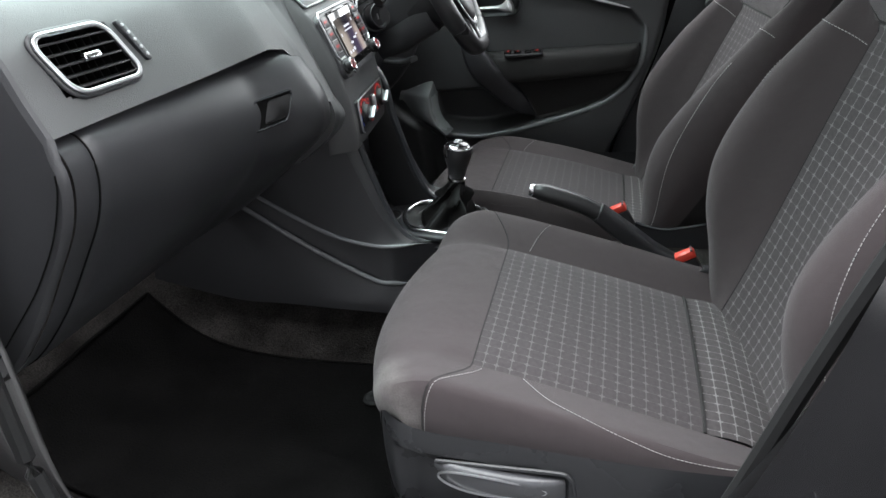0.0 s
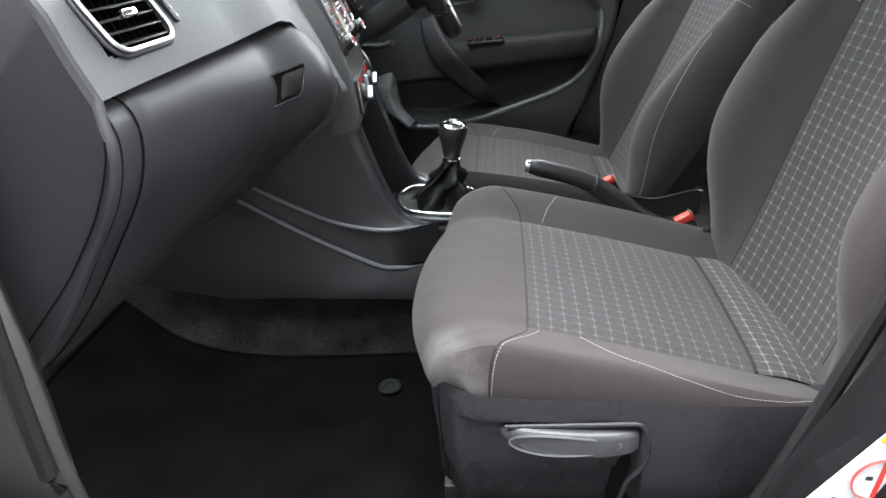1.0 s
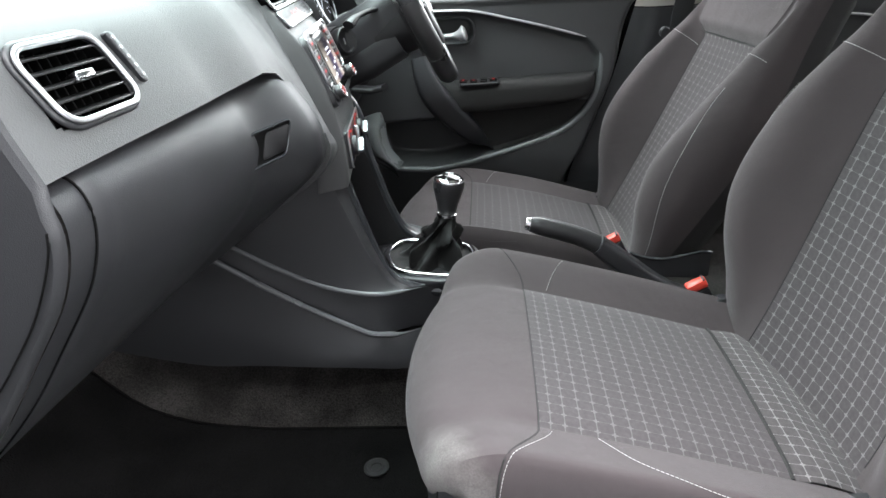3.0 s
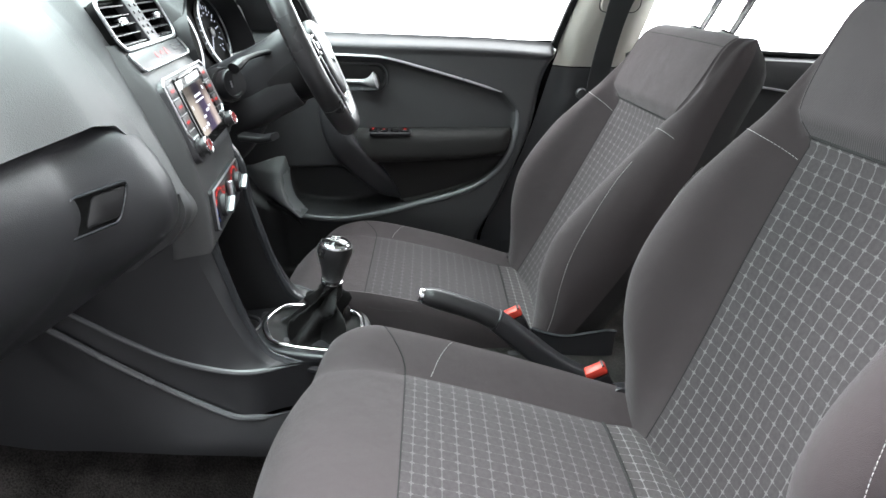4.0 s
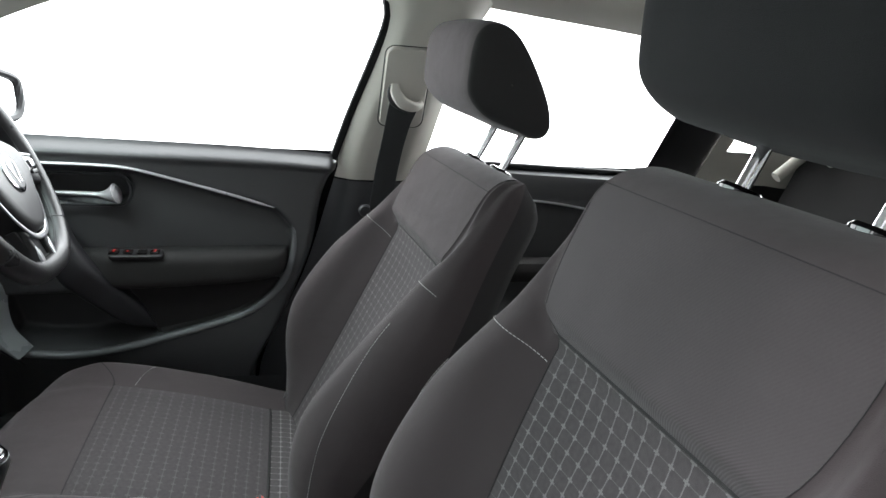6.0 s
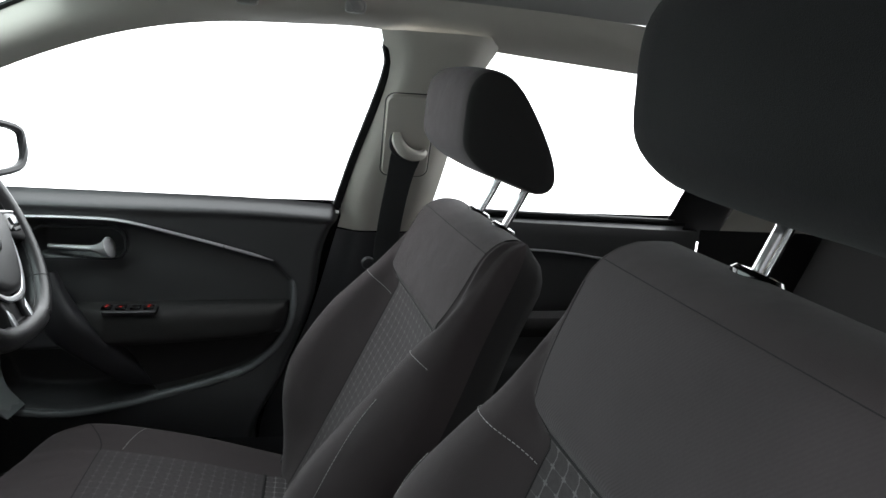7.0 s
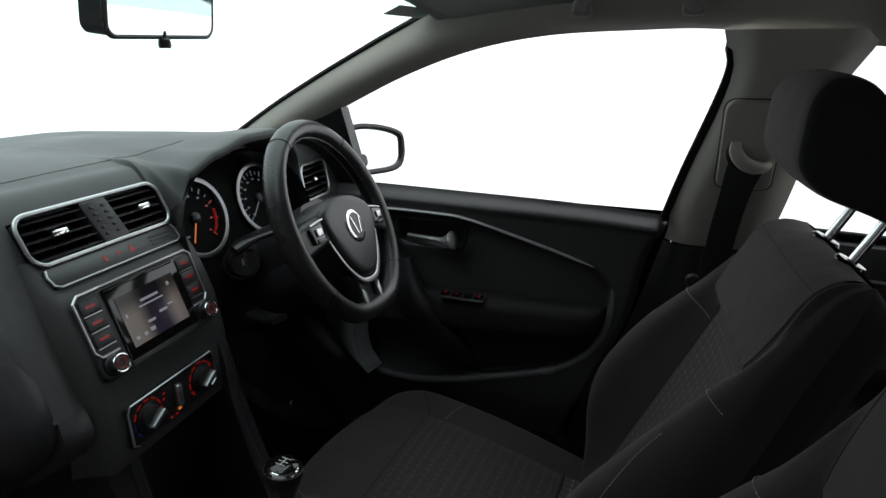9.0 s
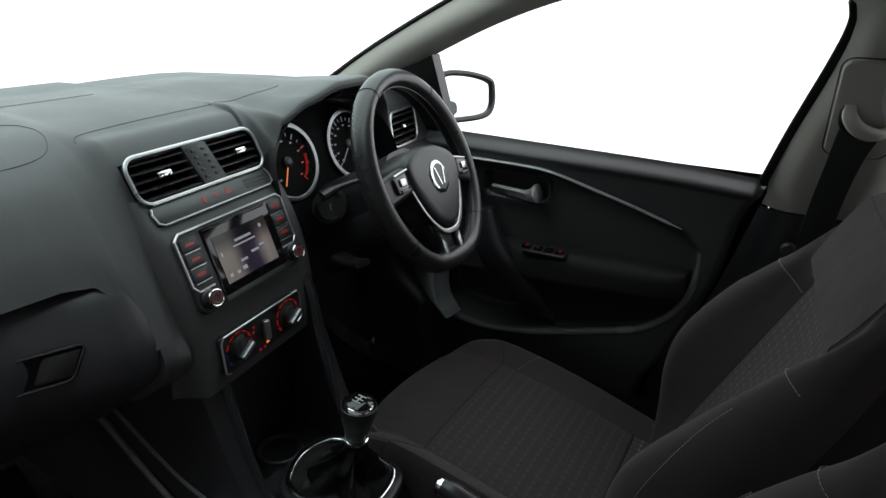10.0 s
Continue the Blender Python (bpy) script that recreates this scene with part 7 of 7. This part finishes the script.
# ---- centre console ----
def build_console():
    base = thing("centre_console", (-0.3, 0, 0.38), "dark plastic centre console running down to the gear lever", "console")
    TOP = [(-0.50, 0.80), (-0.447, 0.735), (-0.434, 0.660), (-0.419, 0.600), (-0.398, 0.530), (-0.372, 0.476), (-0.335, 0.456), (-0.290, 0.445)]
    L1 = [(-0.82, 0.680), (-0.66, 0.585), (-0.56, 0.525), (-0.483, 0.488), (-0.40, 0.470), (-0.32, 0.464), (-0.15, 0.455)]
    L2 = [(-0.84, 0.665), (-0.68, 0.562), (-0.55, 0.475), (-0.43, 0.408), (-0.385, 0.394), (-0.338, 0.388), (-0.15, 0.385)]
    BOT = [(-0.90, 0.40), (-0.72, 0.360), (-0.60, 0.355), (-0.46, 0.346), (-0.35, 0.33), (-0.15, 0.32)]
    ts = lin(0, 1, 40)

    def along(pts):
        return spline([(x, 0, z) for x, z in pts], 40)
    t, a, b, c = along(TOP), along(L1), along(L2), along(BOT)

    def narrow(x):
        return 1.0 - 0.30 * smooth(-0.42, -0.27, x) - 0.25 * smooth(-0.31, -0.20, x)
    for s in (-1, 1):
        def upper(u, v):
            p = t[v].lerp(a[v], u)
            y = 0.100 + 0.050 * smooth(0.0, 0.12, u) ** 0.5 * 0.6 + 0.022 * u
            return (p.x, s * (y if u < 0.05 else 0.10 + (y - 0.10) * max(0.0, (narrow(p.x) - 0.7) / 0.3) + 0.006), p.z)
        part("side_panel", grid(upper, [0, 0.01, 0.03, 0.06, 0.1] + lin(0.16, 1, 14), range(40)), PLASTIC, base, "dark grained console side")
        part("mid_panel", grid(lambda u, v: (a[v].lerp(b[v], u).x, s * (0.150 + 0.012 * u) * narrow(a[v].x), a[v].lerp(b[v], u).z), lin(0, 1, 5), range(40 if s < 0 else 30)), PLASTIC, base, "dark grained lower side strip")
        part("lower_panel", grid(lambda u, v: (b[v].lerp(c[v], u).x, s * (0.166 + 0.03 * math.sin(u * math.pi / 2)) * narrow(b[v].x), b[v].lerp(c[v], u).z), lin(0, 1, 7), range(40)), PLASTIC, base, "dark grained tunnel side")
        # pale beads stand for the light caught along the console ridges
        part("edge_bead", tube([(p.x, s * 0.1585 * narrow(p.x), p.z) for p in a], 0.0042, n=8, up=(0, 1, 0), scale=lambda t: 1 - 0.98 * smooth(0.72, 0.85, t)), HIGHLIT_EDGE, base)
        part("edge_bead", tube([(p.x, s * 0.170 * narrow(p.x), p.z) for p in b], 0.0048, n=8, up=(0, 1, 0), scale=lambda t: 1 - 0.98 * smooth(0.72, 0.85, t)), HIGHLIT_EDGE, base)
        # inner cheek and rounded top edge
        part("top_edge", tube([(p.x - 0.004, s * 0.104, p.z - 0.002) for p in t], 0.009, n=10, up=(0, 1, 0)), BEAD, base, "rounded console edge")
        part("inner_cheek", grid(lambda u, v: (t[v].x - 0.06 * u, s * (0.097 - 0.010 * u), t[v].z - 0.08 * u), lin(0, 1, 4), range(40)), BLACK_PLASTIC, base)
    # shelf ahead of the lever with a cup ring
    part("shelf", grid(lambda u, v: (-0.50 + 0.12 * u, v, 0.452 - 0.01 * (1 - u)), lin(0, 1, 4), lin(-0.10, 0.10, 6)), BLACK_PLASTIC, base, "black shelf floor")
    part("shelf_back", grid(lambda u, v: (-0.50 + 0.01 * u, v, 0.44 + 0.22 * u), lin(0, 1, 4), lin(-0.10, 0.10, 6)), BLACK_PLASTIC, base)
    part("cup_ring", tube([(-0.445 + 0.036 * math.cos(q), 0.0 + 0.036 * math.sin(q), 0.462) for q in lin(0, 2 * math.pi, 33)[:-1]], 0.004, True, 8), BLACK_PLASTIC, base, "round cup holder rim")
    # deck round the lever and on to the handbrake
    part("deck", grid(lambda u, v: (u, v, curve1([(-0.42, 0.455), (-0.25, 0.442), (-0.20, 0.385), (0.0, 0.355), (0.35, 0.35)], u) - 0.012 * smooth(0.06, 0.095, abs(v))), lin(-0.42, 0.38, 60), lin(-0.095, 0.095, 15)), PLASTIC, base, "dark grained console deck")
    part("deck_side", join(*[grid(lambda u, v: (u, s * (0.095 + 0.01 * v), curve1([(-0.42, 0.443), (-0.25, 0.430), (-0.20, 0.373), (0.0, 0.343), (0.35, 0.338)], u) * (1 - v) + 0.25 * v), lin(-0.42, 0.38, 24), lin(0, 1, 5)) for s in (-1, 1)]), PLASTIC, base)
    part("rear_tray", slab(rrect(0.12, 0.09, 0.02), -0.004, 0.012, basis((0.24, 0.0, 0.352), (1, 0, 0), (0, 1, 0)), 0.004), PLASTIC, base, "small dark tray")
    return base


build_console()


def build_gear_lever():
    base = thing("gear_lever", (-0.32, 0.0, 0.45), "gear lever with black knob, leather gaiter and chrome surround", "gear lever")
    m = basis((-0.319, 0.0, 0.458), (0, 1, 0), (-1, 0, 0.06))
    o = spline2([(-0.066, -0.078), (0, -0.085), (0.052, -0.074), (0.068, -0.045), (0.074, 0.020), (0.066, 0.062), (0.018, 0.082), (-0.026, 0.074), (-0.060, 0.052), (-0.071, 0.010), (-0.075, -0.055)], 60)
    part("surround", sweep([m @ Vector((x, y, 0.004)) for x, y in o], rrect(0.010, 0.009, 0.003), True, up=m.to_3x3() @ Vector((0, 0, 1))), CHROME, base, "chrome gaiter surround")
    part("plinth", sweep([m @ Vector((x * 1.08, y * 1.07, -0.008)) for x, y in o], rrect(0.02, 0.018, 0.006), True, up=m.to_3x3() @ Vector((0, 0, 1))), PLASTIC, base, "dark plastic plinth")
    top = Vector((-0.282, 0.004, 0.545))

    def gaiter(u, v):
        a = 2 * math.pi * u
        k = u * len(o)
        i = int(k) % len(o)
        x, y = o[i]
        foot = m @ Vector((x * 0.96, y * 0.96, 0.0))
        c = (m @ Vector((0, 0, 0))).lerp(top, v)
        shrink = (1 - v) ** 1.7
        r0 = foot - (m @ Vector((0, 0, 0)))
        ring = Vector((math.cos(math.atan2(r0.y, r0.x)) * 0.017, math.sin(math.atan2(r0.y, r0.x)) * 0.017, 0))
        fold = 0.020 * math.sin(a * 4 + 5.0 * v + 0.7) * math.sin(math.pi * min(1, v * 1.15)) * (1 - 0.45 * v) + 0.012 * math.sin(a * 7 - 9 * v) * math.sin(math.pi * v)
        d = Vector((r0.x, r0.y, 0)).normalized()
        sag = -0.020 * math.sin(math.pi * min(1, v * 2.4)) if v < 0.42 else 0
        return c + r0 * shrink * (1 - v) ** 0.2 + ring * smooth(0, 1, v) + d * fold + Vector((0, 0, sag + 0.010 * math.sin(a * 5 + 2) * math.sin(math.pi * v) * (1 - v)))
    part("gaiter", grid(gaiter, lin(0, 1, 61)[:-1], lin(0, 1, 36), close_u=True), GAITER, base, "black creased leather gaiter")
    tilt = basis(top, (0, 1, 0), (-1, 0, 0.12)) @ Matrix.Scale(1.14, 4)
    part("collar", lathe([(0.014, 0.0), (0.0165, 0.001), (0.0165, 0.005), (0.014, 0.006)], tilt, 24), CHROME, base, "chrome collar")
    part("knob", lathe([(0.0125, 0.005), (0.0155, 0.009), (0.0175, 0.022), (0.0222, 0.038), (0.0256, 0.052), (0.0246, 0.061)], tilt, 32), LEATHER, base, "black leather knob")
    part("knob_ring", lathe([(0.0236, 0.0585), (0.0240, 0.061), (0.0228, 0.064), (0.0195, 0.0665), (0.019, 0.064)], tilt, 32), CHROME, base, "chrome knob rim")
    cap = part("knob_cap", lathe([(0.0198, 0.0640), (0.0185, 0.0675), (0.012, 0.0700), (0.002, 0.0708)], tilt, 28), GLOSS, base, "gloss black cap with shift pattern")
    for x in (-0.007, 0.0, 0.007):
        part("shift_mark", rbox(x, 0, 0.0708, 0.0011, 0.013, 0.0006, 0, tilt), LABEL_WHITE, cap)
    part("shift_mark", rbox(0, 0, 0.0708, 0.014, 0.0011, 0.0006, 0, tilt), LABEL_WHITE, cap)


build_gear_lever()


def build_handbrake():
    base = thing("handbrake", (0.02, 0.008, 0.40), "black leather handbrake lever with bright release button, lowered", "handbrake")
    p = [Vector((-0.128, 0.008, 0.520)), Vector((-0.10, 0.008, 0.513)), Vector((-0.04, 0.008, 0.493)), Vector((0.0, 0.006, 0.474)), Vector((0.055, 0.004, 0.430)), Vector((0.107, 0.002, 0.388)), Vector((0.16, 0.002, 0.358)), Vector((0.22, 0.002, 0.338))]
    part("grip", sweep(spline(p[:4], 24), circle(0.0165, 16, 0.0175), up=(0, 0, 1), scale=lambda t: 0.80 + 0.22 * smooth(0, 0.3, t)), LEATHER, base, "black leather grip")
    part("lever", sweep(spline(p[3:], 16), rrect(0.034, 0.036, 0.010), up=(0, 0, 1), scale=lambda t: 1.0 + 0.25 * t), PLASTIC, base, "dark plastic lever body")
    way = (p[0] - p[1]).normalized()
    mb = basis(p[0], (0, 1, 0), way.cross(Vector((0, 1, 0))))
    if (mb.to_3x3() @ Vector((0, 0, 1))).dot(way) < 0:
        mb = basis(p[0], (0, -1, 0), way.cross(Vector((0, 1, 0))))
    part("release_button", lathe([(0.0125, -0.012), (0.0125, 0.004), (0.011, 0.008), (0.004, 0.0095)], mb, 20), CHROME, base, "bright release button")
    part("grip_ring", tube([p[3] + Vector((0, 0.0175 * math.cos(a), 0.0175 * math.sin(a))) + Vector((0.0065 * math.sin(a), 0, 0)) for a in lin(0, 2 * math.pi, 25)[:-1]], 0.0018, True, 6), PLASTIC, base)


build_handbrake()


def build_buckle(x, y, z, yaw):
    base = thing("belt_buckle", (x, y, z - 0.10), "black seat belt buckle with bright red release button", "belt buckle", "belt buckles")
    m = Matrix.Translation((x, y, z)) @ Matrix.Rotation(yaw, 4, "Z") @ Matrix.Rotation(radians(-28), 4, "Y")
    part("case", rbox(0.0, 0, -0.045, 0.034, 0.024, 0.075, 0.006, m), BLACK_PLASTIC, base, "black buckle case")
    bt = part("button", rbox(0.0, 0, 0.0, 0.036, 0.021, 0.016, 0.004, m), RED, base, "bright red button")
    part("slot", rbox(0.014, 0, 0.0075, 0.004, 0.018, 0.004, 0.0005, m), BLACK_PLASTIC, bt)
    part("stalk", sweep([m @ Vector((0, 0, -0.08)), m @ Vector((0.01, 0, -0.12)), m @ Vector((0.03, 0, -0.16))], rrect(0.012, 0.022, 0.004)), BLACK_PLASTIC, base)


build_buckle(0.036, 0.074, 0.452, 0.0)
build_buckle(0.155, -0.091, 0.436, 0.0)


# ---- floor mats ----
def build_floor_mat(side):
    base = thing("floor_mat", (-0.55, side * 0.41, 0.21), "black carpet floor mat in the footwell with a fixing eyelet", "floor mat", "floor mats")

    def fn(u, v):
        x = -0.93 + 0.66 * u
        y = side * (0.20 + 0.42 * v)
        prof = curve1([(-0.93, 0.36), (-0.84, 0.268), (-0.70, 0.222), (-0.5, 0.214), (-0.2, 0.214)], x)
        return (x, y, prof + 0.004 + 0.003 * noise.noise(Vector((x * 7, y * 7, 1))) + 0.012 * smooth(0.92, 1.0, v))
    part("carpet_sheet", grid(fn, lin(0, 1, 30), lin(0, 1, 24)), MAT_PILE, base, "black pile carpet")
    edge = [fn(u, 0) for u in lin(0, 1, 20)] + [fn(1, v) for v in lin(0, 1, 14)] + [fn(u, 1) for u in lin(1, 0, 20)] + [fn(0, v) for v in lin(1, 0, 14)]
    part("binding", tube(edge, 0.0035, True, 6), MAT_PILE, base, "black bound edge")
    m = basis((-0.402, side * 0.303, 0.222), (1, 0, 0), (0, 1, 0))
    ey = part("eyelet", lathe([(0.021, 0.0), (0.021, 0.003), (0.016, 0.005), (0.010, 0.003), (0.009, 0.001)], m, 28), RUBBER, base, "dark round fixing eyelet")


build_floor_mat(-1)
build_floor_mat(1)


# pedals
for x, y, w, h in ((-0.80, 0.20, 0.05, 0.07), (-0.79, 0.30, 0.06, 0.055), (-0.83, 0.40, 0.04, 0.12)):
    pd = thing("pedal", (x, y, 0.33), "black ribbed rubber foot pedal on a steel arm", "pedal", "pedals")
    mp_ = basis((x, y, 0.36), (0, 1, 0), (-0.5, 0, 0.9))
    part("pad", slab(rrect(w, h, 0.008), -0.006, 0.006, mp_, 0.003), RUBBER, pd, "black rubber pad")
    part("arm", tube([(x - 0.01, y, 0.37), (x - 0.06, y, 0.48), (x - 0.10, y, 0.62)], 0.008), GREY_STEEL, pd)
part_bin = thing("fuse_cover", (-0.62, 0.60, 0.50), "dark slatted lower side cover beside the footwell", "cover")
for i in range(4):
    part("slat", rbox(-0.60, 0.640, 0.36 + 0.022 * i, 0.12, 0.008, 0.008, 0.003), PLASTIC, part_bin)
part("plate", rbox(-0.60, 0.652, 0.40, 0.16, 0.012, 0.12, 0.006), PLASTIC, part_bin)


# ---- rear bench ----
def build_bench():
    base = thing("rear_bench", (1.1, 0, 0.3), "dark cloth rear bench behind the front seats", "bench seat")
    part("cushion", rbox(0.98, 0, 0.40, 0.50, 1.24, 0.18, 0.06), FABRIC_DARK, base, "dark cloth cushion")
    part("backrest", rbox(1.30, 0, 0.68, 0.16, 1.22, 0.52, 0.05, Matrix.Translation((1.30, 0, 0.68)) @ Matrix.Rotation(0.35, 4, "Y") @ Matrix.Translation((-1.30, 0, -0.68))), FABRIC_DARK, base, "dark cloth backrest")
    for y in (-0.38, 0.38):
        hd = part("headrest", rbox(1.42, y, 0.99, 0.09, 0.25, 0.13, 0.04), FABRIC_DARK, base, "dark cloth headrest")
        part("headrest_post", tube([(1.40, y - 0.05, 0.86), (1.41, y - 0.05, 0.95)], 0.006), CHROME, base)
        part("headrest_post", tube([(1.40, y + 0.05, 0.86), (1.41, y + 0.05, 0.95)], 0.006), CHROME, base)


build_bench()
